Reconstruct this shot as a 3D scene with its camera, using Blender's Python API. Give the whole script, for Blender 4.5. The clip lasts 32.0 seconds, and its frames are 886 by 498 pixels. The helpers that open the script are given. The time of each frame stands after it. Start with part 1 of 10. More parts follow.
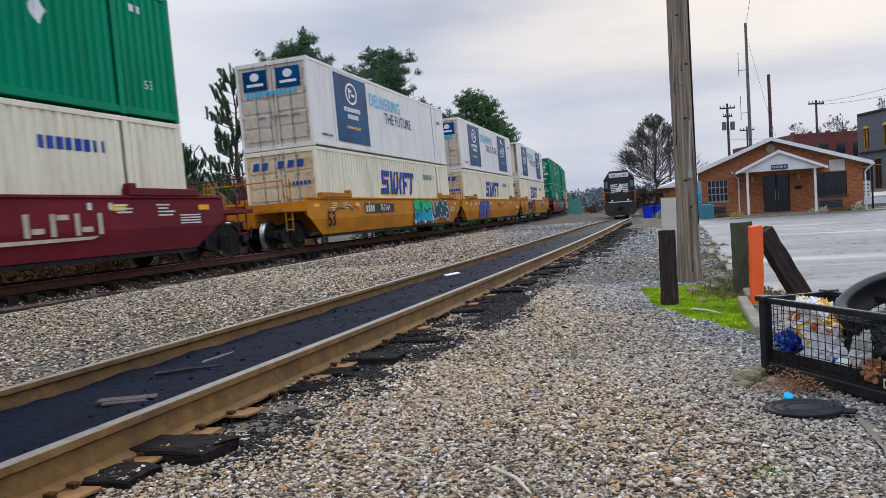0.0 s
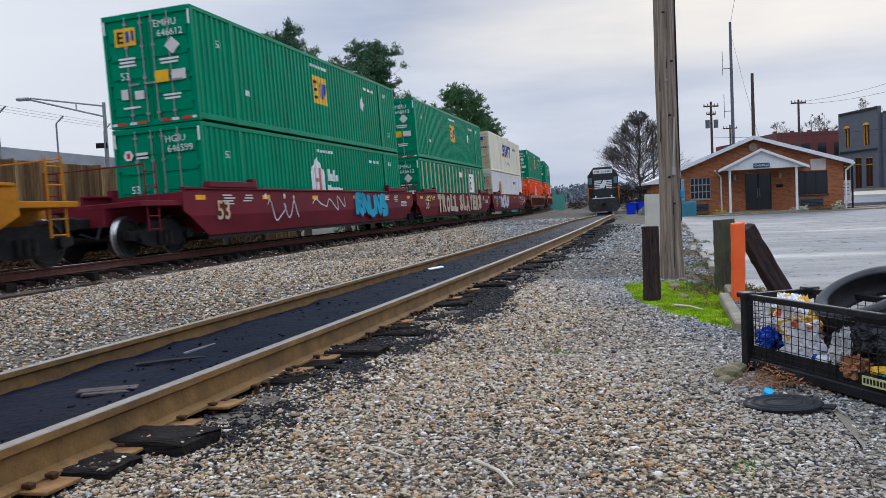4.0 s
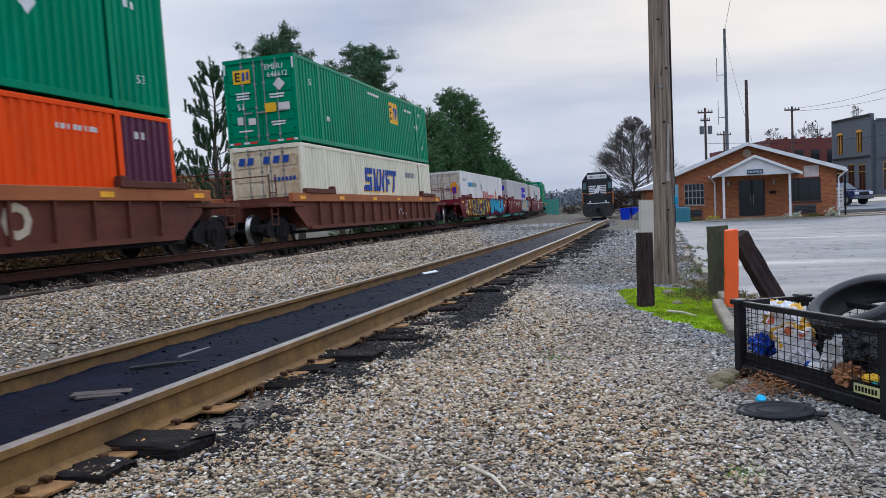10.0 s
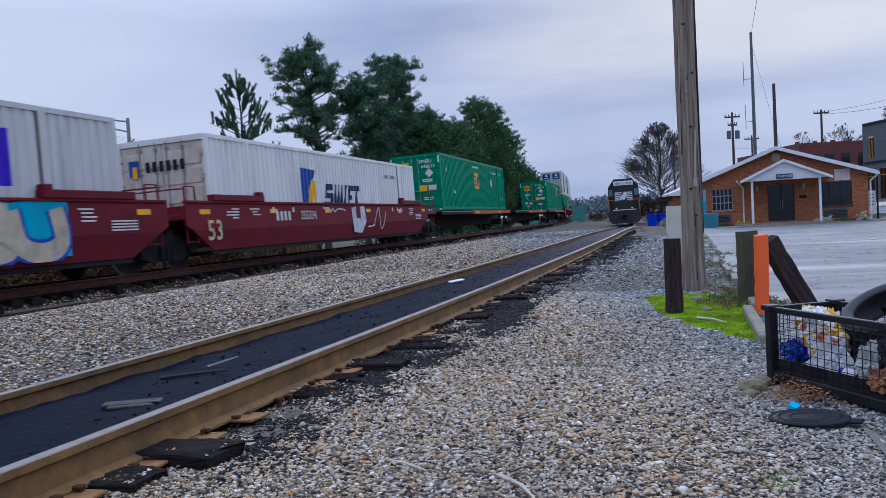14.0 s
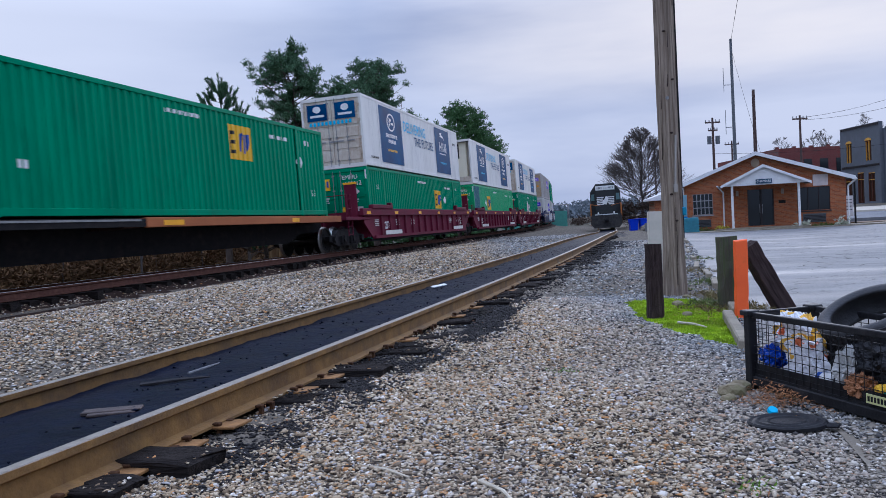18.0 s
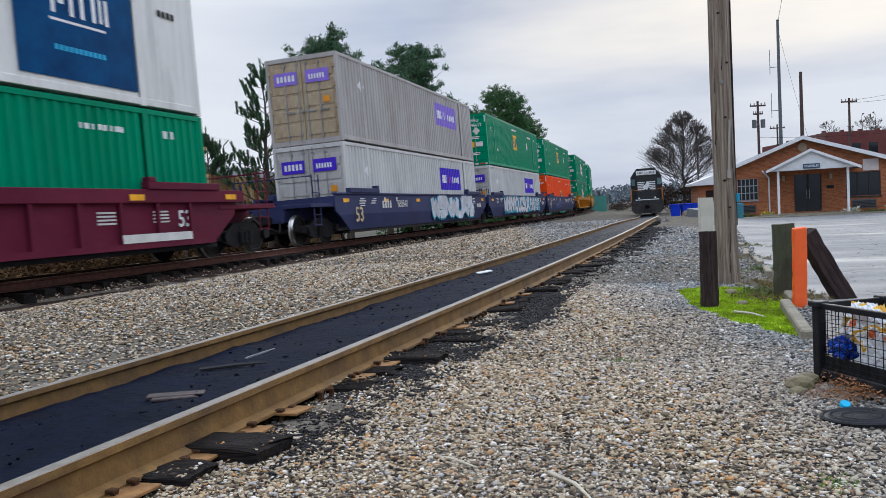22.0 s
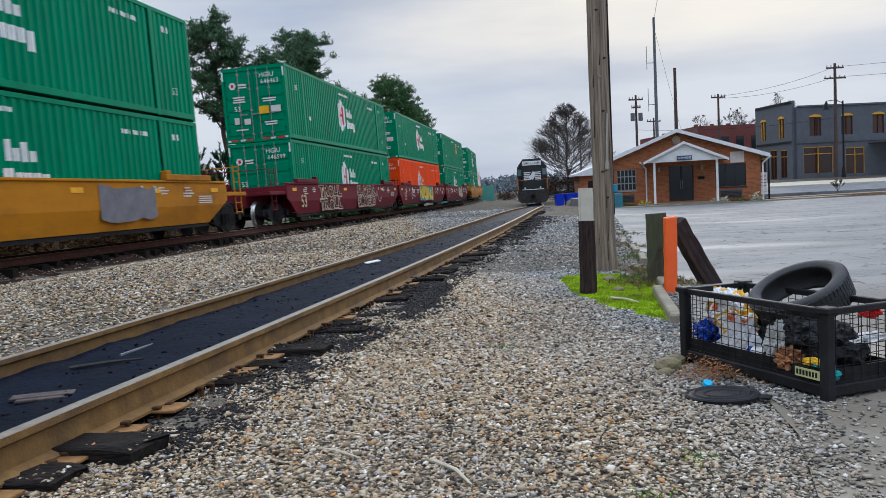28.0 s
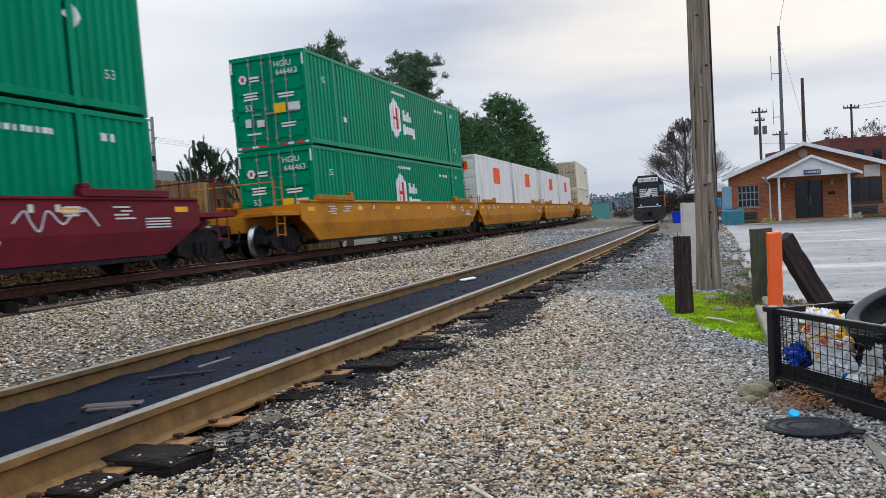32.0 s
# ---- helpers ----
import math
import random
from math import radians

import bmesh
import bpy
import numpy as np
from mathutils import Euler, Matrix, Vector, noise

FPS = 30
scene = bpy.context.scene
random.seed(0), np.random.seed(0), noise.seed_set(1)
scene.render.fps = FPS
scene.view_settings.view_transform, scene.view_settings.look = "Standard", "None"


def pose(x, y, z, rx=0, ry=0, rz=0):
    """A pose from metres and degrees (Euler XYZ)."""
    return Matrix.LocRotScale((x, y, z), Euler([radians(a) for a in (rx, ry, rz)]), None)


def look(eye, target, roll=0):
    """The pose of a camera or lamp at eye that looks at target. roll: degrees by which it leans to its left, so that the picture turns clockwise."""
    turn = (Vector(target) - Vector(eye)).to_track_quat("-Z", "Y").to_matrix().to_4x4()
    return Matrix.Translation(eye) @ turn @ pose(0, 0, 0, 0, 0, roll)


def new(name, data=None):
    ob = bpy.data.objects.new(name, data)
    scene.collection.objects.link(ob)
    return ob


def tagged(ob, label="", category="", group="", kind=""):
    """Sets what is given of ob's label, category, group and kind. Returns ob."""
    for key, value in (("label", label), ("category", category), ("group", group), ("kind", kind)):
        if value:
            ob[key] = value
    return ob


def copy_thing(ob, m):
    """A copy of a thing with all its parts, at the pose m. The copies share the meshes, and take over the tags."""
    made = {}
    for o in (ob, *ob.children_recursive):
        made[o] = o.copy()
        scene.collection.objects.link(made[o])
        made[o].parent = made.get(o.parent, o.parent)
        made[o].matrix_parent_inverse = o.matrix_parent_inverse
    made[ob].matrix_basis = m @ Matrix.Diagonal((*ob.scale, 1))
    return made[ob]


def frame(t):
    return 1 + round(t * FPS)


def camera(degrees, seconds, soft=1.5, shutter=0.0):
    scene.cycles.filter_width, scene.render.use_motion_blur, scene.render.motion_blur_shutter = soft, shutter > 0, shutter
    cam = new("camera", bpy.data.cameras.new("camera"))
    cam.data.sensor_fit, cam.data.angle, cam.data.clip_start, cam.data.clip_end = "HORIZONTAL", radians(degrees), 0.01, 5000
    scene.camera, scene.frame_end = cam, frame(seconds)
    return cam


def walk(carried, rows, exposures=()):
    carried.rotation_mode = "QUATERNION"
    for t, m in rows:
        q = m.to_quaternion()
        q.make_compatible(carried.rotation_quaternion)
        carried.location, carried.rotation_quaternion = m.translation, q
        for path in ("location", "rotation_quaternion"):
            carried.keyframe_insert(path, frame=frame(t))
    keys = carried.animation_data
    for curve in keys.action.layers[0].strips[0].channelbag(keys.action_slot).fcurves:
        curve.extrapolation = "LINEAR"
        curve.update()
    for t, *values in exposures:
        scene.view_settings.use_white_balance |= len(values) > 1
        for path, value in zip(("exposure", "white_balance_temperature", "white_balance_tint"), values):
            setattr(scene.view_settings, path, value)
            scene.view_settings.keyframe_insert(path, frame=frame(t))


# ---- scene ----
LENS = 58.76
cam = camera(LENS, 32.0, soft=0.5, shutter=0.15)

# seconds, x, y, z, yaw, pitch, roll
PATH = [
    (0, -0.000, 0.000, 1.015, 2.29, -2.56, 3.46), (0.5, -0.005, 0.003, 1.006, 2.05, -2.48, 3.52), (1, -0.007, 0.001, 1.009, 1.94, -2.50, 3.39),
    (1.5, -0.006, -0.002, 1.009, 1.88, -2.54, 3.41), (2, -0.005, 0.005, 1.009, 1.77, -2.60, 3.53), (2.5, -0.004, 0.006, 1.008, 1.68, -2.72, 3.49),
    (3, -0.007, 0.002, 1.013, 1.50, -2.91, 3.21), (3.5, -0.007, 0.005, 1.010, 1.24, -3.07, 2.86), (5.5, -0.007, -0.004, 1.010, 0.97, -2.94, 2.66),
    (6, -0.012, -0.006, 1.009, 0.81, -3.03, 2.61), (6.5, -0.010, -0.009, 1.010, 0.75, -3.03, 2.63), (7, -0.010, -0.006, 1.014, 0.81, -3.05, 2.65),
    (7.5, -0.013, -0.001, 1.013, 0.92, -3.02, 2.68), (8, -0.012, 0.002, 1.021, 1.08, -3.01, 2.62), (8.5, -0.014, 0.002, 1.021, 0.98, -3.01, 2.63),
    (9, -0.019, 0.008, 1.017, 0.76, -2.97, 2.34), (9.5, -0.021, 0.002, 1.020, 0.79, -2.80, 2.31), (10, -0.012, -0.010, 1.019, 0.72, -2.78, 2.37),
    (10.5, -0.009, -0.014, 1.015, 0.62, -2.56, 2.46), (11, -0.005, -0.012, 1.016, 0.62, -2.28, 2.55), (11.5, -0.010, -0.011, 1.017, 1.22, -2.11, 2.58),
    (12, -0.011, -0.012, 1.020, 1.87, -1.97, 2.50), (12.5, -0.010, -0.015, 1.016, 2.18, -1.66, 2.75), (13, -0.007, -0.012, 1.019, 2.38, -1.50, 2.99),
    (13.5, -0.012, -0.009, 1.018, 2.59, -1.67, 3.05), (14, -0.014, -0.007, 1.016, 2.57, -2.07, 3.01), (14.5, 0.000, -0.011, 0.992, 2.56, -2.11, 3.36),
    (16.5, -0.017, -0.005, 1.019, 1.90, -2.22, 2.94), (17, -0.015, -0.010, 1.020, 1.80, -2.19, 3.06), (17.5, -0.010, -0.010, 1.018, 1.50, -2.22, 3.19),
    (18, -0.010, -0.018, 1.026, 1.32, -1.82, 2.99), (18.5, -0.017, 0.001, 1.037, 1.63, -1.44, 2.30), (19, -0.015, -0.020, 1.021, 2.47, -1.39, 2.22),
    (19.5, -0.015, -0.018, 1.025, 3.02, -1.11, 2.24), (20, -0.017, -0.024, 1.025, 3.09, -0.90, 2.53), (20.5, -0.018, -0.016, 1.025, 3.44, -1.26, 2.54),
    (21, -0.032, -0.009, 1.033, 4.40, -1.73, 2.23), (21.5, -0.090, 0.006, 1.045, 4.26, -2.32, 2.66), (22, -0.138, 0.008, 1.049, 4.03, -2.78, 2.89),
    (22.5, -0.138, 0.017, 1.055, 3.73, -2.96, 2.74), (23, -0.138, 0.005, 1.062, 2.18, -2.50, 2.83), (23.5, -0.122, 0.003, 1.059, 1.47, -2.33, 2.51),
    (24, -0.108, -0.009, 1.055, 1.24, -2.94, 1.94), (24.5, -0.110, -0.015, 1.058, 0.97, -2.91, 2.42), (25, -0.117, -0.022, 1.053, 0.55, -2.44, 2.64),
    (25.5, -0.129, -0.022, 1.058, -0.30, -2.92, 2.29), (26, -0.131, -0.014, 1.058, -1.82, -3.79, 1.57), (26.5, -0.131, -0.013, 1.052, -2.98, -3.91, 1.65),
    (28.5, -0.061, 0.009, 1.054, -3.86, -3.93, 3.07), (29, 0.077, 0.109, 1.013, -1.09, -3.32, 1.54), (29.5, 0.165, 0.160, 1.004, 1.95, -3.28, 1.45),
    (30, 0.199, 0.185, 1.003, 3.58, -3.26, 2.68), (30.5, 0.191, 0.184, 1.009, 4.07, -2.92, 2.92), (31, 0.189, 0.171, 1.007, 4.15, -2.43, 2.85),
    (31.5, 0.177, 0.170, 1.010, 4.33, -2.21, 2.72), (32, 0.188, 0.163, 1.007, 4.40, -2.17, 3.10),
]

EXPO = [(0, -0.12, 6250, 10), (1, -0.25, 5900, 9), (3, -0.22, 5900, 9), (6, -0.05, 6350, 9), (7, -0.1, 6150, 9), (9, -0.14, 6050, 10), (10, -0.17, 5950, 10), (11, -0.22, 5750, 13), (12, -0.35, 5400, 15), (13, -0.52, 5220, 15),
        (14, -0.45, 5220, 14), (17, -0.33, 5330, 16), (19, -0.25, 5450, 14), (20, -0.15, 5720, 12), (21, -0.12, 5850, 9), (22, -0.06, 6120, 8), (23, -0.1, 6100, 9), (24, -0.15, 6080, 9), (25, -0.1, 6150, 10), (26, -0.2, 6080, 8), (29, -0.1, 6180, 7), (31, -0.02, 6330, 8), (32, 0.0, 6280, 8)]
walk(cam, [(r[0], pose(r[1], r[2], r[3], 90 + r[5], r[6], r[4])) for r in PATH], EXPO)

# ---- world and sun: pale winter overcast, brighter low over the buildings ----
world = bpy.data.worlds.new("sky")
scene.world = world
world.use_nodes = True
wn, wl = world.node_tree.nodes, world.node_tree.links
wn.clear()
w_out = wn.new("ShaderNodeOutputWorld")
w_bg = wn.new("ShaderNodeBackground")
w_sky = wn.new("ShaderNodeTexSky")
w_sky.sky_type = 'NISHITA'
w_sky.sun_disc = False
w_sky.sun_elevation, w_sky.sun_rotation = radians(24), radians(32)
w_sky.air_density, w_sky.dust_density, w_sky.ozone_density = 1.0, 1.5, 2.5
w_co = wn.new("ShaderNodeTexCoord")
w_map = wn.new("ShaderNodeMapping")
w_map.inputs["Scale"].default_value = (1.0, 1.0, 5.5)
w_noise = wn.new("ShaderNodeTexNoise")
w_noise.inputs["Scale"].default_value = 1.7
w_noise.inputs["Detail"].default_value = 5.0
w_noise.inputs["Roughness"].default_value = 0.52
w_ramp = wn.new("ShaderNodeValToRGB")
w_ramp.color_ramp.elements[0].position, w_ramp.color_ramp.elements[0].color = 0.36, (3.9, 4.55, 6.1, 1)
w_ramp.color_ramp.elements[1].position, w_ramp.color_ramp.elements[1].color = 0.64, (7.2, 7.5, 8.3, 1)
w_dot = wn.new("ShaderNodeVectorMath")
w_dot.operation = 'DOT_PRODUCT'
w_norm = wn.new("ShaderNodeVectorMath")
w_norm.operation = 'NORMALIZE'
SUN_DIR = Vector((math.sin(radians(20)) * math.cos(radians(17)), math.cos(radians(20)) * math.cos(radians(17)), math.sin(radians(17))))
w_dot.inputs[1].default_value = SUN_DIR
w_glow = wn.new("ShaderNodeMapRange")
w_glow.inputs["From Min"].default_value, w_glow.inputs["From Max"].default_value = 0.9, 0.995
# the thin, glowing layer of cloud lies in a band above the horizon
w_band = wn.new("ShaderNodeValToRGB")
w_band.color_ramp.interpolation = 'EASE'
for at, v in ((0.27, 0.85), (0.36, 0.5), (0.6, 0.25)):
    w_band.color_ramp.elements.new(at).color = (v, v, v, 1)
w_band.color_ramp.elements[0].position, w_band.color_ramp.elements[0].color = 0.12, (0.18, 0.18, 0.18, 1)
w_band.color_ramp.elements[1].position, w_band.color_ramp.elements[1].color = 0.2, (1, 1, 1, 1)
w_height = wn.new("ShaderNodeSeparateXYZ")
w_lit = wn.new("ShaderNodeMath")
w_lit.operation = 'MULTIPLY'
w_rag = wn.new("ShaderNodeMapRange")
w_rag.inputs["From Min"].default_value, w_rag.inputs["From Max"].default_value = 0.35, 0.6
w_rag.inputs["To Min"].default_value, w_rag.inputs["To Max"].default_value = 0.55, 1.0
w_lit2 = wn.new("ShaderNodeMath")
w_lit2.operation = 'MULTIPLY'
w_warm = wn.new("ShaderNodeMix")
w_warm.data_type = 'RGBA'
w_warm.inputs[7].default_value = (11.4, 10.2, 8.8, 1)
w_mix = wn.new("ShaderNodeMix")
w_mix.data_type = 'RGBA'
w_mix.inputs[0].default_value = 0.98
wl.new(w_co.outputs["Generated"], w_map.inputs["Vector"])
wl.new(w_map.outputs[0], w_noise.inputs["Vector"])
wl.new(w_noise.outputs["Fac"], w_ramp.inputs[0])
wl.new(w_co.outputs["Generated"], w_norm.inputs[0])
wl.new(w_norm.outputs[0], w_dot.inputs[0])
wl.new(w_dot.outputs["Value"], w_glow.inputs["Value"])
wl.new(w_norm.outputs[0], w_height.inputs[0])
wl.new(w_height.outputs[2], w_band.inputs[0])
wl.new(w_glow.outputs[0], w_lit.inputs[0])
wl.new(w_band.outputs[0], w_lit.inputs[1])
wl.new(w_noise.outputs["Fac"], w_rag.inputs["Value"])
wl.new(w_lit.outputs[0], w_lit2.inputs[0])
wl.new(w_rag.outputs[0], w_lit2.inputs[1])
wl.new(w_lit2.outputs[0], w_warm.inputs[0])
wl.new(w_ramp.outputs[0], w_warm.inputs[6])
wl.new(w_sky.outputs[0], w_mix.inputs[6])
# thinner white cloud over the tracks
w_dot2 = wn.new("ShaderNodeVectorMath")
w_dot2.operation = 'DOT_PRODUCT'
w_dot2.inputs[1].default_value = Vector((-0.62, 0.72, 0.31)).normalized()
w_thin = wn.new("ShaderNodeMapRange")
w_thin.inputs["From Min"].default_value, w_thin.inputs["From Max"].default_value = 0.8, 1.0
w_white = wn.new("ShaderNodeMix")
w_white.data_type = 'RGBA'
w_white.inputs[7].default_value = (9.4, 9.3, 9.4, 1)
wl.new(w_norm.outputs[0], w_dot2.inputs[0])
wl.new(w_dot2.outputs["Value"], w_thin.inputs["Value"])
wl.new(w_thin.outputs[0], w_white.inputs[0])
wl.new(w_warm.outputs[2], w_white.inputs[6])
wl.new(w_white.outputs[2], w_mix.inputs[7])
# an overcast sky is about three times as bright overhead as at the horizon
w_sep = wn.new("ShaderNodeSeparateXYZ")
wl.new(w_norm.outputs[0], w_sep.inputs[0])
w_up = wn.new("ShaderNodeMapRange")
w_up.inputs["From Min"].default_value, w_up.inputs["From Max"].default_value = 0.25, 1.0
w_up.inputs["To Min"].default_value, w_up.inputs["To Max"].default_value = 1.0, 3.6
wl.new(w_sep.outputs[2], w_up.inputs["Value"])
w_mul = wn.new("ShaderNodeVectorMath")
w_mul.operation = 'SCALE'
wl.new(w_mix.outputs[2], w_mul.inputs[0])
wl.new(w_up.outputs[0], w_mul.inputs["Scale"])
wl.new(w_mul.outputs[0], w_bg.inputs[0])
w_bg.inputs[1].default_value = 0.1
wl.new(w_bg.outputs[0], w_out.inputs[0])

sun = new("sun", bpy.data.lights.new("sun", 'SUN'))
sun.data.energy, sun.data.angle, sun.data.color = 0.7, radians(22), (1.0, 0.93, 0.84)
sun.matrix_world = look(SUN_DIR * 100, (0, 0, 0))

# ---- track geometry ----
MAIN_Z, SIDE_Z = 0.183, 0.18
MAIN_CANT, SIDE_CANT = 0.0329, 0.0455


def build_curve(x0, deg, k0, k1, s_min, s_max, k2=0.0):
    """Centre line by arc length: x, y, heading left of +y."""
    pts = {}
    step = 0.5
    for sign, end in ((1, s_max), (-1, s_min)):
        x, y, h, s = x0, 0.0, radians(deg), 0.0
        pts[0.0] = (x, y, h)
        while sign * s < sign * end:
            k = k0 + k1 * min(max(s, 0.0), 130.0) + k2 * max(0.0, min(s, 200.0) - 30.0)
            x, y = x - math.sin(h) * step * sign, y + math.cos(h) * step * sign
            h += k * step * sign
            s += step * sign
            pts[round(s, 2)] = (x, y, h)
    ss = np.array(sorted(pts))
    return ss, np.array([pts[s] for s in ss])


MAIN = build_curve(-12.512, -13.907, 1.15e-4, 7.004e-6, -620, 720, 1.0e-5)
SIDING = build_curve(-3.281, -15.682, 1.382e-3, -3.4e-6, -60, 170)


def on_curve(curve, s):
    return tuple(float(np.interp(s, curve[0], curve[1][:, i])) for i in range(3))


def x_at(curve, y):
    return float(np.interp(y, curve[1][:, 1], curve[1][:, 0]))


def smooth(a, b, v):
    v = min(max((v - a) / (b - a), 0.0), 1.0)
    return v * v * (3 - 2 * v)


def side_dip(y):
    """The siding runs gently downhill towards the locomotive."""
    return -0.5 * smooth(30.0, 78.0, y)


Y_MAIN = MAIN[1][(MAIN[0] > -70) & (MAIN[0] < 330)]


def ground_z(x, y):
    """Height of the ground."""
    yy = min(max(y, -55.0), 150.0)
    xs, xm = x_at(SIDING, yy), float(np.interp(yy, Y_MAIN[:, 1], Y_MAIN[:, 0]))
    rise = 1.3 * smooth(56.0, 69.0, y) * smooth(20.0, 27.0, x)
    wave = 0.02 * noise.noise(Vector((x * 0.35, y * 0.35, 0.0)))
    if x > xs - 1.4:
        lot = -0.0074 * max(0.0, min(yy, 60) - 7)
        shoulder = 0.045 * smooth(0.72, 0.9, x - xs) * (1 - smooth(1.4, 2.3, x - xs))
        return shoulder + side_dip(yy) * (1 - smooth(1.8, 8.0, x - xs)) + lot * smooth(1.8, 8.0, x - xs) - 0.02 * (1 - smooth(1.5, 2.6, x - xs)) + wave * smooth(1.2, 2.0, x - xs) + rise
    if x > xm + 1.5:
        return -0.02 + 0.05 * smooth(1.4, 2.2, xs - x) * smooth(1.5, 2.4, x - xm) - 0.19 * (1 - smooth(1.7, 4.2, x - xm)) + wave + side_dip(yy) * smooth(1.5, 3.4, x - xm)
    if x > xm + 1.02:
        return -0.03 - 0.18 * smooth(1.02, 1.5, x - xm)
    if x > xm - 1.9:
        return -0.03
    return -0.045 - 0.45 * smooth(1.9, 4.2, xm - x)


# ---- materials ----
MATS = {}


def shade(name, c1, c2, scale=6.0, rough=0.7, metal=0.0, bump=0.15, bump_scale=40.0, dirt=None, dirt_scale=1.2, dirt_amount=0.45,
          stretch=(1, 1, 1), island=0.0, per_object=0.0, spec=0.5):
    """A weathered surface: two colours mixed at a large and a small scale, with an optional dirt layer and fine relief."""
    if name in MATS:
        return MATS[name]
    m = bpy.data.materials.new(name)
    m.use_nodes = True
    n, l = m.node_tree.nodes, m.node_tree.links
    b = n["Principled BSDF"]
    co = n.new("ShaderNodeTexCoord")
    mp = n.new("ShaderNodeMapping")
    mp.inputs["Scale"].default_value = stretch
    l.new(co.outputs["Object"], mp.inputs["Vector"])
    t1 = n.new("ShaderNodeTexNoise")
    t1.inputs["Scale"].default_value, t1.inputs["Detail"].default_value, t1.inputs["Roughness"].default_value = scale, 8.0, 0.65
    l.new(mp.outputs[0], t1.inputs["Vector"])
    r1 = n.new("ShaderNodeValToRGB")
    r1.color_ramp.elements[0].position, r1.color_ramp.elements[1].position = 0.32, 0.68
    r1.color_ramp.elements[0].color, r1.color_ramp.elements[1].color = (*c1, 1), (*c2, 1)
    l.new(t1.outputs["Fac"], r1.inputs[0])
    colour = r1.outputs[0]
    if island or per_object:
        src = n.new("ShaderNodeNewGeometry").outputs["Random Per Island"] if island else n.new("ShaderNodeObjectInfo").outputs["Random"]
        hsv = n.new("ShaderNodeHueSaturation")
        mr = n.new("ShaderNodeMapRange")
        amount = island or per_object
        mr.inputs["To Min"].default_value, mr.inputs["To Max"].default_value = 1 - amount, 1 + amount
        l.new(src, mr.inputs["Value"])
        l.new(mr.outputs[0], hsv.inputs["Value"])
        l.new(colour, hsv.inputs["Color"])
        colour = hsv.outputs[0]
    if dirt:
        t2 = n.new("ShaderNodeTexNoise")
        t2.inputs["Scale"].default_value, t2.inputs["Detail"].default_value, t2.inputs["Roughness"].default_value = dirt_scale, 10.0, 0.72
        l.new(mp.outputs[0], t2.inputs["Vector"])
        r2 = n.new("ShaderNodeValToRGB")
        r2.color_ramp.elements[0].position, r2.color_ramp.elements[1].position = 0.62 - dirt_amount * 0.35, 0.86 - dirt_amount * 0.25
        r2.color_ramp.elements[0].color, r2.color_ramp.elements[1].color = (0, 0, 0, 1), (0.85, 0.85, 0.85, 1)
        l.new(t2.outputs["Fac"], r2.inputs[0])
        mx = n.new("ShaderNodeMix")
        mx.data_type = 'RGBA'
        mx.inputs[7].default_value = (*dirt, 1)
        l.new(r2.outputs[0], mx.inputs[0])
        l.new(colour, mx.inputs[6])
        colour = mx.outputs[2]
    l.new(colour, b.inputs["Base Color"])
    rr = n.new("ShaderNodeMapRange")
    rr.inputs["To Min"].default_value, rr.inputs["To Max"].default_value = max(0.02, rough - 0.12), min(1.0, rough + 0.12)
    l.new(t1.outputs["Fac"], rr.inputs["Value"])
    l.new(rr.outputs[0], b.inputs["Roughness"])
    b.inputs["Metallic"].default_value = metal
    b.inputs["Specular IOR Level"].default_value = spec
    if bump:
        t3 = n.new("ShaderNodeTexNoise")
        t3.inputs["Scale"].default_value, t3.inputs["Detail"].default_value = bump_scale, 6.0
        l.new(mp.outputs[0], t3.inputs["Vector"])
        bp = n.new("ShaderNodeBump")
        bp.inputs["Strength"].default_value, bp.inputs["Distance"].default_value = bump, 0.02
        l.new(t3.outputs["Fac"], bp.inputs["Height"])
        l.new(bp.outputs[0], b.inputs["Normal"])
    MATS[name] = m
    return m


def plain(name, c, rough=0.5, metal=0.0, spread=0.12):
    return shade(name, tuple(v * (1 - spread) for v in c), tuple(min(1, v * (1 + spread)) for v in c), scale=3.0, rough=rough, metal=metal, bump=0.05, spec=0.15)


def glass_mat(name, c=(0.02, 0.025, 0.03), rough=0.06):
    if name in MATS:
        return MATS[name]
    m = bpy.data.materials.new(name)
    m.use_nodes = True
    b = m.node_tree.nodes["Principled BSDF"]
    b.inputs["Base Color"].default_value = (*c, 1)
    b.inputs["Roughness"].default_value = rough
    b.inputs["Specular IOR Level"].default_value = 0.45
    MATS[name] = m
    return m


M_RAIL = shade("rail_rust", (0.15, 0.075, 0.018), (0.27, 0.148, 0.04), 9, 0.8, 0.0, 0.25, 60, dirt=(0.05, 0.035, 0.025), dirt_scale=2.5)
M_RAILTOP = shade("rail_polished", (0.42, 0.4, 0.37), (0.6, 0.58, 0.55), 14, 0.32, 0.9, 0.05)
M_RAILTOP_DULL = shade("rail_worn", (0.24, 0.2, 0.16), (0.36, 0.32, 0.28), 14, 0.45, 0.7, 0.08)
M_TIE = shade("creosote_wood", (0.008, 0.007, 0.007), (0.03, 0.025, 0.022), 8, 0.8, 0, 0.8, 24, stretch=(0.6, 6, 6), dirt=(0.06, 0.045, 0.035), dirt_scale=3.0, dirt_amount=0.2, per_object=0.3, spec=0.04)
M_PLATE = shade("tie_plate_rust", (0.12, 0.055, 0.016), (0.34, 0.17, 0.05), 9, 0.8, 0.1, 0.3)
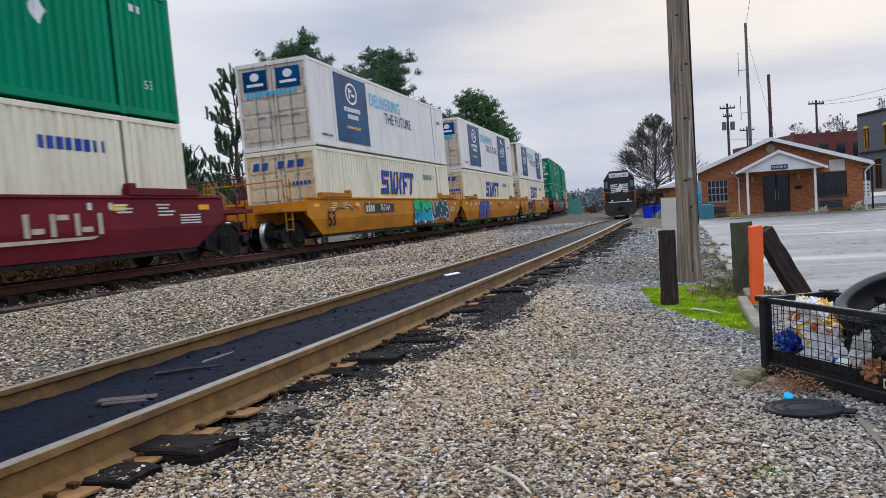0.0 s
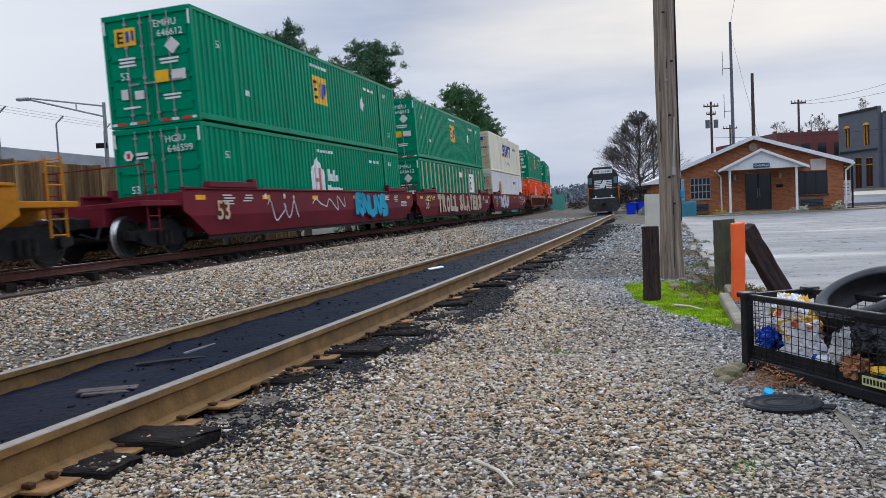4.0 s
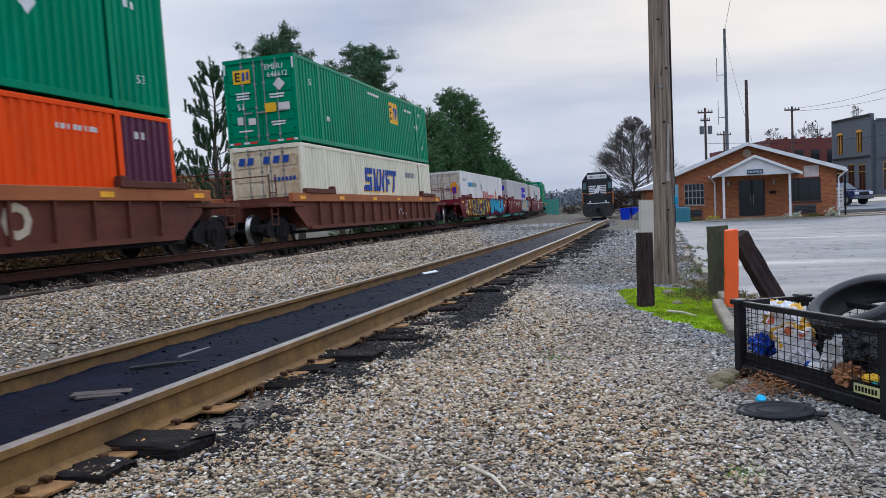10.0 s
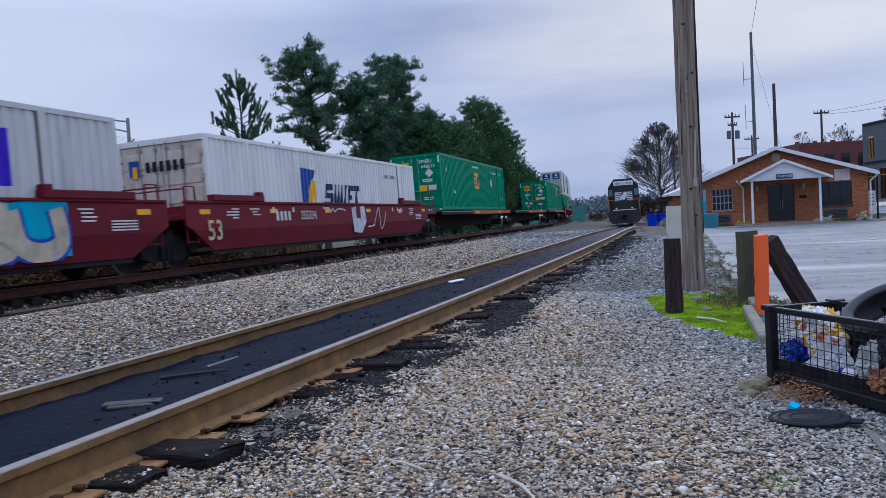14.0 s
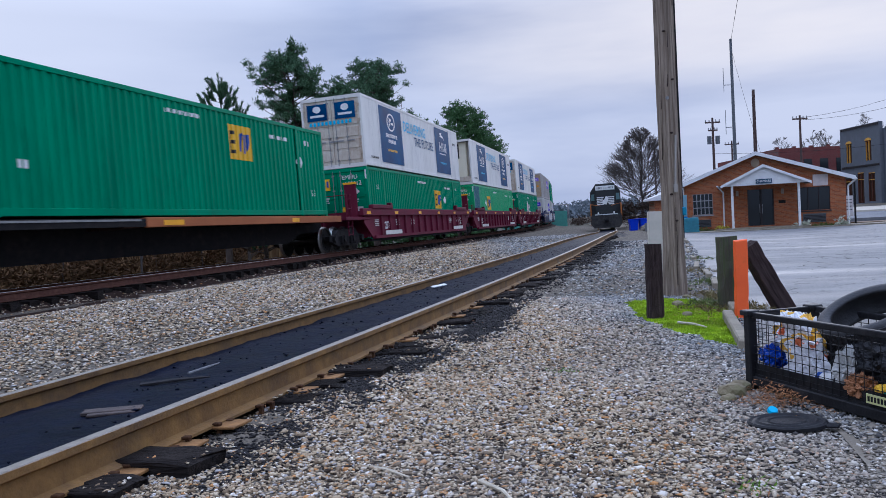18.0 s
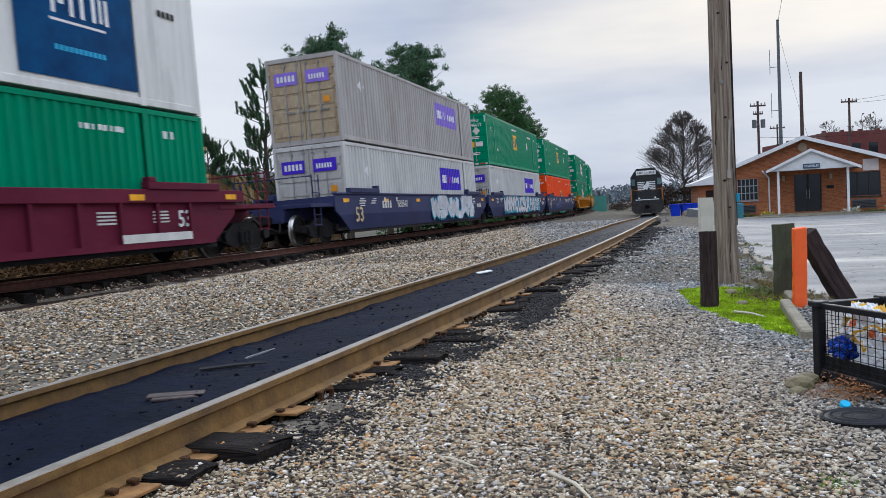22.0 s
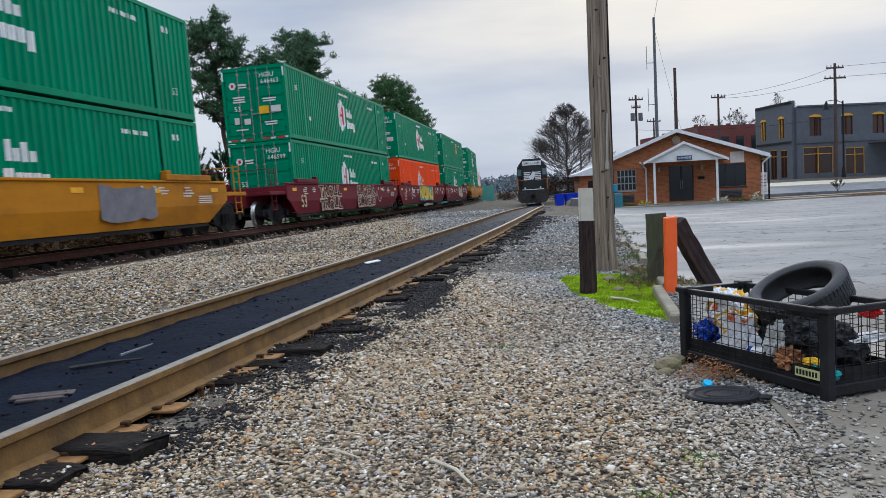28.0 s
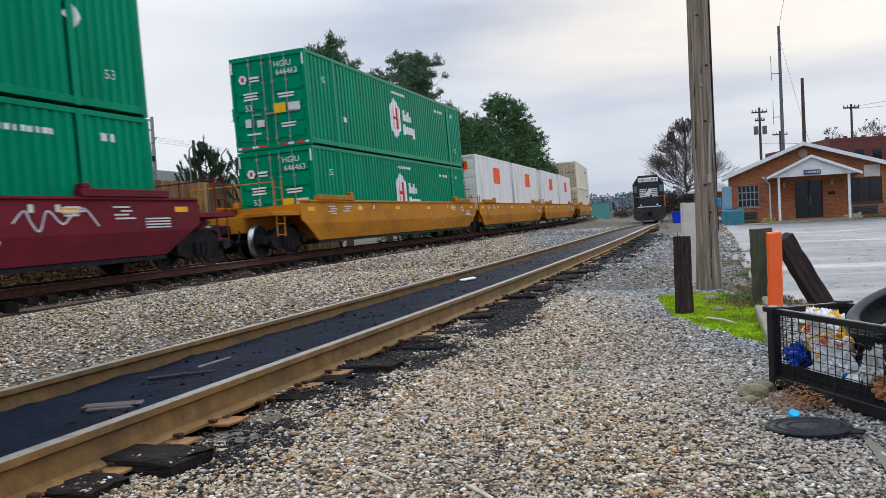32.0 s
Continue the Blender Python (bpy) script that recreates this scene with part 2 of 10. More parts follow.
# the bed's dark colour carries the shade in the gaps between loose stones
M_BED = shade("shade_darkened_bed", (0.05, 0.043, 0.034), (0.22, 0.19, 0.15), 38, 0.9, 0, 0.9, 45, dirt=(0.05, 0.045, 0.04), dirt_scale=0.7, dirt_amount=0.35, spec=0.05)
M_OIL = shade("oily_dirt", (0.0025, 0.004, 0.01), (0.007, 0.01, 0.022), 3, 0.5, 0, 1.0, 14, dirt=(0.009, 0.009, 0.011), dirt_scale=3.5, dirt_amount=0.3, spec=0.02)
M_ASPHALT = shade("wet_asphalt", (0.17, 0.175, 0.18), (0.24, 0.245, 0.25), 3, 0.7, 0, 0.15, 160, dirt=(0.05, 0.053, 0.06), dirt_scale=0.8, dirt_amount=0.5, stretch=(0.45, 1.5, 1), spec=0.1)


def lot_material():
    """Old asphalt: mottled grey-brown with dark cracks, and wet sheets that shine."""
    m = bpy.data.materials.new("wet_cracked_asphalt")
    m.use_nodes = True
    n, l = m.node_tree.nodes, m.node_tree.links
    b = n["Principled BSDF"]
    co = n.new("ShaderNodeTexCoord")

    def layer(scale, detail, stretch):
        mp, t = n.new("ShaderNodeMapping"), n.new("ShaderNodeTexNoise")
        mp.inputs["Scale"].default_value = stretch
        t.inputs["Scale"].default_value, t.inputs["Detail"].default_value = scale, detail
        l.new(co.outputs["Object"], mp.inputs["Vector"])
        l.new(mp.outputs[0], t.inputs["Vector"])
        return t

    def span(src, a, c, lo, hi):
        r = n.new("ShaderNodeMapRange")
        for key, v in (("From Min", a), ("From Max", c), ("To Min", lo), ("To Max", hi)):
            r.inputs[key].default_value = v
        l.new(src, r.inputs["Value"])
        return r.outputs[0]

    def mix(fac, one, two):
        x = n.new("ShaderNodeMix")
        x.data_type = 'RGBA'
        l.new(fac, x.inputs[0])
        for socket, v in ((6, one), (7, two)):
            if isinstance(v, tuple):
                x.inputs[socket].default_value = (*v, 1)
            else:
                l.new(v, x.inputs[socket])
        return x.outputs[2]

    big, fine, wet = layer(0.9, 5, (0.5, 1.3, 1)), layer(45, 6, (1, 1, 1)), layer(0.55, 5, (0.35, 1.7, 1))
    col = mix(span(big.outputs["Fac"], 0.35, 0.65, 0, 1), (0.15, 0.148, 0.142), (0.255, 0.25, 0.238))
    place = n.new("ShaderNodeSeparateXYZ")
    l.new(co.outputs["Object"], place.inputs[0])
    sand = span(place.outputs[1], 4.0, 8.0, 1.0, 0.0)
    col = mix(span(fine.outputs["Fac"], 0.4, 0.7, 0, 0.6), col, (0.34, 0.325, 0.3))
    col = mix(span(sand, 0, 1, 0, 0.75), col, mix(span(big.outputs["Fac"], 0.4, 0.62, 0, 1), (0.19, 0.155, 0.105), (0.36, 0.315, 0.24)))
    bend, cell = n.new("ShaderNodeVectorMath"), n.new("ShaderNodeTexVoronoi")
    bend.operation = 'MULTIPLY_ADD'
    warp = layer(2.2, 4, (1, 1, 1))
    bend.inputs[1].default_value = (0.7, 0.7, 0.0)
    l.new(warp.outputs["Color"], bend.inputs[0])
    l.new(co.outputs["Object"], bend.inputs[2])
    cell.feature = 'DISTANCE_TO_EDGE'
    cell.inputs["Scale"].default_value = 1.7
    l.new(bend.outputs[0], cell.inputs["Vector"])
    crack = n.new("ShaderNodeMath")
    crack.operation = 'MULTIPLY'
    l.new(span(cell.outputs["Distance"], 0.004, 0.03, 1.0, 0.0), crack.inputs[0])
    l.new(span(layer(1.3, 3, (1, 1, 1)).outputs["Fac"], 0.45, 0.55, 0.0, 0.9), crack.inputs[1])
    crack = crack.outputs[0]
    col = mix(crack, col, (0.035, 0.034, 0.028))
    wetness = n.new("ShaderNodeMath")
    wetness.operation = 'MULTIPLY'
    l.new(span(wet.outputs["Fac"], 0.4, 0.65, 0, 1), wetness.inputs[0])
    l.new(span(sand, 0, 1, 1, 0.1), wetness.inputs[1])
    damp = wetness.outputs[0]
    col = mix(span(damp, 0, 1, 0, 0.55), col, (0.085, 0.09, 0.1))
    l.new(col, b.inputs["Base Color"])
    l.new(span(damp, 0, 1, 0.8, 0.5), b.inputs["Roughness"])
    l.new(span(damp, 0, 1, 0.1, 0.2), b.inputs["Specular IOR Level"])
    bp = n.new("ShaderNodeBump")
    bp.inputs["Strength"].default_value, bp.inputs["Distance"].default_value = 0.35, 0.01
    l.new(fine.outputs["Fac"], bp.inputs["Height"])
    l.new(bp.outputs[0], b.inputs["Normal"])
    return m


M_LOT = lot_material()
M_GROUND = shade("winter_ground", (0.04, 0.03, 0.02), (0.085, 0.065, 0.04), 0.6, 0.95, 0, 0.8, 9, dirt=(0.05, 0.07, 0.025), dirt_scale=0.3)


# ---- mesh helpers ----
def box(bm, x0, x1, y0, y1, z0, z1, bevel=0.0):
    vs = [bm.verts.new((x, y, z)) for x in (x0, x1) for y in (y0, y1) for z in (z0, z1)]
    fs = [bm.faces.new([vs[i] for i in q]) for q in ((0, 1, 3, 2), (4, 6, 7, 5), (0, 4, 5, 1), (2, 3, 7, 6), (0, 2, 6, 4), (1, 5, 7, 3))]
    if bevel:
        es = list({e for fc in fs for e in fc.edges})
        bmesh.ops.bevel(bm, geom=es, offset=bevel, segments=1, affect='EDGES')
    return vs


def rod(bm, a, b, r0, r1=None, n=8):
    """A tapered rod from a to b."""
    a, b = Vector(a), Vector(b)
    r1 = r0 if r1 is None else r1
    d = (b - a).normalized()
    u = d.orthogonal().normalized()
    v = d.cross(u)
    rings = []
    for p, r in ((a, r0), (b, r1)):
        rings.append([bm.verts.new(p + (u * math.cos(6.28319 * i / n) + v * math.sin(6.28319 * i / n)) * r) for i in range(n)])
    for i in range(n):
        bm.faces.new((rings[0][i], rings[0][(i + 1) % n], rings[1][(i + 1) % n], rings[1][i]))
    bm.faces.new(rings[0][::-1])
    bm.faces.new(rings[1])


def prism(bm, poly, axis, lo, hi):
    """A flat outline, given in the two other axes, pushed from lo to hi along an axis."""
    def at(p, w):
        return {'x': (w, p[0], p[1]), 'y': (p[0], w, p[1]), 'z': (p[0], p[1], w)}[axis]
    a, b = [bm.verts.new(at(p, lo)) for p in poly], [bm.verts.new(at(p, hi)) for p in poly]
    bm.faces.new(a[::-1])
    bm.faces.new(b)
    for i in range(len(poly)):
        j = (i + 1) % len(poly)
        bm.faces.new((a[i], a[j], b[j], b[i]))


def finish(bm, smooth_faces=False):
    bmesh.ops.recalc_face_normals(bm, faces=bm.faces)
    if smooth_faces:
        for fc in bm.faces:
            fc.smooth = True
    return bm


def mesh_of(name, bm, material):
    finish(bm)
    me = bpy.data.meshes.new(name)
    bm.to_mesh(me)
    bm.free()
    me.materials.append(material)
    return me


def part(name, bm, material, parent=None, label=""):
    """Links a bmesh, or a mesh already made, as one object under a thing or a part."""
    me = bm if isinstance(bm, bpy.types.Mesh) else mesh_of(name, bm, material)
    ob = new(name, me)
    ob.parent = parent
    return tagged(ob, label)


def sweep(curve, s0, s1, profile, name, material, step=2.0, closed=True):
    """A profile (lateral, height) swept along a track's centre line."""
    ss = np.arange(s0, s1 + 0.01, step)
    verts, faces, k = [], [], len(profile)
    for s in ss:
        x, y, h = on_curve(curve, s)
        for u, z in profile:
            verts.append((x + u * math.cos(h), y + u * math.sin(h), z))
    for i in range(len(ss) - 1):
        for j in range(k if closed else k - 1):
            a, b = i * k + j, i * k + (j + 1) % k
            faces.append((a, b, b + k, a + k))
    if closed:
        faces += [tuple(range(k)), tuple(range((len(ss) - 1) * k, len(ss) * k))]
    me = bpy.data.meshes.new(name)
    me.from_pydata(verts, [], faces)
    bm = bmesh.new()
    bm.from_mesh(me)
    bmesh.ops.recalc_face_normals(bm, faces=bm.faces)
    bm.to_mesh(me)
    bm.free()
    me.materials.append(material)
    return me


TEXTS = {}


def text_mesh(words, height, material, depth=0.004, shear=0.0, bold=0.0):
    """Words in the built-in font, standing in the x-z plane and facing -y, centred."""
    key = (words, height, material.name, shear, bold)
    if key in TEXTS:
        return TEXTS[key]
    cu = bpy.data.curves.new("letters", 'FONT')
    cu.body, cu.size, cu.extrude, cu.shear, cu.offset = words, height * 1.38, depth, shear, bold
    cu.align_x, cu.align_y = 'CENTER', 'CENTER'
    cu.resolution_u = 2
    ob = new("letters", cu)
    bpy.context.view_layer.update()
    me = bpy.data.meshes.new_from_object(ob)
    me.transform(Matrix.Rotation(radians(90), 4, 'X'))
    bpy.data.objects.remove(ob)
    me.materials.clear()
    me.materials.append(material)
    TEXTS[key] = me
    return me

# ---- ground ----
def grid_sheet(name, xs, ys, height, material):
    verts = [(x, y, height(x, y)) for y in ys for x in xs]
    k = len(xs)
    faces = [(j * k + i, j * k + i + 1, (j + 1) * k + i + 1, (j + 1) * k + i) for j in range(len(ys) - 1) for i in range(k - 1)]
    me = bpy.data.meshes.new(name)
    me.from_pydata(verts, [], faces)
    me.materials.append(material)
    for p in me.polygons:
        p.use_smooth = True
    return new(name, me)


GX = [-2000, -600, -200, -90, -50] + [-40 + 0.6 * i for i in range(150)] + [52, 60, 80, 120, 250, 700, 2000]
GY = [-600, -200, -80, -40, -20, -10, -5] + [-3 + 0.75 * i for i in range(100)] + [74, 80, 90, 100, 120, 150, 200, 300, 500, 900, 2500]
tagged(grid_sheet("ground", GX, GY, lambda x, y: ground_z(x, y) - (0.03 if x > x_at(SIDING, min(max(y, -50.0), 150.0)) else 0.14), M_GROUND), "dull winter ground of bare soil and thin grass", "ground", kind="structure")


def strip_sheet(name, lo, hi, s0, s1, nu, curve, lift, material, step=1.0, rough=0.0):
    """A sheet that follows a track between two lateral lines and lies on the ground."""
    ss = np.arange(s0, s1 + 0.01, step)
    verts, faces = [], []
    for s in ss:
        x, y, h = on_curve(curve, s)
        for i in range(nu + 1):
            u = lo(s) + (hi(s) - lo(s)) * i / nu
            px, py = x + u * math.cos(h), y + u * math.sin(h)
            verts.append((px, py, (0.066 + u * SIDE_CANT + side_dip(py) if rough else ground_z(px, py) + lift) + (rough * (noise.noise(Vector((px * 2.2, py * 2.2, 0))) + 0.6 * noise.noise(Vector((px * 7, py * 7, 4)))) if rough else 0.0)))
    k = nu + 1
    faces = [(j * k + i, j * k + i + 1, (j + 1) * k + i + 1, (j + 1) * k + i) for j in range(len(ss) - 1) for i in range(nu)]
    me = bpy.data.meshes.new(name)
    me.from_pydata(verts, [], faces)
    me.materials.append(material)
    for p in me.polygons:
        p.use_smooth = True
    return new(name, me)


tagged(strip_sheet("gravel_bed", lambda s: -14.0, lambda s: 6.4 - 0.012 * s, -30, 110, 68, SIDING, 0.0, M_BED), "grey crushed stone bed under and beside the tracks, darkened as shade between stones", "gravel", kind="structure")

# parking lot: a wet asphalt sheet between the kerb line and the buildings
LOT = [[1.05, -12.0], [1.15, 2.2], [1.62, 3.3], [1.68, 4.4], [2.12, 5.8], [2.62, 7.4], [3.28, 9.94], [4.2, 13.74], [7.6, 26.72], [11.9, 43.0], [12.6, 45.4]]


def lot_left(y):
    return float(np.interp(y, [p[1] for p in LOT], [p[0] for p in LOT]))


ly = [-12 + 0.6 * i for i in range(97)]
verts, faces, K = [], [], 40
for y in ly:
    for i in range(K):
        x = lot_left(y) + (58 - lot_left(y)) * (i / (K - 1)) ** 2
        verts.append((x, y, ground_z(x, y) + 0.012))
faces = [(j * K + i, j * K + i + 1, (j + 1) * K + i + 1, (j + 1) * K + i) for j in range(len(ly) - 1) for i in range(K - 1)]
me = bpy.data.meshes.new("parking_lot")
me.from_pydata(verts, [], faces)
me.materials.append(M_LOT)
for p in me.polygons:
    p.use_smooth = True
tagged(new("parking_lot", me), "wet worn grey asphalt parking lot", "parking lot", kind="structure")

# ---- tracks ----
RAIL = [(-0.07, -0.172), (0.07, -0.172), (0.07, -0.158), (0.012, -0.14), (0.009, -0.05), (0.036, -0.035), (0.036, -0.004), (-0.036, -0.004), (-0.036, -0.035), (-0.009, -0.05), (-0.012, -0.14), (-0.07, -0.158)]
HEAD = [(0.033, -0.006), (0.03, 0.0), (-0.03, 0.0), (-0.033, -0.006)]


def lay_track(name, curve, top, s0, s1, head, label, cant, body):
    track = tagged(new(name), label, "railway track", kind="structure")
    for side in (-0.755, 0.755):
        rail = part("rail", sweep(curve, s0, s1, [(u + side, z + top + (u + side) * cant) for u, z in RAIL], "rail", body), None, track)
        part("rail_head", sweep(curve, s0, s1, [(u + side, z + top + (u + side) * cant) for u, z in HEAD], "rail_head", head), None, rail, "worn running surface")
        if curve is SIDING:
            for ob in (rail, rail.children[0]):
                for v in ob.data.vertices:
                    v.co.z += side_dip(v.co.y)
    return track


main_track = lay_track("main_track", MAIN, MAIN_Z, -60, 190, M_RAILTOP, "main railway track with polished rail heads on dark ties", MAIN_CANT, shade("rail_brown", (0.075, 0.033, 0.024), (0.14, 0.066, 0.046), 9, 0.8, 0, 0.2, 60, spec=0.1))
siding_track = lay_track("siding_track", SIDING, SIDE_Z, -12, 150, M_RAILTOP_DULL, "rusty siding track half buried in oily dirt", SIDE_CANT, M_RAIL)

def tie_mesh(seed):
    """A worn tie with splintered, uneven ends."""
    r = random.Random(seed)
    bm = bmesh.new()
    us = [-1.3, -1.24, -1.05, -0.8, 0.8, 0.93, 1.05, 1.15, 1.24, 1.3]
    rows = []
    for i, u in enumerate(us):
        end = 0.035 if i in (0, len(us) - 1) else 0.0
        row = []
        for y, z in ((-0.115, -0.17), (-0.115, -0.012), (-0.1, 0.0), (-0.03, 0.0), (0.04, 0.0), (0.1, 0.0), (0.115, -0.012), (0.115, -0.17)):
            row.append(bm.verts.new((u + r.uniform(-end, end), y + r.uniform(-0.008, 0.008), z - (end * 0.4 if z > -0.1 else 0) + r.uniform(-0.007, 0.005))))
        rows.append(row)
    for a, b in zip(rows, rows[1:]):
        for k in range(8):
            bm.faces.new((a[k], a[(k + 1) % 8], b[(k + 1) % 8], b[k]))
    bm.faces.new(rows[0])
    bm.faces.new(rows[-1][::-1])
    return mesh_of("tie", bm, M_TIE)


TIES = [tie_mesh(i) for i in range(6)]


TIE_AT = []


def lay_ties(track, curve, top, s0, s1, gap, rng, cant, drop=0.0):
    s = s0
    while s < s1:
        x, y, h = on_curve(curve, s)
        tie = part("tie", rng.choice(TIES), None, track)
        j = rng.uniform(-0.3, -0.06) if drop else rng.uniform(-0.22, 0.08)
        tie.matrix_local = pose(x + j * math.cos(h), y + j * math.sin(h), top - 0.174 + drop + (side_dip(y) if drop else 0.0) + (rng.uniform(-0.05, 0.022) if drop else rng.uniform(-0.02, 0.0)), 0, -math.degrees(cant) + rng.uniform(-0.9, 0.9), math.degrees(h) + rng.uniform(-3, 3))
        if drop:
            TIE_AT.append(tie.matrix_basis.copy())
        s += gap + rng.uniform(-0.05, 0.05)


rng = random.Random(5)
lay_ties(siding_track, SIDING, SIDE_Z, -3, 60, 0.4, rng, SIDE_CANT, 0.001)
lay_ties(main_track, MAIN, MAIN_Z, -8, 85, 0.52, rng, MAIN_CANT)

# black oily fill between the siding rails, greasy brown fill of the main track
tagged(strip_sheet("track_dirt", lambda s: -2.6, lambda s: 1.5, -50, 160, 20, MAIN, 0.014, shade("greasy_dirt", (0.018, 0.011, 0.009), (0.05, 0.032, 0.025), 7, 0.9, 0, 0.8, 30, dirt=(0.085, 0.06, 0.045), dirt_scale=4, dirt_amount=0.25, spec=0.05)), "dark brown greasy ballast between the main rails", "dirt", kind="structure")
tagged(strip_sheet("track_fill", lambda s: -0.69, lambda s: 0.69, -8, 84, 12, SIDING, 0.12, M_OIL, 0.12, 0.022), "black oily dirt packed between the siding rails", "dirt", kind="structure")

# ---- containers ----
CL, CW, CH = 16.15, 2.59, 2.896
M_GREEN = shade("container_green", (0.001, 0.19, 0.09), (0.0012, 0.26, 0.125), 1.2, 0.5, 0, 0.1, 20, dirt=(0.006, 0.13, 0.068), dirt_scale=0.9, dirt_amount=0.25, stretch=(1, 1, 0.3), spec=0.05)
M_ORANGE = shade("container_orange", (0.78, 0.065, 0.005), (0.92, 0.09, 0.008), 1.2, 0.52, 0, 0.1, 20, dirt=(0.5, 0.05, 0.01), dirt_scale=0.9, dirt_amount=0.25, stretch=(1, 1, 0.3), spec=0.05)
M_CREAM = shade("container_cream", (0.74, 0.68, 0.5), (0.83, 0.775, 0.6), 1.2, 0.55, 0, 0.1, 20, dirt=(0.42, 0.36, 0.24), dirt_scale=0.8, dirt_amount=0.3, stretch=(1, 1, 0.3), spec=0.05)
M_WHITE = shade("container_white", (0.68, 0.655, 0.6), (0.78, 0.755, 0.7), 1.2, 0.5, 0, 0.06, 20, dirt=(0.42, 0.4, 0.38), dirt_scale=0.8, dirt_amount=0.3, stretch=(1, 1, 0.3), spec=0.05)
M_GREY = shade("container_grey", (0.5, 0.485, 0.45), (0.61, 0.595, 0.555), 1.2, 0.5, 0, 0.08, 20, dirt=(0.3, 0.29, 0.28), dirt_scale=0.8, dirt_amount=0.3, stretch=(1, 1, 0.3), spec=0.05)
M_TAN = shade("container_faded", (0.36, 0.33, 0.31), (0.46, 0.43, 0.4), 1.2, 0.6, 0, 0.08, 20, dirt=(0.27, 0.22, 0.18), dirt_scale=0.8, dirt_amount=0.35, stretch=(1, 1, 0.3), spec=0.05)
M_RUSTY = shade("door_rust", (0.66, 0.58, 0.38), (0.78, 0.7, 0.5), 1.5, 0.65, 0, 0.15, 20, dirt=(0.32, 0.16, 0.05), dirt_scale=1.6, dirt_amount=0.7, stretch=(1, 1, 0.4))
M_TANDOOR = shade("door_faded", (0.44, 0.35, 0.22), (0.56, 0.46, 0.31), 1.5, 0.65, 0, 0.15, 20, dirt=(0.2, 0.11, 0.04), dirt_scale=1.3, dirt_amount=0.75, stretch=(1, 1, 0.4))
M_STEEL = shade("dull_steel", (0.2, 0.2, 0.2), (0.34, 0.34, 0.33), 6, 0.5, 0.6, 0.1)
M_DARK = shade("undergear", (0.006, 0.006, 0.007), (0.018, 0.016, 0.016), 6, 0.75, 0.0, 0.3, 30, dirt=(0.04, 0.03, 0.024), dirt_scale=3, dirt_amount=0.25, spec=0.15)
M_LETTER = plain("white_paint", (0.74, 0.74, 0.72), 0.5)
M_BLUE = plain("blue_paint", (0.02, 0.07, 0.3), 0.5)
M_YELLOW = plain("yellow_paint", (0.75, 0.42, 0.02), 0.5)
M_RED = plain("red_paint", (0.6, 0.03, 0.03), 0.5)
M_PURPLE = plain("purple_paint", (0.06, 0.022, 0.48), 0.6)
M_NAVY = shade("navy_vinyl", (0.002, 0.025, 0.09), (0.004, 0.085, 0.22), 0.7, 0.5, 0, 0.02, spec=0.04)
M_CYAN = plain("cyan_paint", (0.03, 0.42, 0.68), 0.5)
M_BLACK = plain("black_paint", (0.015, 0.015, 0.015), 0.5)


def corr(y, pitch=0.262, depth=0.034):
    """Depth of the side panel's pressing at a place along the container: 0 on the outer crest, -depth in the trough."""
    v = (y / pitch) % 1.0
    if v < 0.36:
        return 0.0
    if v < 0.5:
        return -depth * (v - 0.36) / 0.14
    if v < 0.86:
        return -depth
    return -depth * (1 - (v - 0.86) / 0.14)


def corr_breaks(y0, y1, pitch=0.262):
    out = [y0]
    k = math.floor(y0 / pitch) - 1
    while k * pitch < y1:
        for v in (0.0, 0.36, 0.5, 0.86):
            w = (k + v) * pitch
            if y0 < w < y1:
                out.append(w)
        k += 1
    return out + [y1]


def corrugated(bm, x, side, y0, y1, z0, z1, depth=0.034):
    ys = corr_breaks(y0, y1)
    lo = [bm.verts.new((x + side * corr(y, depth=depth), y, z0)) for y in ys]
    hi = [bm.verts.new((x + side * corr(y, depth=depth), y, z1)) for y in ys]
    for i in range(len(ys) - 1):
        q = (lo[i], lo[i + 1], hi[i + 1], hi[i])
        bm.faces.new(q if side > 0 else q[::-1])


CACHE = {}


def cached(key, make):
    if key not in CACHE:
        CACHE[key] = make()
    return CACHE[key]


def side_mesh(side, length, depth):
    def make():
        bm = bmesh.new()
        x, h = side * (CW / 2 - 0.012), length / 2
        z0, z1 = 0.2, CH - 0.11
        post = 2.0 if length > 14 else 0.0
        if post:
            spans = ((-h + 0.1, -h + post), (-h + post + 0.1, h - post - 0.1), (h - post, h - 0.1))
        else:
            spans = ((-h + 0.1, h - 0.1),)
        for y0, y1 in spans:
            corrugated(bm, x, side, y0, y1, z0, z1, depth)
        return bm
    return make()


def frame_bm(length):
    bm = bmesh.new()
    h, w = length / 2, CW / 2
    for sx in (-1, 1):
        xo, xi = sx * w, sx * (w - 0.1)
        a, b = min(xo, xi), max(xo, xi)
        box(bm, a, b, -h + 0.1, h - 0.1, 0.05, 0.2, 0.008)
        box(bm, a, b, -h + 0.1, h - 0.1, CH - 0.11, CH, 0.008)
        for y in (-h, h - 0.14):
            box(bm, a, b, y, y + 0.14, 0.0, CH, 0.008)
    for y in (-h, h - 0.12):
        box(bm, -w + 0.1, w - 0.1, y, y + 0.12, 0.0, 0.16)
        box(bm, -w + 0.1, w - 0.1, y, y + 0.12, CH - 0.14, CH)
    return bm


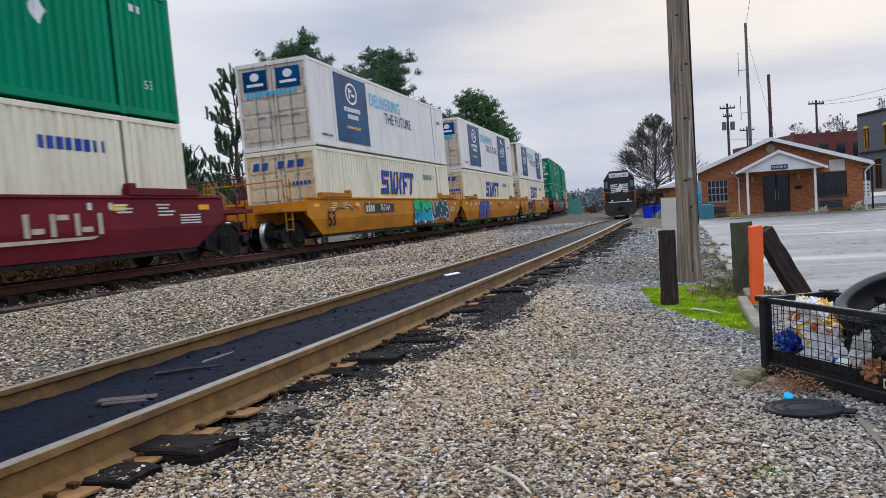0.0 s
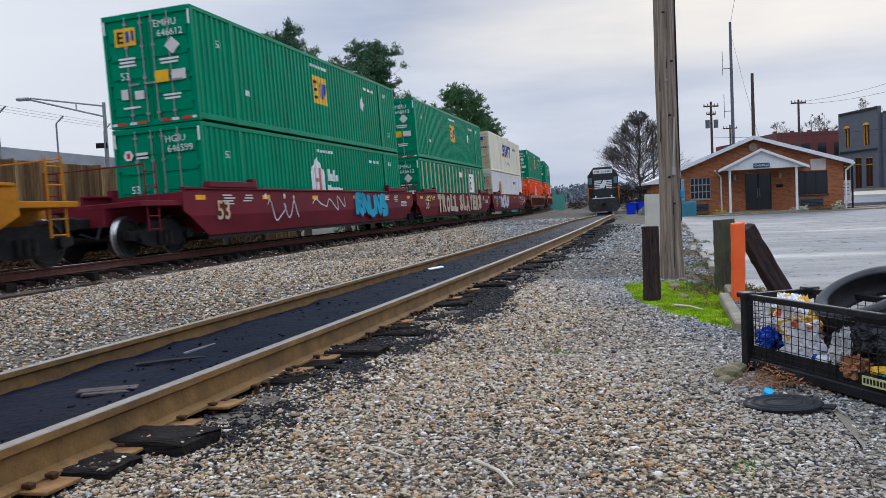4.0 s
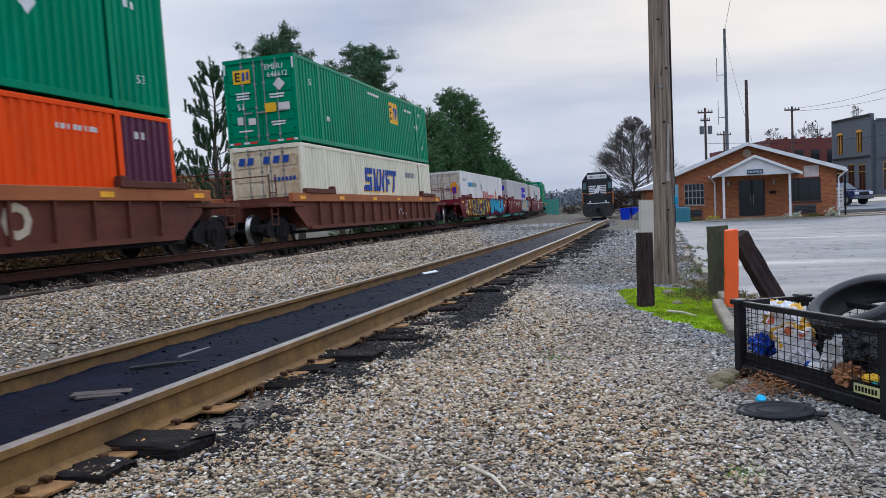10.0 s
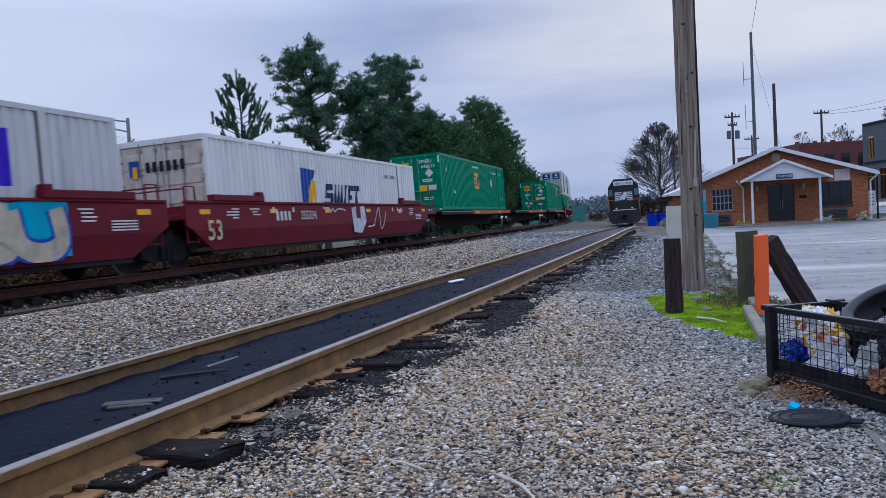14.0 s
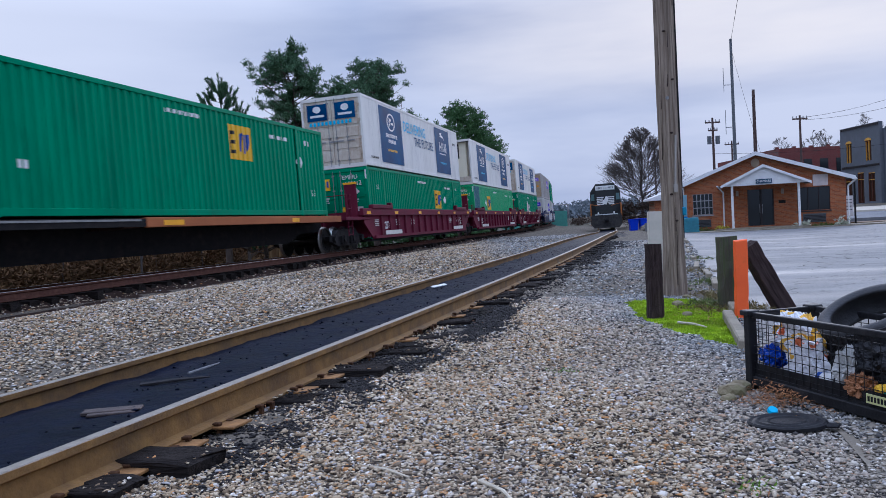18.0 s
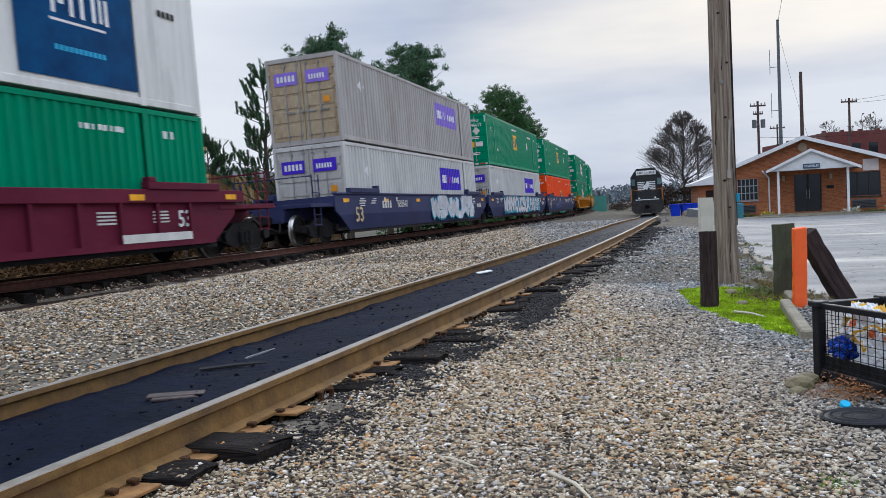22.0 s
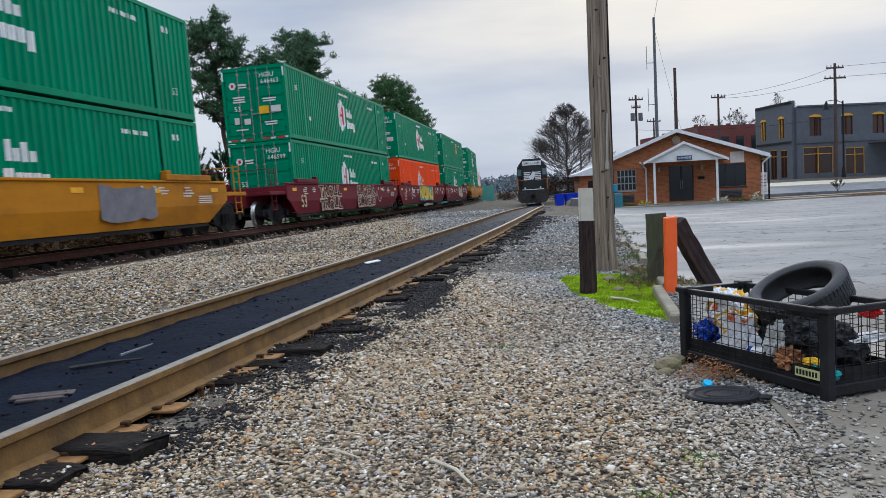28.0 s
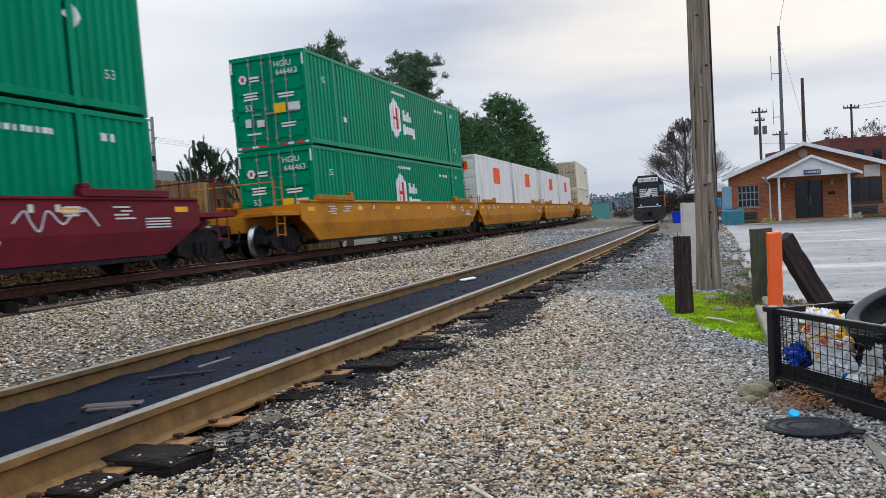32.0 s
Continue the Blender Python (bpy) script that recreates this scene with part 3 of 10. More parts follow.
def roof_bm(length):
    bm = bmesh.new()
    box(bm, -CW / 2 + 0.1, CW / 2 - 0.1, -length / 2 + 0.1, length / 2 - 0.1, CH - 0.06, CH - 0.02)
    box(bm, -CW / 2 + 0.1, CW / 2 - 0.1, -length / 2 + 0.1, length / 2 - 0.1, 0.06, 0.16)
    return bm


def door_bm(sx):
    bm = bmesh.new()
    a, b = (0.012, CW / 2 - 0.105) if sx > 0 else (-CW / 2 + 0.105, -0.012)
    box(bm, a, b, 0.035, 0.07, 0.17, CH - 0.15)
    return bm


def pressing_bm(sx):
    """One pressed panel of a door leaf."""
    bm = bmesh.new()
    a, b = (0.012, CW / 2 - 0.105) if sx > 0 else (-CW / 2 + 0.105, -0.012)
    box(bm, a + 0.07, b - 0.07, 0.012, 0.036, 0.0, (CH - 0.55) / 5 - 0.09, 0.01)
    return bm


def hinge_bm(sx):
    bm = bmesh.new()
    x = sx * (CW / 2 - 0.125)
    box(bm, x - 0.05, x + 0.05, -0.005, 0.035, 0.0, 0.11)
    return bm


def bars_bm(sx, x):
    bm = bmesh.new()
    for x in (x,):
        rod(bm, (sx * x, 0.0, 0.1), (sx * x, 0.0, CH - 0.08), 0.017, n=6)
        for z in (0.28, 1.2, 2.0, CH - 0.3):
            box(bm, sx * x - 0.05, sx * x + 0.05, -0.012, 0.03, z, z + 0.06)
        box(bm, sx * x - 0.02, sx * x + 0.3, -0.035, -0.012, 1.05, 1.1)
    return bm




def on_side(bm_polys, material, name, parent, y, z, length, label="", flat=False, scale=1.0):
    """Flat painted outlines (u along the side, w up) laid on the pressed side panel, cut where the pressing bends."""
    bm = bmesh.new()
    for poly in bm_polys:
        try:
            bm.faces.new([bm.verts.new((0, y + u * scale, z + w * scale)) for u, w in poly])
        except ValueError:
            pass
    return lay_on_side(bm, material, name, parent, length, label, flat)


def lay_on_side(bm, material, name, parent, length, label="", flat=False, x=CW / 2):
    if not flat:
        lo, hi = min(v.co.y for v in bm.verts), max(v.co.y for v in bm.verts)
        for c in corr_breaks(lo, hi)[1:-1]:
            bmesh.ops.bisect_plane(bm, geom=list(bm.verts) + list(bm.edges) + list(bm.faces), plane_co=(0, c, 0), plane_no=(0, 1, 0))
        for v in bm.verts:
            v.co.x = x - 0.012 + corr(v.co.y) + 0.005
    else:
        for v in bm.verts:
            v.co.x = x + 0.005
    for fc in bm.faces:
        fc.normal_update()
        if fc.normal.x < 0:
            fc.normal_flip()
    me = bpy.data.meshes.new(name)
    bm.to_mesh(me)
    bm.free()
    me.materials.append(material)
    return part(name, me, None, parent, label)


def text_on_side(words, height, material, name, parent, y, z, length, label="", flat=False, shear=0.0, bold=0.0):
    me = text_mesh(words, height, material, 0.0, shear, bold)
    bm = bmesh.new()
    bm.from_mesh(me)
    for v in bm.verts:
        v.co = Vector((0, y + v.co.x, z + v.co.z))
    return lay_on_side(bm, material, name, parent, length, label, flat)


def rect(u, w, a, b):
    """A rectangle centred at u, w with width a and height b."""
    return [(u - a / 2, w - b / 2), (u + a / 2, w - b / 2), (u + a / 2, w + b / 2), (u - a / 2, w + b / 2)]


def disc(u, w, r, n=20, squash=1.0):
    return [(u + r * math.cos(6.28319 * i / n), w + r * squash * math.sin(6.28319 * i / n)) for i in range(n)]


def end_mark(poly, material, name, parent, length, label="", lift=-0.02):
    """Flat painted outline on the door end (u to the right as one faces it, w up)."""
    bm = bmesh.new()
    for q in poly:
        bm.faces.new([bm.verts.new((u, -length / 2 + lift, w)) for u, w in q])
    for fc in bm.faces:
        fc.normal_update()
        if fc.normal.y > 0:
            fc.normal_flip()
    me = bpy.data.meshes.new(name)
    bm.to_mesh(me)
    bm.free()
    me.materials.append(material)
    k = part(name, me, None, parent, label)
    return tagged(k, kind="stuff") if len(poly) > 2 else k


def end_text(words, height, material, parent, u, w, length, lift=-0.02):
    ob = part("lettering", text_mesh(words, height, material, 0.001), None, parent)
    ob.location = (u, -length / 2 + lift, w)
    return ob


def post_bm(sx):
    """Stacking post in a side wall, from sill to top rail."""
    bm = bmesh.new()
    box(bm, *sorted((sx * (CW / 2 - 0.04), sx * (CW / 2 + 0.008))), -0.085, 0.085, 0.03, CH - 0.02, 0.008)
    return bm


def body(label, m_side, m_door=None, length=CL, m_frame=None, smooth_side=False, front="doors"):
    """A container: frame, pressed sides, roof and two door leaves with locking bars."""
    m_door, m_frame = m_door or m_side, m_frame or m_side
    c = tagged(new("container"), label, "container", group="containers on the train")
    key = (round(length, 2), m_frame.name)
    part("frame", cached(("frame", key), lambda: mesh_of("frame", frame_bm(length), m_frame)), None, c)
    part("roof", cached(("roof", key), lambda: mesh_of("roof", roof_bm(length), m_frame)), None, c)
    d = 0.004 if smooth_side else 0.034
    for sx in (1, -1):
        part("side_panel", cached(("side", sx, round(length, 2), d, m_side.name), lambda: mesh_of("side_panel", side_mesh(sx, length, d), m_side)), None, c)
    if length == CL:
        for sx in (1, -1):
            for y in (-6.1, 6.1):
                part("post", cached(("post", sx, m_frame.name), lambda: mesh_of("post", post_bm(sx), m_frame)), None, c).location.y = y
    for end in (-1, 1):
        if end < 0 and front == "cooler":
            continue
        for sx in (1, -1):
            if end < 0:
                leaf = part("door", cached(("door", sx, m_door.name), lambda: mesh_of("door", door_bm(sx), m_door)), None, c)
                leaf.location = (0, -length / 2, 0)
                for i in range(5):
                    part("pressed_panel", cached(("pressing", sx, m_door.name), lambda: mesh_of("pressed_panel", pressing_bm(sx), m_door)), None, leaf).location.z = 0.3 + i * (CH - 0.55) / 5
                for z in (0.5, 1.1, 1.8, 2.4):
                    part("hinge", cached(("hinge", sx, m_door.name), lambda: mesh_of("hinge", hinge_bm(sx), m_door)), None, leaf).location.z = z
                for xb in (0.16, 0.62):
                    part("locking_bar", cached(("bar", sx, xb), lambda: mesh_of("locking_bar", bars_bm(sx, xb), M_STEEL)), None, leaf)
        if end > 0:
            bm = bmesh.new()
            box(bm, -CW / 2 + 0.1, CW / 2 - 0.1, length / 2 - 0.08, length / 2 - 0.03, 0.15, CH - 0.13)
            part("end_wall", cached(("endwall", key), lambda: mesh_of("end_wall", bm, m_side)), None, c)
    return c

M_CREAMRIB = plain("cream_rib", (0.5, 0.42, 0.28), 0.6)
M_TEALBLUE = shade("teal_blue_panel", (0.003, 0.09, 0.16), (0.005, 0.125, 0.21), 2, 0.5, 0, 0.1, spec=0.2)
M_MAROONPATCH = shade("maroon_panel", (0.07, 0.01, 0.03), (0.1, 0.018, 0.045), 2, 0.5, 0, 0.1, spec=0.2)
M_TEAL = shade("repaint_teal", (0.008, 0.1, 0.13), (0.012, 0.13, 0.16), 2, 0.5, 0, 0.1)
M_BRIGHT = shade("container_bright_green", (0.004, 0.29, 0.095), (0.006, 0.37, 0.13), 1.2, 0.5, 0, 0.1, 20, dirt=(0.02, 0.16, 0.05), dirt_scale=0.9, dirt_amount=0.2, stretch=(1, 1, 0.3))
M_ORLAB = plain("orange_label", (0.7, 0.27, 0.02), 0.5)
M_OFFWHITE = plain("aged_white_paint", (0.62, 0.6, 0.55), 0.55)
M_WHITEDOOR = shade("door_stained_white", (0.62, 0.58, 0.48), (0.74, 0.7, 0.6), 1.5, 0.6, 0, 0.1, 20, dirt=(0.3, 0.16, 0.07), dirt_scale=1.3, dirt_amount=0.72, stretch=(1, 1, 0.4))
M_GREYDOOR = shade("door_dirty_grey", (0.4, 0.385, 0.35), (0.52, 0.5, 0.46), 1.5, 0.6, 0, 0.1, 20, dirt=(0.2, 0.16, 0.12), dirt_scale=1.1, dirt_amount=0.5, stretch=(1, 1, 0.4))


# ---- painted marks, all as plain shapes ----
def square_sign(c, y, z, L, w=1.25, h=0.95):
    on_side([rect(0, 0, w, h)], M_YELLOW, "sign", c, y, z, L, "yellow square sign with black and blue blocks")
    on_side([rect(-0.42 * w, 0, 0.08, 0.66 * h), rect(-0.3 * w, 0.27 * h, 0.22, 0.1), rect(-0.3 * w, 0, 0.2, 0.1), rect(-0.3 * w, -0.28 * h, 0.22, 0.1)], M_BLACK, "sign_mark", c, y + 0.004, z, L)
    for v in c.children:
        if v.name.startswith("sign_mark") and not v.get("lifted"):
            v.location.x, v["lifted"] = 0.004, 1
    b = on_side([[(-0.08 * w, -0.25 * h), (0.04 * w, -0.25 * h), (0.1 * w, 0.3 * h), (-0.06 * w, 0.25 * h)], [(0.1 * w, -0.3 * h), (0.2 * w, -0.3 * h), (0.24 * w, 0.26 * h), (0.12 * w, 0.26 * h)],
                 [(0.26 * w, -0.26 * h), (0.4 * w, 0.06 * h), (0.4 * w, 0.28 * h), (0.26 * w, 0.28 * h)]], M_BLUE, "sign_mark", c, y, z, L)
    b.location.x, b["lifted"] = 0.004, 1


def hexagon(c, y, z, L, house=False, red=True, paint=None):
    """A white six-sided emblem, whole or with its foot cut off, and blocky marks beside it."""
    paint = paint or M_LETTER
    if house:
        outline = [(-0.56, -1.0), (0.56, -1.0), (0.56, 0.28), (0.0, 0.78), (-0.56, 0.28)]
    else:
        outline = [(-0.56, -0.4), (0.0, -0.8), (0.56, -0.4), (0.56, 0.4), (0.0, 0.8), (-0.56, 0.4)]
    on_side([outline], paint, "emblem", c, y, z, L, "white emblem with a red mark")
    foot = -0.86 if house else -0.42
    bars = [(-0.27, -0.13, foot, 0.42), (0.13, 0.27, foot, 0.42), (-0.14, 0.14, -0.06, 0.06)]
    for i, (u0, u1, w0, w1) in enumerate(bars):
        k = on_side([[(u0, w0), (u1, w0), (u1, w1), (u0, w1)]], M_RED if red else M_PINK, "emblem_mark", c, y, z, L)
        k.location.x = 0.004 + 0.001 * (i > 1)
    # upper row of three blocks, lower row of five
    for u, w, a, b in ((0.98, 0.2, 0.13, 0.42), (1.2, 0.12, 0.16, 0.26), (1.44, 0.18, 0.14, 0.4), (1.66, 0.1, 0.2, 0.22), (0.92, -0.36, 0.3, 0.42), (1.22, -0.38, 0.14, 0.3), (1.46, -0.38, 0.22, 0.3), (1.74, -0.38, 0.2, 0.3), (2.02, -0.46, 0.2, 0.42)):
        on_side([rect(u, w, a, b)], paint, "emblem_block", c, y, z, L)


M_PINK = plain("faded_red_paint", (0.5, 0.2, 0.17), 0.6)


def slant_bars(c, y, z, L, w=4.3, h=1.0, paint=None, edge=None, flat=False):
    """Blocky slanted marks, standing for a wordmark: a bent bar, a comb, a bar, a hooked bar and a hammer shape."""
    paint = paint or M_BLUE
    def P(pts, du=0.0, dw=0.0):
        return [((u + 0.22 * v + du) * w / 4.3, (v + dw) * h) for u, v in pts]
    bent = [(-2.15, -0.5), (-1.2, -0.5), (-1.2, 0.12), (-1.82, 0.12), (-1.82, 0.24), (-1.2, 0.24), (-1.2, 0.5), (-2.1, 0.5), (-2.1, -0.1), (-1.52, -0.1), (-1.52, -0.24), (-2.15, -0.24)]
    comb = [(-1.02, -0.5), (0.0, -0.5), (0.0, 0.5), (-0.27, 0.5), (-0.27, -0.26), (-0.4, -0.26), (-0.4, 0.5), (-0.64, 0.5), (-0.64, -0.26), (-0.76, -0.26), (-0.76, 0.5), (-1.02, 0.5)]
    bar = [(0.16, -0.5), (0.44, -0.5), (0.44, 0.5), (0.16, 0.5)]
    hook = [(0.6, -0.5), (0.88, -0.5), (0.88, -0.14), (1.2, -0.14), (1.2, 0.08), (0.88, 0.08), (0.88, 0.26), (1.28, 0.26), (1.28, 0.5), (0.6, 0.5)]
    hammer = [(1.62, -0.5), (1.9, -0.5), (1.9, 0.26), (2.2, 0.26), (2.2, 0.5), (1.36, 0.5), (1.36, 0.26), (1.62, 0.26)]
    for shape in (bent, comb, bar, hook, hammer):
        if edge:
            on_side([P(shape, -0.06, -0.06)], edge, "mark_shadow", c, y, z, L, flat=flat)
        on_side([P(shape)], paint, "mark", c, y, z, L, "blue slanted block mark", flat=flat).location.x = 0.004


def bars_row(c, y, z, L, w, h, n, paint, flat=False, name="lettering_bar"):
    """Unreadable lettering: a row of plain bars."""
    r = random.Random(int(abs(y * 100) + z * 10))
    q, u = [], -w / 2
    for i in range(n):
        a = w / n * r.uniform(0.5, 0.8)
        q.append([(u, -h / 2), (u + a, -h / 2), (u + a, h / 2), (u, h / 2)])
        u += w / n
    k = tagged(on_side(q, paint, name, c, y, z, L, flat=flat), kind="stuff")
    k.location.x = 0.003


def purple_sign(c, y, z, L, w=3.2, h=1.0, faded=False):
    on_side([rect(0, 0, w, h)], M_PURPLE if not faded else M_PURPLE2, "sign", c, y, z, L, "purple sign with white bars")
    q = [rect(-1.25 + i * 0.2, 0.0, 0.13, 0.36) for i in range(4)]
    k = on_side(q, M_LETTER, "sign_mark", c, y, z, L)
    k.location.x = 0.004
    k = on_side([rect(-0.42 + i * 0.2, 0.0, 0.13, 0.32) for i in range(2)], M_RED if not faded else M_LETTER, "sign_mark", c, y, z, L)
    k.location.x = 0.004
    k = on_side([rect(0.15 + i * 0.14, -0.03, 0.08, 0.2 + 0.05 * (i % 3)) for i in range(9)], M_LETTER, "sign_mark", c, y, z, L)
    k.location.x = 0.004


M_PURPLE2 = plain("faded_purple_paint", (0.25, 0.16, 0.6), 0.6)


def door_marks(c, L, sign=None, bars=M_LETTER, labels=True, diamond=True, emblem=False, code=("EMHU", "646612")):
    """Plates and lettering on the two door leaves."""
    if sign == "yellow":
        end_mark([rect(-0.62, 2.3, 0.62, 0.46)], M_YELLOW, "sign", c, L, "yellow sign")
        end_mark([rect(-0.82, 2.3, 0.06, 0.3), rect(-0.74, 2.42, 0.14, 0.05), rect(-0.74, 2.3, 0.12, 0.05), rect(-0.74, 2.18, 0.14, 0.05)], M_BLACK, "sign_mark", c, L, lift=-0.024)
        end_mark([rect(-0.55, 2.3, 0.1, 0.28), rect(-0.4, 2.32, 0.08, 0.26)], M_BLUE, "sign_mark", c, L, lift=-0.024)
    if emblem:
        end_mark([disc(-0.85, 2.2, 0.15, 6)], M_LETTER, "emblem", c, L)
        end_mark([rect(-0.85, 2.2, 0.1, 0.13)], M_RED, "emblem_mark", c, L, lift=-0.024)
        end_mark([rect(-0.45, 2.22, 0.34, 0.07), rect(-0.45, 2.12, 0.34, 0.05)], bars, "lettering_bar", c, L)
    end_text(code[0], 0.18, bars, c, 0.56, 2.52, L)
    end_text(code[1], 0.18, bars, c, 0.68, 2.27, L)
    if diamond:
        end_mark([[(0.72, 1.72), (0.94, 1.94), (0.72, 2.16), (0.5, 1.94)]], M_OFFWHITE, "placard", c, L, "white diamond placard", lift=-0.026)
    end_text("53", 0.2, bars, c, -0.72, 1.3, L)
    if labels:
        end_mark([rect(0.36, 1.2, 0.4, 0.3)], M_YELLOW, "sticker", c, L, "yellow sticker", lift=-0.04)
        for q in (rect(0.84, 1.2, 0.4, 0.26), rect(-0.78, 0.85, 0.2, 0.26), rect(-0.35, 0.8, 0.26, 0.22)):
            end_mark([q], M_OFFWHITE, "sticker", c, L)
        for u, w, a, b in ((0.6, 1.62, 0.56, 0.05), (0.6, 1.53, 0.5, 0.05), (-0.62, 1.75, 0.5, 0.05), (-0.62, 1.66, 0.44, 0.05), (-0.62, 1.57, 0.5, 0.05), (0.6, 0.72, 0.52, 0.05), (0.6, 0.63, 0.46, 0.05), (-0.6, 0.5, 0.5, 0.05)):
            end_mark([rect(u, w, a, b)], bars, "lettering_bar", c, L)
    for sx in (-1, 1):
        for u, a, m in ((0.35, 0.26, M_RED), (0.95, 0.26, M_RED), (0.62, 0.2, M_LETTER), (1.17, 0.12, M_LETTER)):
            end_mark([rect(sx * u, 0.1, a, 0.07)], m, "reflector", c, L, lift=-0.008)
        end_mark([rect(sx * 1.235, 2.6, 0.06, 0.36)], M_LETTER, "reflector", c, L, lift=-0.006)


def side_marks(c, L, paint=M_LETTER, number="53", flat=False):
    h = L / 2
    text_on_side(number, 0.2, paint, "lettering", c, -h + 1.3, 2.1, L, flat=flat)
    text_on_side(number, 0.2, paint, "lettering", c, h - 1.0, 0.75, L, flat=flat)
    bars_row(c, -h + 2.7, 1.0, L, 0.3, 0.16, 2, paint, flat)
    bars_row(c, h - 3.2, 2.4, L, 1.3, 0.11, 8, paint, flat)
    bars_row(c, -0.2, 2.55, L, 1.5, 0.1, 12, paint, flat)
    bars_row(c, h - 1.2, 2.4, L, 0.5, 0.16, 2, paint, flat)


def cooler_end(c, L):
    """Front end of a refrigerated container: an open frame with the cooling unit set back in it."""
    h = L / 2
    bm = bmesh.new()
    box(bm, -0.98, 0.98, -h + 0.25, -h + 0.62, 0.45, 2.75, 0.05)
    part("cooling_unit", bm, M_CREAM, c, "cream cooling unit")
    bm = bmesh.new()
    box(bm, -0.72, 0.5, -h + 0.2, -h + 0.26, 1.7, 2.68, 0.02)
    part("grille", bm, M_BLACK, c, "black grille")
    bm = bmesh.new()
    box(bm, -1.19, 1.19, -h + 0.62, -h + 0.68, 0.15, 2.75)
    part("end_wall", bm, M_WHITE, c)
    bm = bmesh.new()
    for sx in (-1, 1):
        for z in (0.55, 1.1, 1.65, 2.2):
            rod(bm, (sx * 1.2, -h + 0.03, z), (sx * 1.2, -h + 0.6, z), 0.02, n=5)
    box(bm, -1.2, 1.2, -h + 0.02, -h + 0.1, 0.2, 0.5)
    part("guard_frame", bm, M_WHITEDOOR, c)


def reefer(c, L, near, cooler, far=True):
    """Refrigerated container: vinyl panels on smooth sides."""
    on_side([rect(-4.45, 1.5, 3.1, 2.42)], M_NAVY, "panel", c, 0, 0, L, "dark blue vinyl panel", flat=True)
    if far:
        on_side([rect(4.45, 1.5, 3.0, 2.42)], M_NAVY, "panel", c, 0, 0, L, "dark blue vinyl panel", flat=True)
    ring = lambda u, w, r, s: [[(u + r * k * math.cos(a), w + r * k * s * math.sin(a)) for k, a in ((1, a0), (1, a1), (0.82, a1), (0.82, a0))] for a0, a1 in ((6.28319 * i / 20, 6.28319 * (i + 1) / 20) for i in range(20))]
    def emblem(u, oval):
        q = []
        if oval:
            q += ring(u, 2.1, 0.55, 0.72) + [rect(u - 0.2, 2.1, 0.1, 0.4), rect(u - 0.05, 2.2, 0.2, 0.1), rect(u + 0.15, 2.05, 0.3, 0.1)]
            q += [rect(u - 0.75 + i * 0.12, 1.5, 0.08, 0.16) for i in range(13)] + [rect(u - 0.45 + i * 0.13, 1.25, 0.09, 0.16) for i in range(8)]
        else:
            q += [[(u - 0.5, 2.28), (u + 0.1, 2.25), (u + 0.55, 2.1), (u + 0.15, 2.36), (u - 0.2, 2.4)], [(u - 0.5, 2.42), (u - 0.2, 2.34), (u + 0.0, 2.5), (u - 0.3, 2.52)]]
            q += [rect(u - 0.6, 1.72, 0.1, 0.5), rect(u - 0.4, 1.72, 0.14, 0.12), rect(u - 0.15, 1.72, 0.1, 0.5), rect(u + 0.12, 1.72, 0.1, 0.5), rect(u + 0.42, 1.72, 0.1, 0.5), rect(u + 0.6, 1.72, 0.08, 0.46), rect(u + 0.76, 1.72, 0.1, 0.5)]
            q += [rect(u, 1.35, 1.4, 0.05)]
        k = tagged(on_side(q, M_LETTER, "panel_mark", c, 0, 0, L, flat=True), kind="stuff")
        k.location.x = 0.004
        k = on_side([rect(u - 0.6 + i * 0.12, 0.85, 0.08, 0.1) for i in range(11)], M_YELLOW if oval else M_CYAN, "panel_mark", c, 0, 0, L, flat=True)
        tagged(k, kind="stuff")
        k.location.x = 0.004
    emblem(-4.45, near == "oval")
    if far:
        emblem(4.45, near != "oval" and not cooler == "second")
    if cooler == "second":
        words = ("EXCELLENCE", "EXECUTION")
        text_on_side("THROUGH", 0.26, M_NAVY, "lettering", c, -0.75, 1.68, L, flat=True)
        y2 = 1.05
    else:
        words, y2 = ("DELIVERING", "THE FUTURE"), 0.75
    text_on_side(words[0], 0.5, M_CYAN, "lettering", c, -0.75, 2.12, L, "cyan lettering", flat=True, bold=0.008)
    text_on_side(words[1], 0.44, M_NAVY, "lettering", c, y2, 1.55, L, "dark blue lettering", flat=True, bold=0.004)
    bars_row(c, -6.9, 0.42, L, 0.9, 0.08, 7, M_BLACK, True)
    bars_row(c, 7.1, 2.1, L, 0.6, 0.14, 4, M_BLACK, True)
    for u in (-7.0, -2.2, -0.9, 0.4, 1.7, 6.6):
        on_side([[(u, 0.24), (u + 0.015, 0.24), (u + 0.015, 2.78), (u, 2.78)]], M_GREY, "seam", c, 0, 0, L, flat=True)
    if not cooler:
        for sx in (-1, 1):
            end_mark([rect(sx * 0.6, 2.3, 0.86, 0.66)], M_NAVY, "panel", c, L, "dark blue vinyl panel")
            end_mark([disc(sx * 0.6, 2.42, 0.17, 12, 0.8), rect(sx * 0.6, 2.16, 0.6, 0.09)], M_LETTER, "panel_mark", c, L, lift=-0.025)
        end_mark([rect(-0.9 + 0.17 * i, 1.84, 0.11, 0.15) for i in range(11)], M_CYAN, "lettering_bar", c, L)


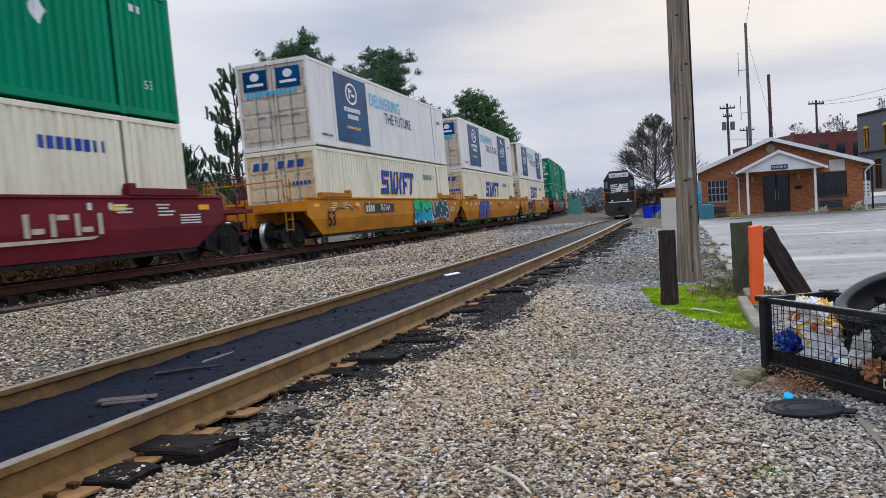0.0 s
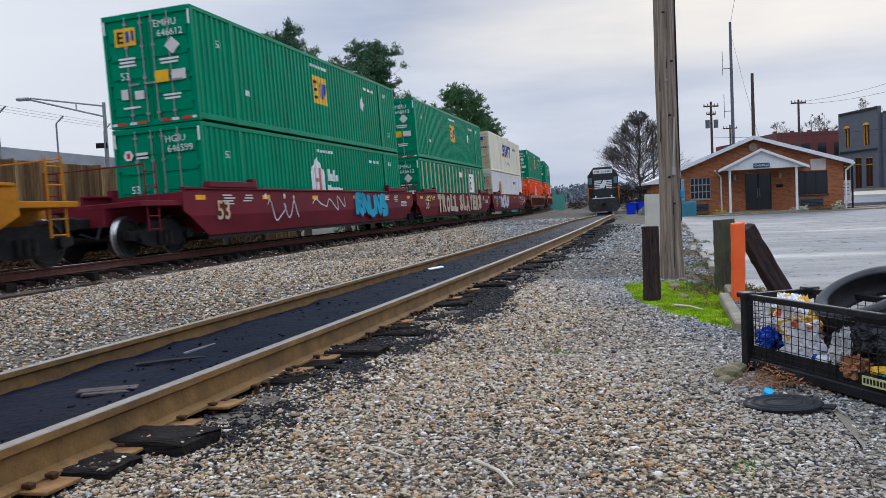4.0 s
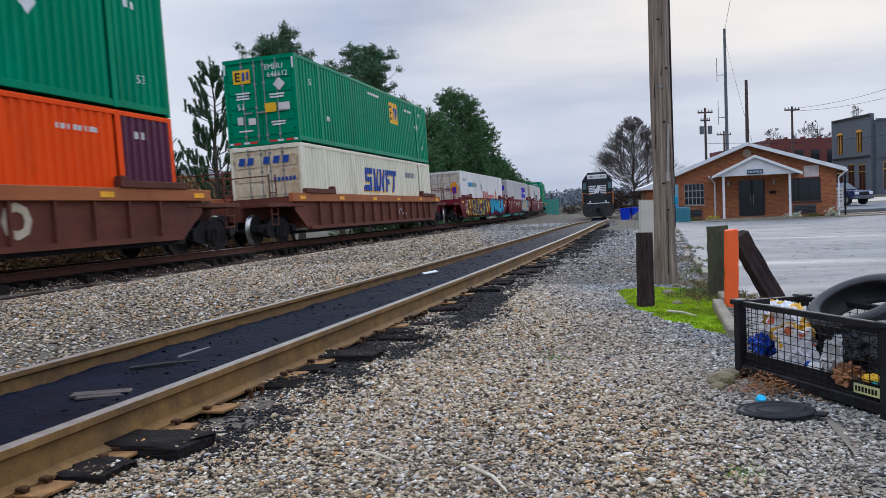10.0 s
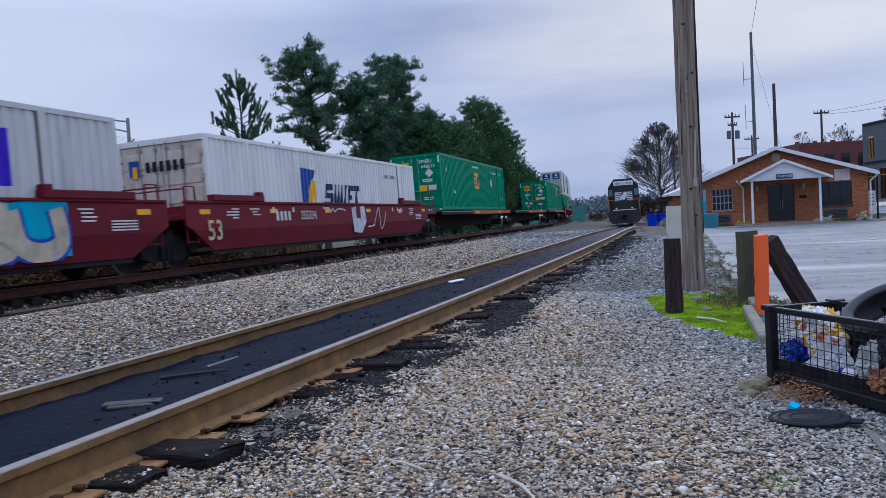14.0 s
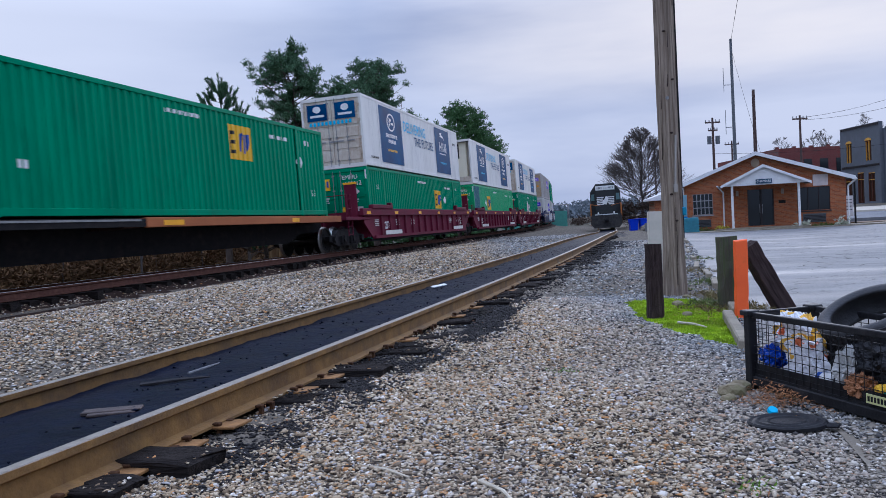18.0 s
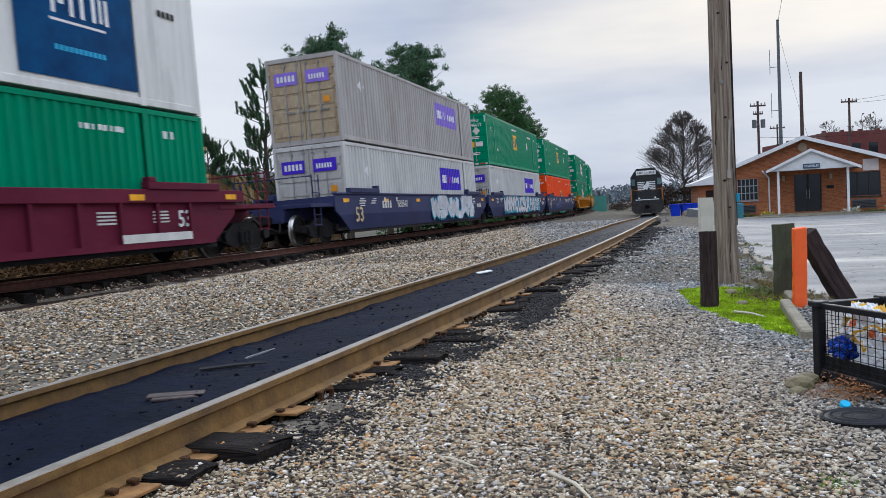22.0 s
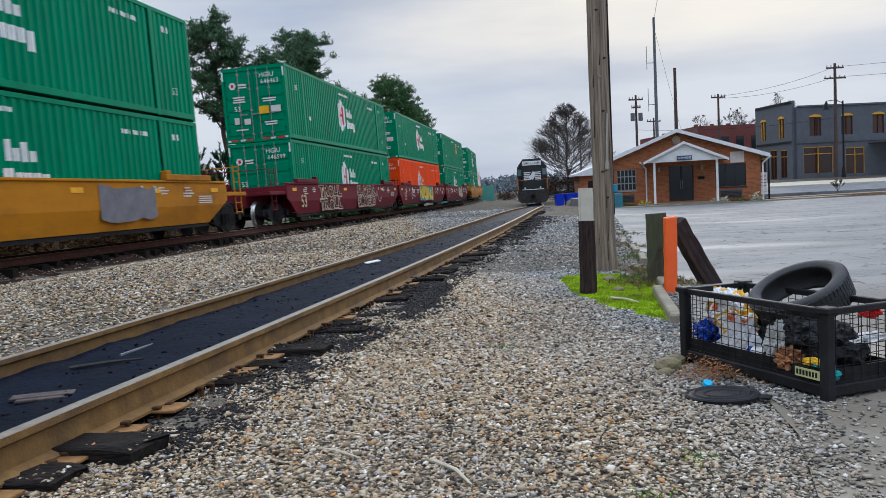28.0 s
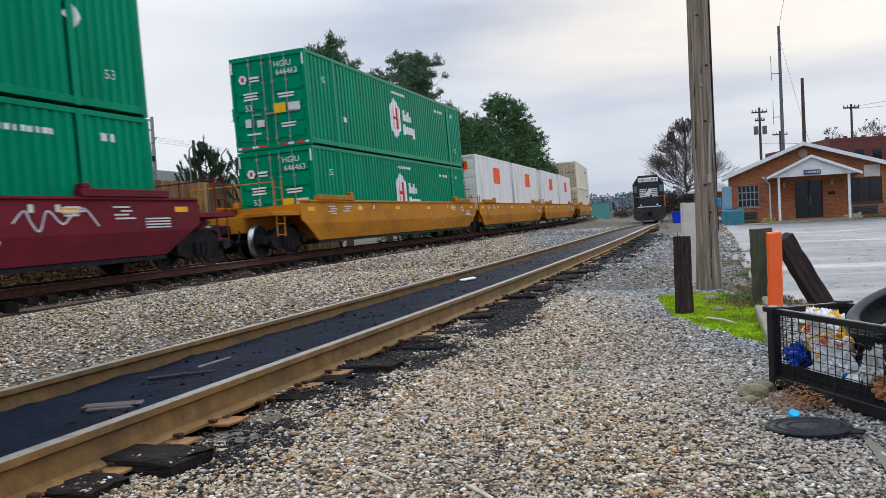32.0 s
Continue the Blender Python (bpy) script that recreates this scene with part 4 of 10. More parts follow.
def box_load(kind):
    """One container of the given kind, with the marks it carries."""
    L = CL
    if kind in ("square", "square_new", "square_far", "square_late", "square_teal"):
        c = body("green corrugated container with a yellow square sign, riding on the train", M_BRIGHT if kind == "square_new" else M_GREEN)
        at = {"square": -0.15, "square_new": -2.85, "square_far": 2.5, "square_late": 2.7, "square_teal": 2.3}[kind]
        square_sign(c, at, 2.05 if kind == "square_far" else 1.75, L)
        on_side([[(3.75, 1.75), (3.98, 2.05), (4.2, 1.75), (3.98, 1.45)]], M_LETTER, "placard", c, {"square": 0, "square_new": -8.0, "square_far": 2.2, "square_late": 0.1, "square_teal": -0.2}[kind], 0, L)
        side_marks(c, L)
        door_marks(c, L, "yellow")
        if kind == "square_teal":
            bm = bmesh.new()
            corrugated(bm, CW / 2 - 0.006, 1, -7.35, -6.1, 0.2, CH - 0.11)
            part("patch", bm, M_TEALBLUE, c, "teal-blue replaced panel")
        if kind == "square_new":
            bm = bmesh.new()
            corrugated(bm, CW / 2 - 0.006, 1, -7.97, -6.1, 0.2, CH - 0.11)
            part("patch", bm, M_TEAL, c, "teal repaint")
    elif kind == "hex":
        c = body("green corrugated container with a white six-sided emblem, riding on the train", M_GREEN)
        hexagon(c, -0.7, 1.55, L)
        side_marks(c, L)
        door_marks(c, L, diamond=False, emblem=True, code=("HGIU", "646463"))
    elif kind == "hex_house":
        c = body("green corrugated container with a white arched emblem, in a well car", M_GREEN)
        hexagon(c, -0.98, 1.55, L, house=True, red=False)
        side_marks(c, L)
        door_marks(c, L, diamond=False, emblem=True, labels=False, code=("HGIU", "646599"))
    elif kind in ("hex_orange", "hex_patched", "square_orange"):
        c = body("orange corrugated container with pale lettering, in a well car", M_ORANGE)
        if kind != "square_orange":
            hexagon(c, -1.3, 1.5, L, house=True, red=False, paint=M_OFFWHITE)
        else:
            square_sign(c, 0.4, 1.35, L, 1.0, 0.8)
        side_marks(c, L, M_OFFWHITE)
        door_marks(c, L, "yellow" if kind == "square_orange" else None, M_OFFWHITE, labels=False, diamond=False, emblem=kind != "square_orange", code=("HGIU", "637449"))
        if kind == "hex_patched":
            bm = bmesh.new()
            corrugated(bm, CW / 2 - 0.006, 1, 6.1, 7.95, 0.2, CH - 0.11)
            part("patch", bm, M_MAROONPATCH, c, "dark maroon replaced panel")
    elif kind in ("blue_mark", "blue_mark_top", "blue_mark_high", "cream"):
        c = body("cream corrugated container with a blue block mark and rusty doors", M_CREAM, M_RUSTY)
        if kind != "cream":
            slant_bars(c, 0.05, 1.85, L, 4.2, 0.95, M_BLUE, M_YELLOW)
            end_mark([[(u + 0.1 * 0, 2.28), (u + 0.22, 2.28), (u + 0.28, 2.52), (u + 0.06, 2.52)] for u in (-1.0, -0.68, -0.1, 0.26, 0.6)], M_BLUE, "mark", c, L, "blue slanted block mark")
        if kind == "blue_mark_top":
            text_on_side("INTERMODAL", 0.28, M_BLACK, "lettering", c, 0.3, 0.82, L)
        bars_row(c, 4.6, 2.2, L, 1.9, 0.24, 8, M_BLUE if kind == "cream" else M_STEEL)
        bars_row(c, -6.0, 0.9, L, 0.3, 0.2, 2, M_BLACK)
        end_mark([rect(0.3 + i * 0.14, 1.75, 0.09, 0.13) for i in range(6)], M_BLUE, "lettering_bar", c, L)
    elif kind in ("slogan_oval", "slogan_plain", "slogan_dog", "slogan_dog_second"):
        c = body("white refrigerated container with dark blue panels and a slogan", M_WHITE, M_WHITEDOOR, smooth_side=True, front="cooler" if "dog" in kind else "doors")
        if "dog" in kind:
            cooler_end(c, L)
        reefer(c, L, "dog" if "dog" in kind else "oval", {"slogan_oval": "", "slogan_plain": "", "slogan_dog": "first", "slogan_dog_second": "second"}[kind], kind != "slogan_plain")
    elif kind in ("grey_sign", "grey_sign_tan"):
        c = body("grey corrugated container with a purple sign and stained doors", M_GREY if kind == "grey_sign" else M_TAN, M_GREYDOOR if kind == "grey_sign" else M_TANDOOR)
        purple_sign(c, 3.7, 1.92, L, faded=kind == "grey_sign_tan")
        for sx in (-1, 1):
            end_mark([rect(sx * 0.58, 2.2, 0.84, 0.42)], M_PURPLE if kind == "grey_sign" else M_PURPLE2, "sign", c, L, "purple sign")
        end_mark([rect(-0.85 + i * 0.14, 2.2, 0.09, 0.2) for i in range(5)] + [rect(0.3 + i * 0.1, 2.18, 0.06, 0.16) for i in range(6)], M_LETTER, "sign_mark", c, L, lift=-0.025)
        end_mark([rect(0.85, 1.4, 0.22, 0.2)], M_ORLAB, "sticker", c, L)
        on_side([[(-6.4, 2.0), (-6.15, 2.25), (-5.9, 2.0), (-6.15, 1.75)]], M_LETTER, "placard", c, 0, 0, L)
    elif kind == "shield":
        c = body("clean white corrugated container with a blue and yellow shield mark", M_WHITE, M_WHITEDOOR)
        on_side([[(-2.95, 1.0), (-2.4, 0.95), (-2.3, 1.7), (-1.95, 2.25), (-2.95, 2.3)]], M_BLUE, "mark", c, 0, 0, L, "blue and yellow shield mark")
        k = on_side([[(-2.75, 0.95), (-2.45, 0.95), (-2.2, 1.5), (-2.0, 1.1), (-1.9, 1.9), (-2.3, 1.95)]], M_YELLOW, "mark", c, 0, 0, L)
        k.location.x = 0.004
        slant_bars(c, 0.15, 1.45, L, 3.0, 0.8, plain("dark_blue_paint", (0.02, 0.03, 0.1)), None)
        end_mark([rect(-0.8, 2.2, 0.3, 0.4)], M_BLUE, "mark", c, L)
        end_mark([rect(-0.78, 2.1, 0.14, 0.3)], M_YELLOW, "mark", c, L, lift=-0.024)
        end_mark([rect(-0.4 + i * 0.2, 2.2, 0.12, 0.26) for i in range(6)], M_BLACK, "mark", c, L)
        bars_row(c, 5.0, 2.3, L, 1.5, 0.14, 8, M_STEEL)
    elif kind == "white":
        c = body("white smooth refrigerated container with red lettering bars and a small crest", M_WHITE, M_WHITEDOOR, smooth_side=True)
        r = random.Random(4)
        q = [rect(u, 1.33, 0.16, 0.76) for u in (-0.7, -0.4, 0.05, 0.35, 0.82, 1.12)] + [rect(-0.55, 1.33, 0.14, 0.1), rect(0.2, 1.5, 0.14, 0.1), rect(0.97, 1.2, 0.14, 0.1)]
        for i in range(6):
            u = 1.45 + i * 0.4
            q += [rect(u, 1.25, 0.1, 0.44 + (0.2 if i in (2, 5) else 0)), rect(u + 0.14, 1.42, 0.22, 0.08), rect(u + 0.26, 1.22, 0.08, 0.36)]
        on_side(q, M_RED, "mark", c, 0, 0, L, "red block mark", flat=True)
        on_side([disc(4.7, 1.3, 0.36, 12, 1.5)], M_ORLAB, "crest", c, 0, 0, L, "orange and blue crest", flat=True)
        k = on_side([rect(4.7, 1.1, 0.3, 0.5), rect(4.7, 1.75, 0.12, 0.5)], M_PURPLE, "crest", c, 0, 0, L, flat=True)
        k.location.x = 0.004
        on_side([[(u, 1.95), (u + 0.26, 1.95), (u + 0.3, 2.25), (u + 0.04, 2.25)] for u in (-5.7, -5.35, -5.0, -4.65)], M_CYAN, "mark", c, 0, 0, L, flat=True)
        on_side([[(u, 1.95), (u + 0.26, 1.95), (u + 0.3, 2.25), (u + 0.04, 2.25)] for u in (-4.3, -3.95, -3.6, -3.25)], M_STEEL, "mark", c, 0, 0, L, flat=True)
        on_side([[(-1.5, 2.0), (-1.25, 2.3), (-1.0, 2.0), (-1.25, 1.7)]], M_STEEL, "placard", c, 0, 0, L, flat=True)
        bars_row(c, -6.9, 2.35, L, 0.9, 0.14, 5, M_STEEL, True)
        end_mark([rect(-0.85, 1.9, 0.4, 0.7)], M_RED, "sign", c, L, "red notice")
        end_mark([rect(-0.85, 1.75 + i * 0.12, 0.3, 0.05) for i in range(4)], M_LETTER, "sign_mark", c, L, lift=-0.024)
        end_mark([disc(0.85, 1.85, 0.24, 12, 1.6)], M_ORLAB, "crest", c, L)
        end_mark([rect(0.85, 1.7, 0.26, 0.4)], M_PURPLE, "crest", c, L, lift=-0.024)
        end_mark([[(0.28, 1.8), (0.45, 2.0), (0.62, 1.8), (0.45, 1.6)]], M_STEEL, "placard", c, L)
    elif kind == "white_square":
        c = body("white container with a yellow square sign and rust-streaked cream doors", M_WHITE, M_RUSTY)
        square_sign(c, -4.5, 1.75, L)
        bars_row(c, 3.4, 2.2, L, 1.6, 0.2, 8, M_BLUE)
        on_side([rect(-6.05, 1.5, 0.05, 2.4), rect(6.1, 1.5, 0.05, 2.4)], M_ORLAB, "streak", c, 0, 0, L, flat=True)
        end_text("EMHU", 0.17, M_BLACK, c, 0.6, 2.4, L)
        end_text("637470", 0.17, M_BLACK, c, 0.66, 2.14, L)
        end_mark([rect(-0.9, 2.0, 0.5, 0.5)], M_YELLOW, "sign", c, L)
    else:
        c = body("green container with cream ribs and a pale square sign", M_GREEN)
        bm = bmesh.new()
        y = -7.6
        while y < 7.8:
            box(bm, CW / 2 - 0.02, CW / 2 + 0.028, y, y + 0.12, 0.22, CH - 0.14)
            y += 0.82
        part("rib_trim", bm, M_CREAMRIB, c, "cream painted ribs")
        k = on_side([rect(3.9, 1.85, 1.35, 1.15)], M_LETTER, "sign", c, 0, 0, L, "pale square sign", flat=True)
        k.location.x = 0.03
        k = on_side([rect(3.45, 1.85, 0.12, 0.8), rect(3.65, 2.2, 0.3, 0.12), rect(3.62, 1.85, 0.26, 0.12), rect(3.65, 1.5, 0.3, 0.12)], M_BLACK, "sign_mark", c, 0, 0, L, flat=True)
        k.location.x = 0.034
        k = on_side([rect(0.9, 2.3, 0.6, 0.3)], M_LETTER, "sticker", c, 0, 0, L, flat=True)
        k.location.x = 0.03
        door_marks(c, L, "yellow")
    return c


def pup_box():
    L = 8.6
    c = body("short white van body with an orange-red square sign", M_WHITE, M_WHITE, length=L, smooth_side=True)
    on_side([rect(0.4, 1.9, 1.5, 0.9)], M_ORANGE, "sign", c, 0, 0, L, "orange-red square sign", flat=True)
    end_mark([rect(0.1, 2.35, 1.5, 0.42)], M_ORANGE, "sign", c, L, "orange-red sign")
    end_mark([rect(-0.5 + i * 0.22, 2.35, 0.14, 0.26) for i in range(6)], M_BLACK, "sign_mark", c, L, lift=-0.024)
    return c


# ---- well cars ----
def car_paint(name, a, b, dirt, amount=0.35):
    return shade(name, a, b, 1.3, 0.6, 0, 0.15, 25, dirt=dirt, dirt_scale=1.0, dirt_amount=amount, stretch=(1, 0.5, 1), spec=0.06)


PAINT = dict(maroon=car_paint("maroon_car", (0.125, 0.012, 0.02), (0.175, 0.02, 0.03), (0.07, 0.018, 0.02)),
             yellow=car_paint("yellow_car", (0.44, 0.165, 0.009), (0.54, 0.215, 0.014), (0.2, 0.075, 0.018), 0.5),
             brown=car_paint("brown_car", (0.1, 0.035, 0.025), (0.16, 0.055, 0.035), (0.06, 0.025, 0.02)),
             chord=car_paint("orange_brown_chord", (0.3, 0.1, 0.04), (0.4, 0.14, 0.055), (0.16, 0.06, 0.035)),
             plum=car_paint("plum_car", (0.1, 0.012, 0.028), (0.145, 0.02, 0.04), (0.06, 0.016, 0.026), 0.25),
             navy=car_paint("navy_car", (0.028, 0.034, 0.085), (0.046, 0.052, 0.12), (0.035, 0.025, 0.04), 0.3),
             spine=car_paint("spine_car", (0.04, 0.022, 0.018), (0.07, 0.035, 0.026), (0.03, 0.02, 0.018), 0.4))
M_GRIME = shade("grimy_wheel", (0.012, 0.011, 0.01), (0.032, 0.028, 0.024), 5, 0.65, 0.0, 0.2, spec=0.2)
M_REFLECT = plain("amber_reflector", (0.85, 0.4, 0.02), 0.35)


def side_sill_bm(sx, ends):
    """Smooth side plate: an upright upper band and a lower band that leans inwards, cut away over the trucks."""
    bm = bmesh.new()
    rows = ((1.54, 1.43, 9.35, 9.35), (0.98, 1.43, 9.35, 9.35), (0.86, 1.43, 9.1, 9.1), (0.36, 1.34, 8.2, 8.2))
    vs = [[bm.verts.new((sx * x, y, z)) for y in (-a, b)] for z, x, a, b in rows]
    inner = [[bm.verts.new((sx * (x - 0.05), y, z)) for y in (-a, b)] for z, x, a, b in rows]
    for g in (vs, inner):
        for i in range(3):
            bm.faces.new((g[i][0], g[i][1], g[i + 1][1], g[i + 1][0]))
    for i in range(3):
        for k in (0, 1):
            bm.faces.new((vs[i][k], vs[i + 1][k], inner[i + 1][k], inner[i][k]))
    bm.faces.new((vs[0][0], vs[0][1], inner[0][1], inner[0][0]))
    bm.faces.new((vs[3][0], vs[3][1], inner[3][1], inner[3][0]))
    box(bm, min(sx * 1.3, sx * 1.47), max(sx * 1.3, sx * 1.47), -9.3, 9.3, 1.5, 1.56, 0.01)
    return bm


def web_bm(sx):
    bm = bmesh.new()
    a, b = sorted((sx * 1.3, sx * 1.36))
    prism(bm, [(-9.0, 1.3), (-9.0, 1.0), (-8.1, 0.4), (8.1, 0.4), (9.0, 1.0), (9.0, 1.3)], 'x', a, b)
    a, b = sorted((sx * 1.28, sx * 1.45))
    box(bm, a, b, -8.0, 8.0, 0.36, 0.48)
    return bm


def chord_bm(sx):
    bm = bmesh.new()
    a, b = sorted((sx * 1.3, sx * 1.46))
    box(bm, a, b, -9.3, 9.3, 1.28, 1.56, 0.012)
    return bm


def rib_bm(sx):
    bm = bmesh.new()
    a, b = sorted((sx * 1.36, sx * 1.45))
    box(bm, a, b, -0.035, 0.035, 0.48, 1.29)
    return bm


def guide_bm(sx):
    """Raised container guide at the end of the side."""
    bm = bmesh.new()
    a, b = sorted((sx * 1.31, sx * 1.5))
    box(bm, a, b, -1.25, 1.25, 0.0, 0.16, 0.015)
    box(bm, a, b, 1.0, 1.22, 0.15, 0.26, 0.02)
    return bm


def platform_bm(end, single):
    bm = bmesh.new()
    y0, y1 = sorted((end * 8.35, end * (10.9 if single else 9.35)))
    box(bm, -1.38, 1.38, y0, y1, 1.12, 1.24, 0.01)
    box(bm, -0.5, 0.5, min(end * 8.0, end * (11.0 if single else 9.7)), max(end * 8.0, end * (11.0 if single else 9.7)), 0.72, 1.12)
    box(bm, -1.3, 1.3, min(end * 8.2, end * 8.35), max(end * 8.2, end * 8.35), 0.45, 1.5)
    return bm


def rails_bm(end, single):
    """Grab irons and ladder at a car end, near side and far side."""
    bm = bmesh.new()
    y = end * (10.6 if single else 9.2)
    for sx in (-1, 1):
        for d in (0.0, -0.42):
            rod(bm, (sx * 1.32, y + end * d, 0.55), (sx * 1.32, y + end * d, 2.1 if single else 1.9), 0.022, n=6)
        for z in (0.6, 0.9, 1.2, 1.55, 1.9):
            rod(bm, (sx * 1.32, y, z), (sx * 1.32, y - end * 0.42, z), 0.016, n=5)
    rod(bm, (-1.32, y, 2.05 if single else 1.85), (1.32, y, 2.05 if single else 1.85), 0.018, n=5)
    return bm


def coupler_bm(end):
    bm = bmesh.new()
    y0, y1 = sorted((end * 10.6, end * 11.75))
    box(bm, -0.12, 0.12, y0, y1, 0.7, 0.95, 0.03)
    box(bm, -0.22, 0.22, min(end * 11.5, end * 11.8), max(end * 11.5, end * 11.8), 0.66, 0.99, 0.05)
    rod(bm, (0.35, end * 10.9, 0.85), (0.5, end * 11.3, 0.45), 0.03, n=6)
    rod(bm, (0.5, end * 11.3, 0.45), (0.4, end * 11.7, 0.6), 0.03, n=6)
    return bm


def lathe(bm, profile, n=24):
    """Turns a profile (radius, x) round the x axis."""
    rings = [[bm.verts.new((x, r * math.cos(6.28319 * i / n), r * math.sin(6.28319 * i / n))) for i in range(n)] for r, x in profile]
    for a, b in zip(rings, rings[1:]):
        for i in range(n):
            bm.faces.new((a[i], a[(i + 1) % n], b[(i + 1) % n], b[i]))
    bm.faces.new(rings[0][::-1])
    bm.faces.new(rings[-1])


def wheelset_bm():
    bm = bmesh.new()
    for sx in (-1, 1):
        lathe(bm, [(r, sx * x) for r, x in ((0.1, 0.6), (0.16, 0.66), (0.34, 0.69), (0.38, 0.69), (0.485, 0.69), (0.485, 0.715), (0.46, 0.73), (0.455, 0.82), (0.39, 0.825), (0.36, 0.78), (0.17, 0.76), (0.12, 0.86), (0.1, 0.9))])
        for k in range(3):
            a = 6.28319 * k / 3
            rod(bm, (sx * 0.775, 0.26 * math.cos(a), 0.26 * math.sin(a)), (sx * 0.8, 0.26 * math.cos(a), 0.26 * math.sin(a)), 0.035, n=6)
    rod(bm, (-0.95, 0, 0), (0.95, 0, 0), 0.085, n=10)
    return bm


def wheelset_mesh():
    """Grimy wheels whose treads and flanges are worn bright."""
    me = mesh_of("wheelset", wheelset_bm(), M_GRIME)
    me.materials.append(M_RAILTOP)
    for p in me.polygons:
        if all(math.hypot(*me.vertices[i].co.yz) > 0.45 for i in p.vertices):
            p.material_index = 1
    return me


def side_frame_bm(sx):
    bm = bmesh.new()
    a, b = sorted((sx * 0.93, sx * 1.09))
    prism(bm, [(-1.25, 0.4), (-1.05, 0.36), (-0.5, 0.2), (0.5, 0.2), (1.05, 0.36), (1.25, 0.4), (1.25, 0.58), (0.7, 0.62), (0.42, 0.8), (-0.42, 0.8), (-0.7, 0.62), (-1.25, 0.58)], 'x', a, b)
    for y in (-0.89, 0.89):
        rod(bm, (sx * 0.95, y, 0.46), (sx * 1.2, y, 0.46), 0.12, n=12)
    for y in (-0.2, 0.0, 0.2):
        rod(bm, (sx * 1.11, y, 0.26), (sx * 1.11, y, 0.56), 0.075, n=8)
    return bm


def bolster_bm():
    bm = bmesh.new()
    box(bm, -1.1, 1.1, -0.22, 0.22, 0.56, 0.76, 0.03)
    rod(bm, (0, 0, 0.7), (0, 0, 1.0), 0.2, n=12)
    for y in (-0.35, 0.35):
        box(bm, -0.8, 0.8, y - 0.06, y + 0.06, 0.38, 0.5)
    return bm


WHEELS = []


def truck(car, y, s):
    t = part("truck", cached("bolster", lambda: mesh_of("truck", bolster_bm(), M_DARK)), None, car)
    t.location = (0, y, 0)
    for sx in (-1, 1):
        part("side_frame", cached(("sframe", sx), lambda: mesh_of("side_frame", side_frame_bm(sx), M_DARK)), None, t)
    for dy in (-0.89, 0.89):
        w = part("wheelset", cached("wheelset", wheelset_mesh), None, t)
        w.location = (0, dy, 0.457)
        WHEELS.append((w, dy, s + y + dy))


def car_text(words, h, paint, car, y, z, x=1.445, shear=0.0, bold=0.0, label=""):
    me = text_mesh(words, h, paint, 0.0, shear, bold)
    bm = bmesh.new()
    bm.from_mesh(me)
    for v in bm.verts:
        v.co = Vector((0, y + v.co.x, z + v.co.z))
    return lay_on_side(bm, paint, "lettering", car, 0, label, True, x)


def car_shapes(polys, paint, car, x=1.445, name="mark", label=""):
    bm = bmesh.new()
    for poly in polys:
        bm.faces.new([bm.verts.new((0, u, w)) for u, w in poly])
    return lay_on_side(bm, paint, name, car, 0, label, True, x)


def side_labels(car, x, r, paint=M_OFFWHITE):
    """The small stencilled blocks near both ends of a car side."""
    q = []
    for u0, n in ((-7.3, 4), (-6.2, 3), (5.6, 3), (6.9, 4)):
        for i in range(n):
            q.append(rect(u0 + r.uniform(-0.1, 0.1), 1.36 - i * 0.075, r.uniform(0.25, 0.6), 0.035))
    for u in (-5.2, 4.6, 5.2, -4.0):
        q += [rect(u, 1.34, 0.12, 0.14)]
    tagged(car_shapes(q, paint, car, x, "stencil"), kind="stuff")
    q = [rect(u, 1.12 - k * 0.06, 0.8, 0.03) for u in (7.9,) for k in range(4)]
    tagged(car_shapes(q, paint, car, x, "stencil"), kind="stuff")


FIRST = {}
SILL_X = 1.435


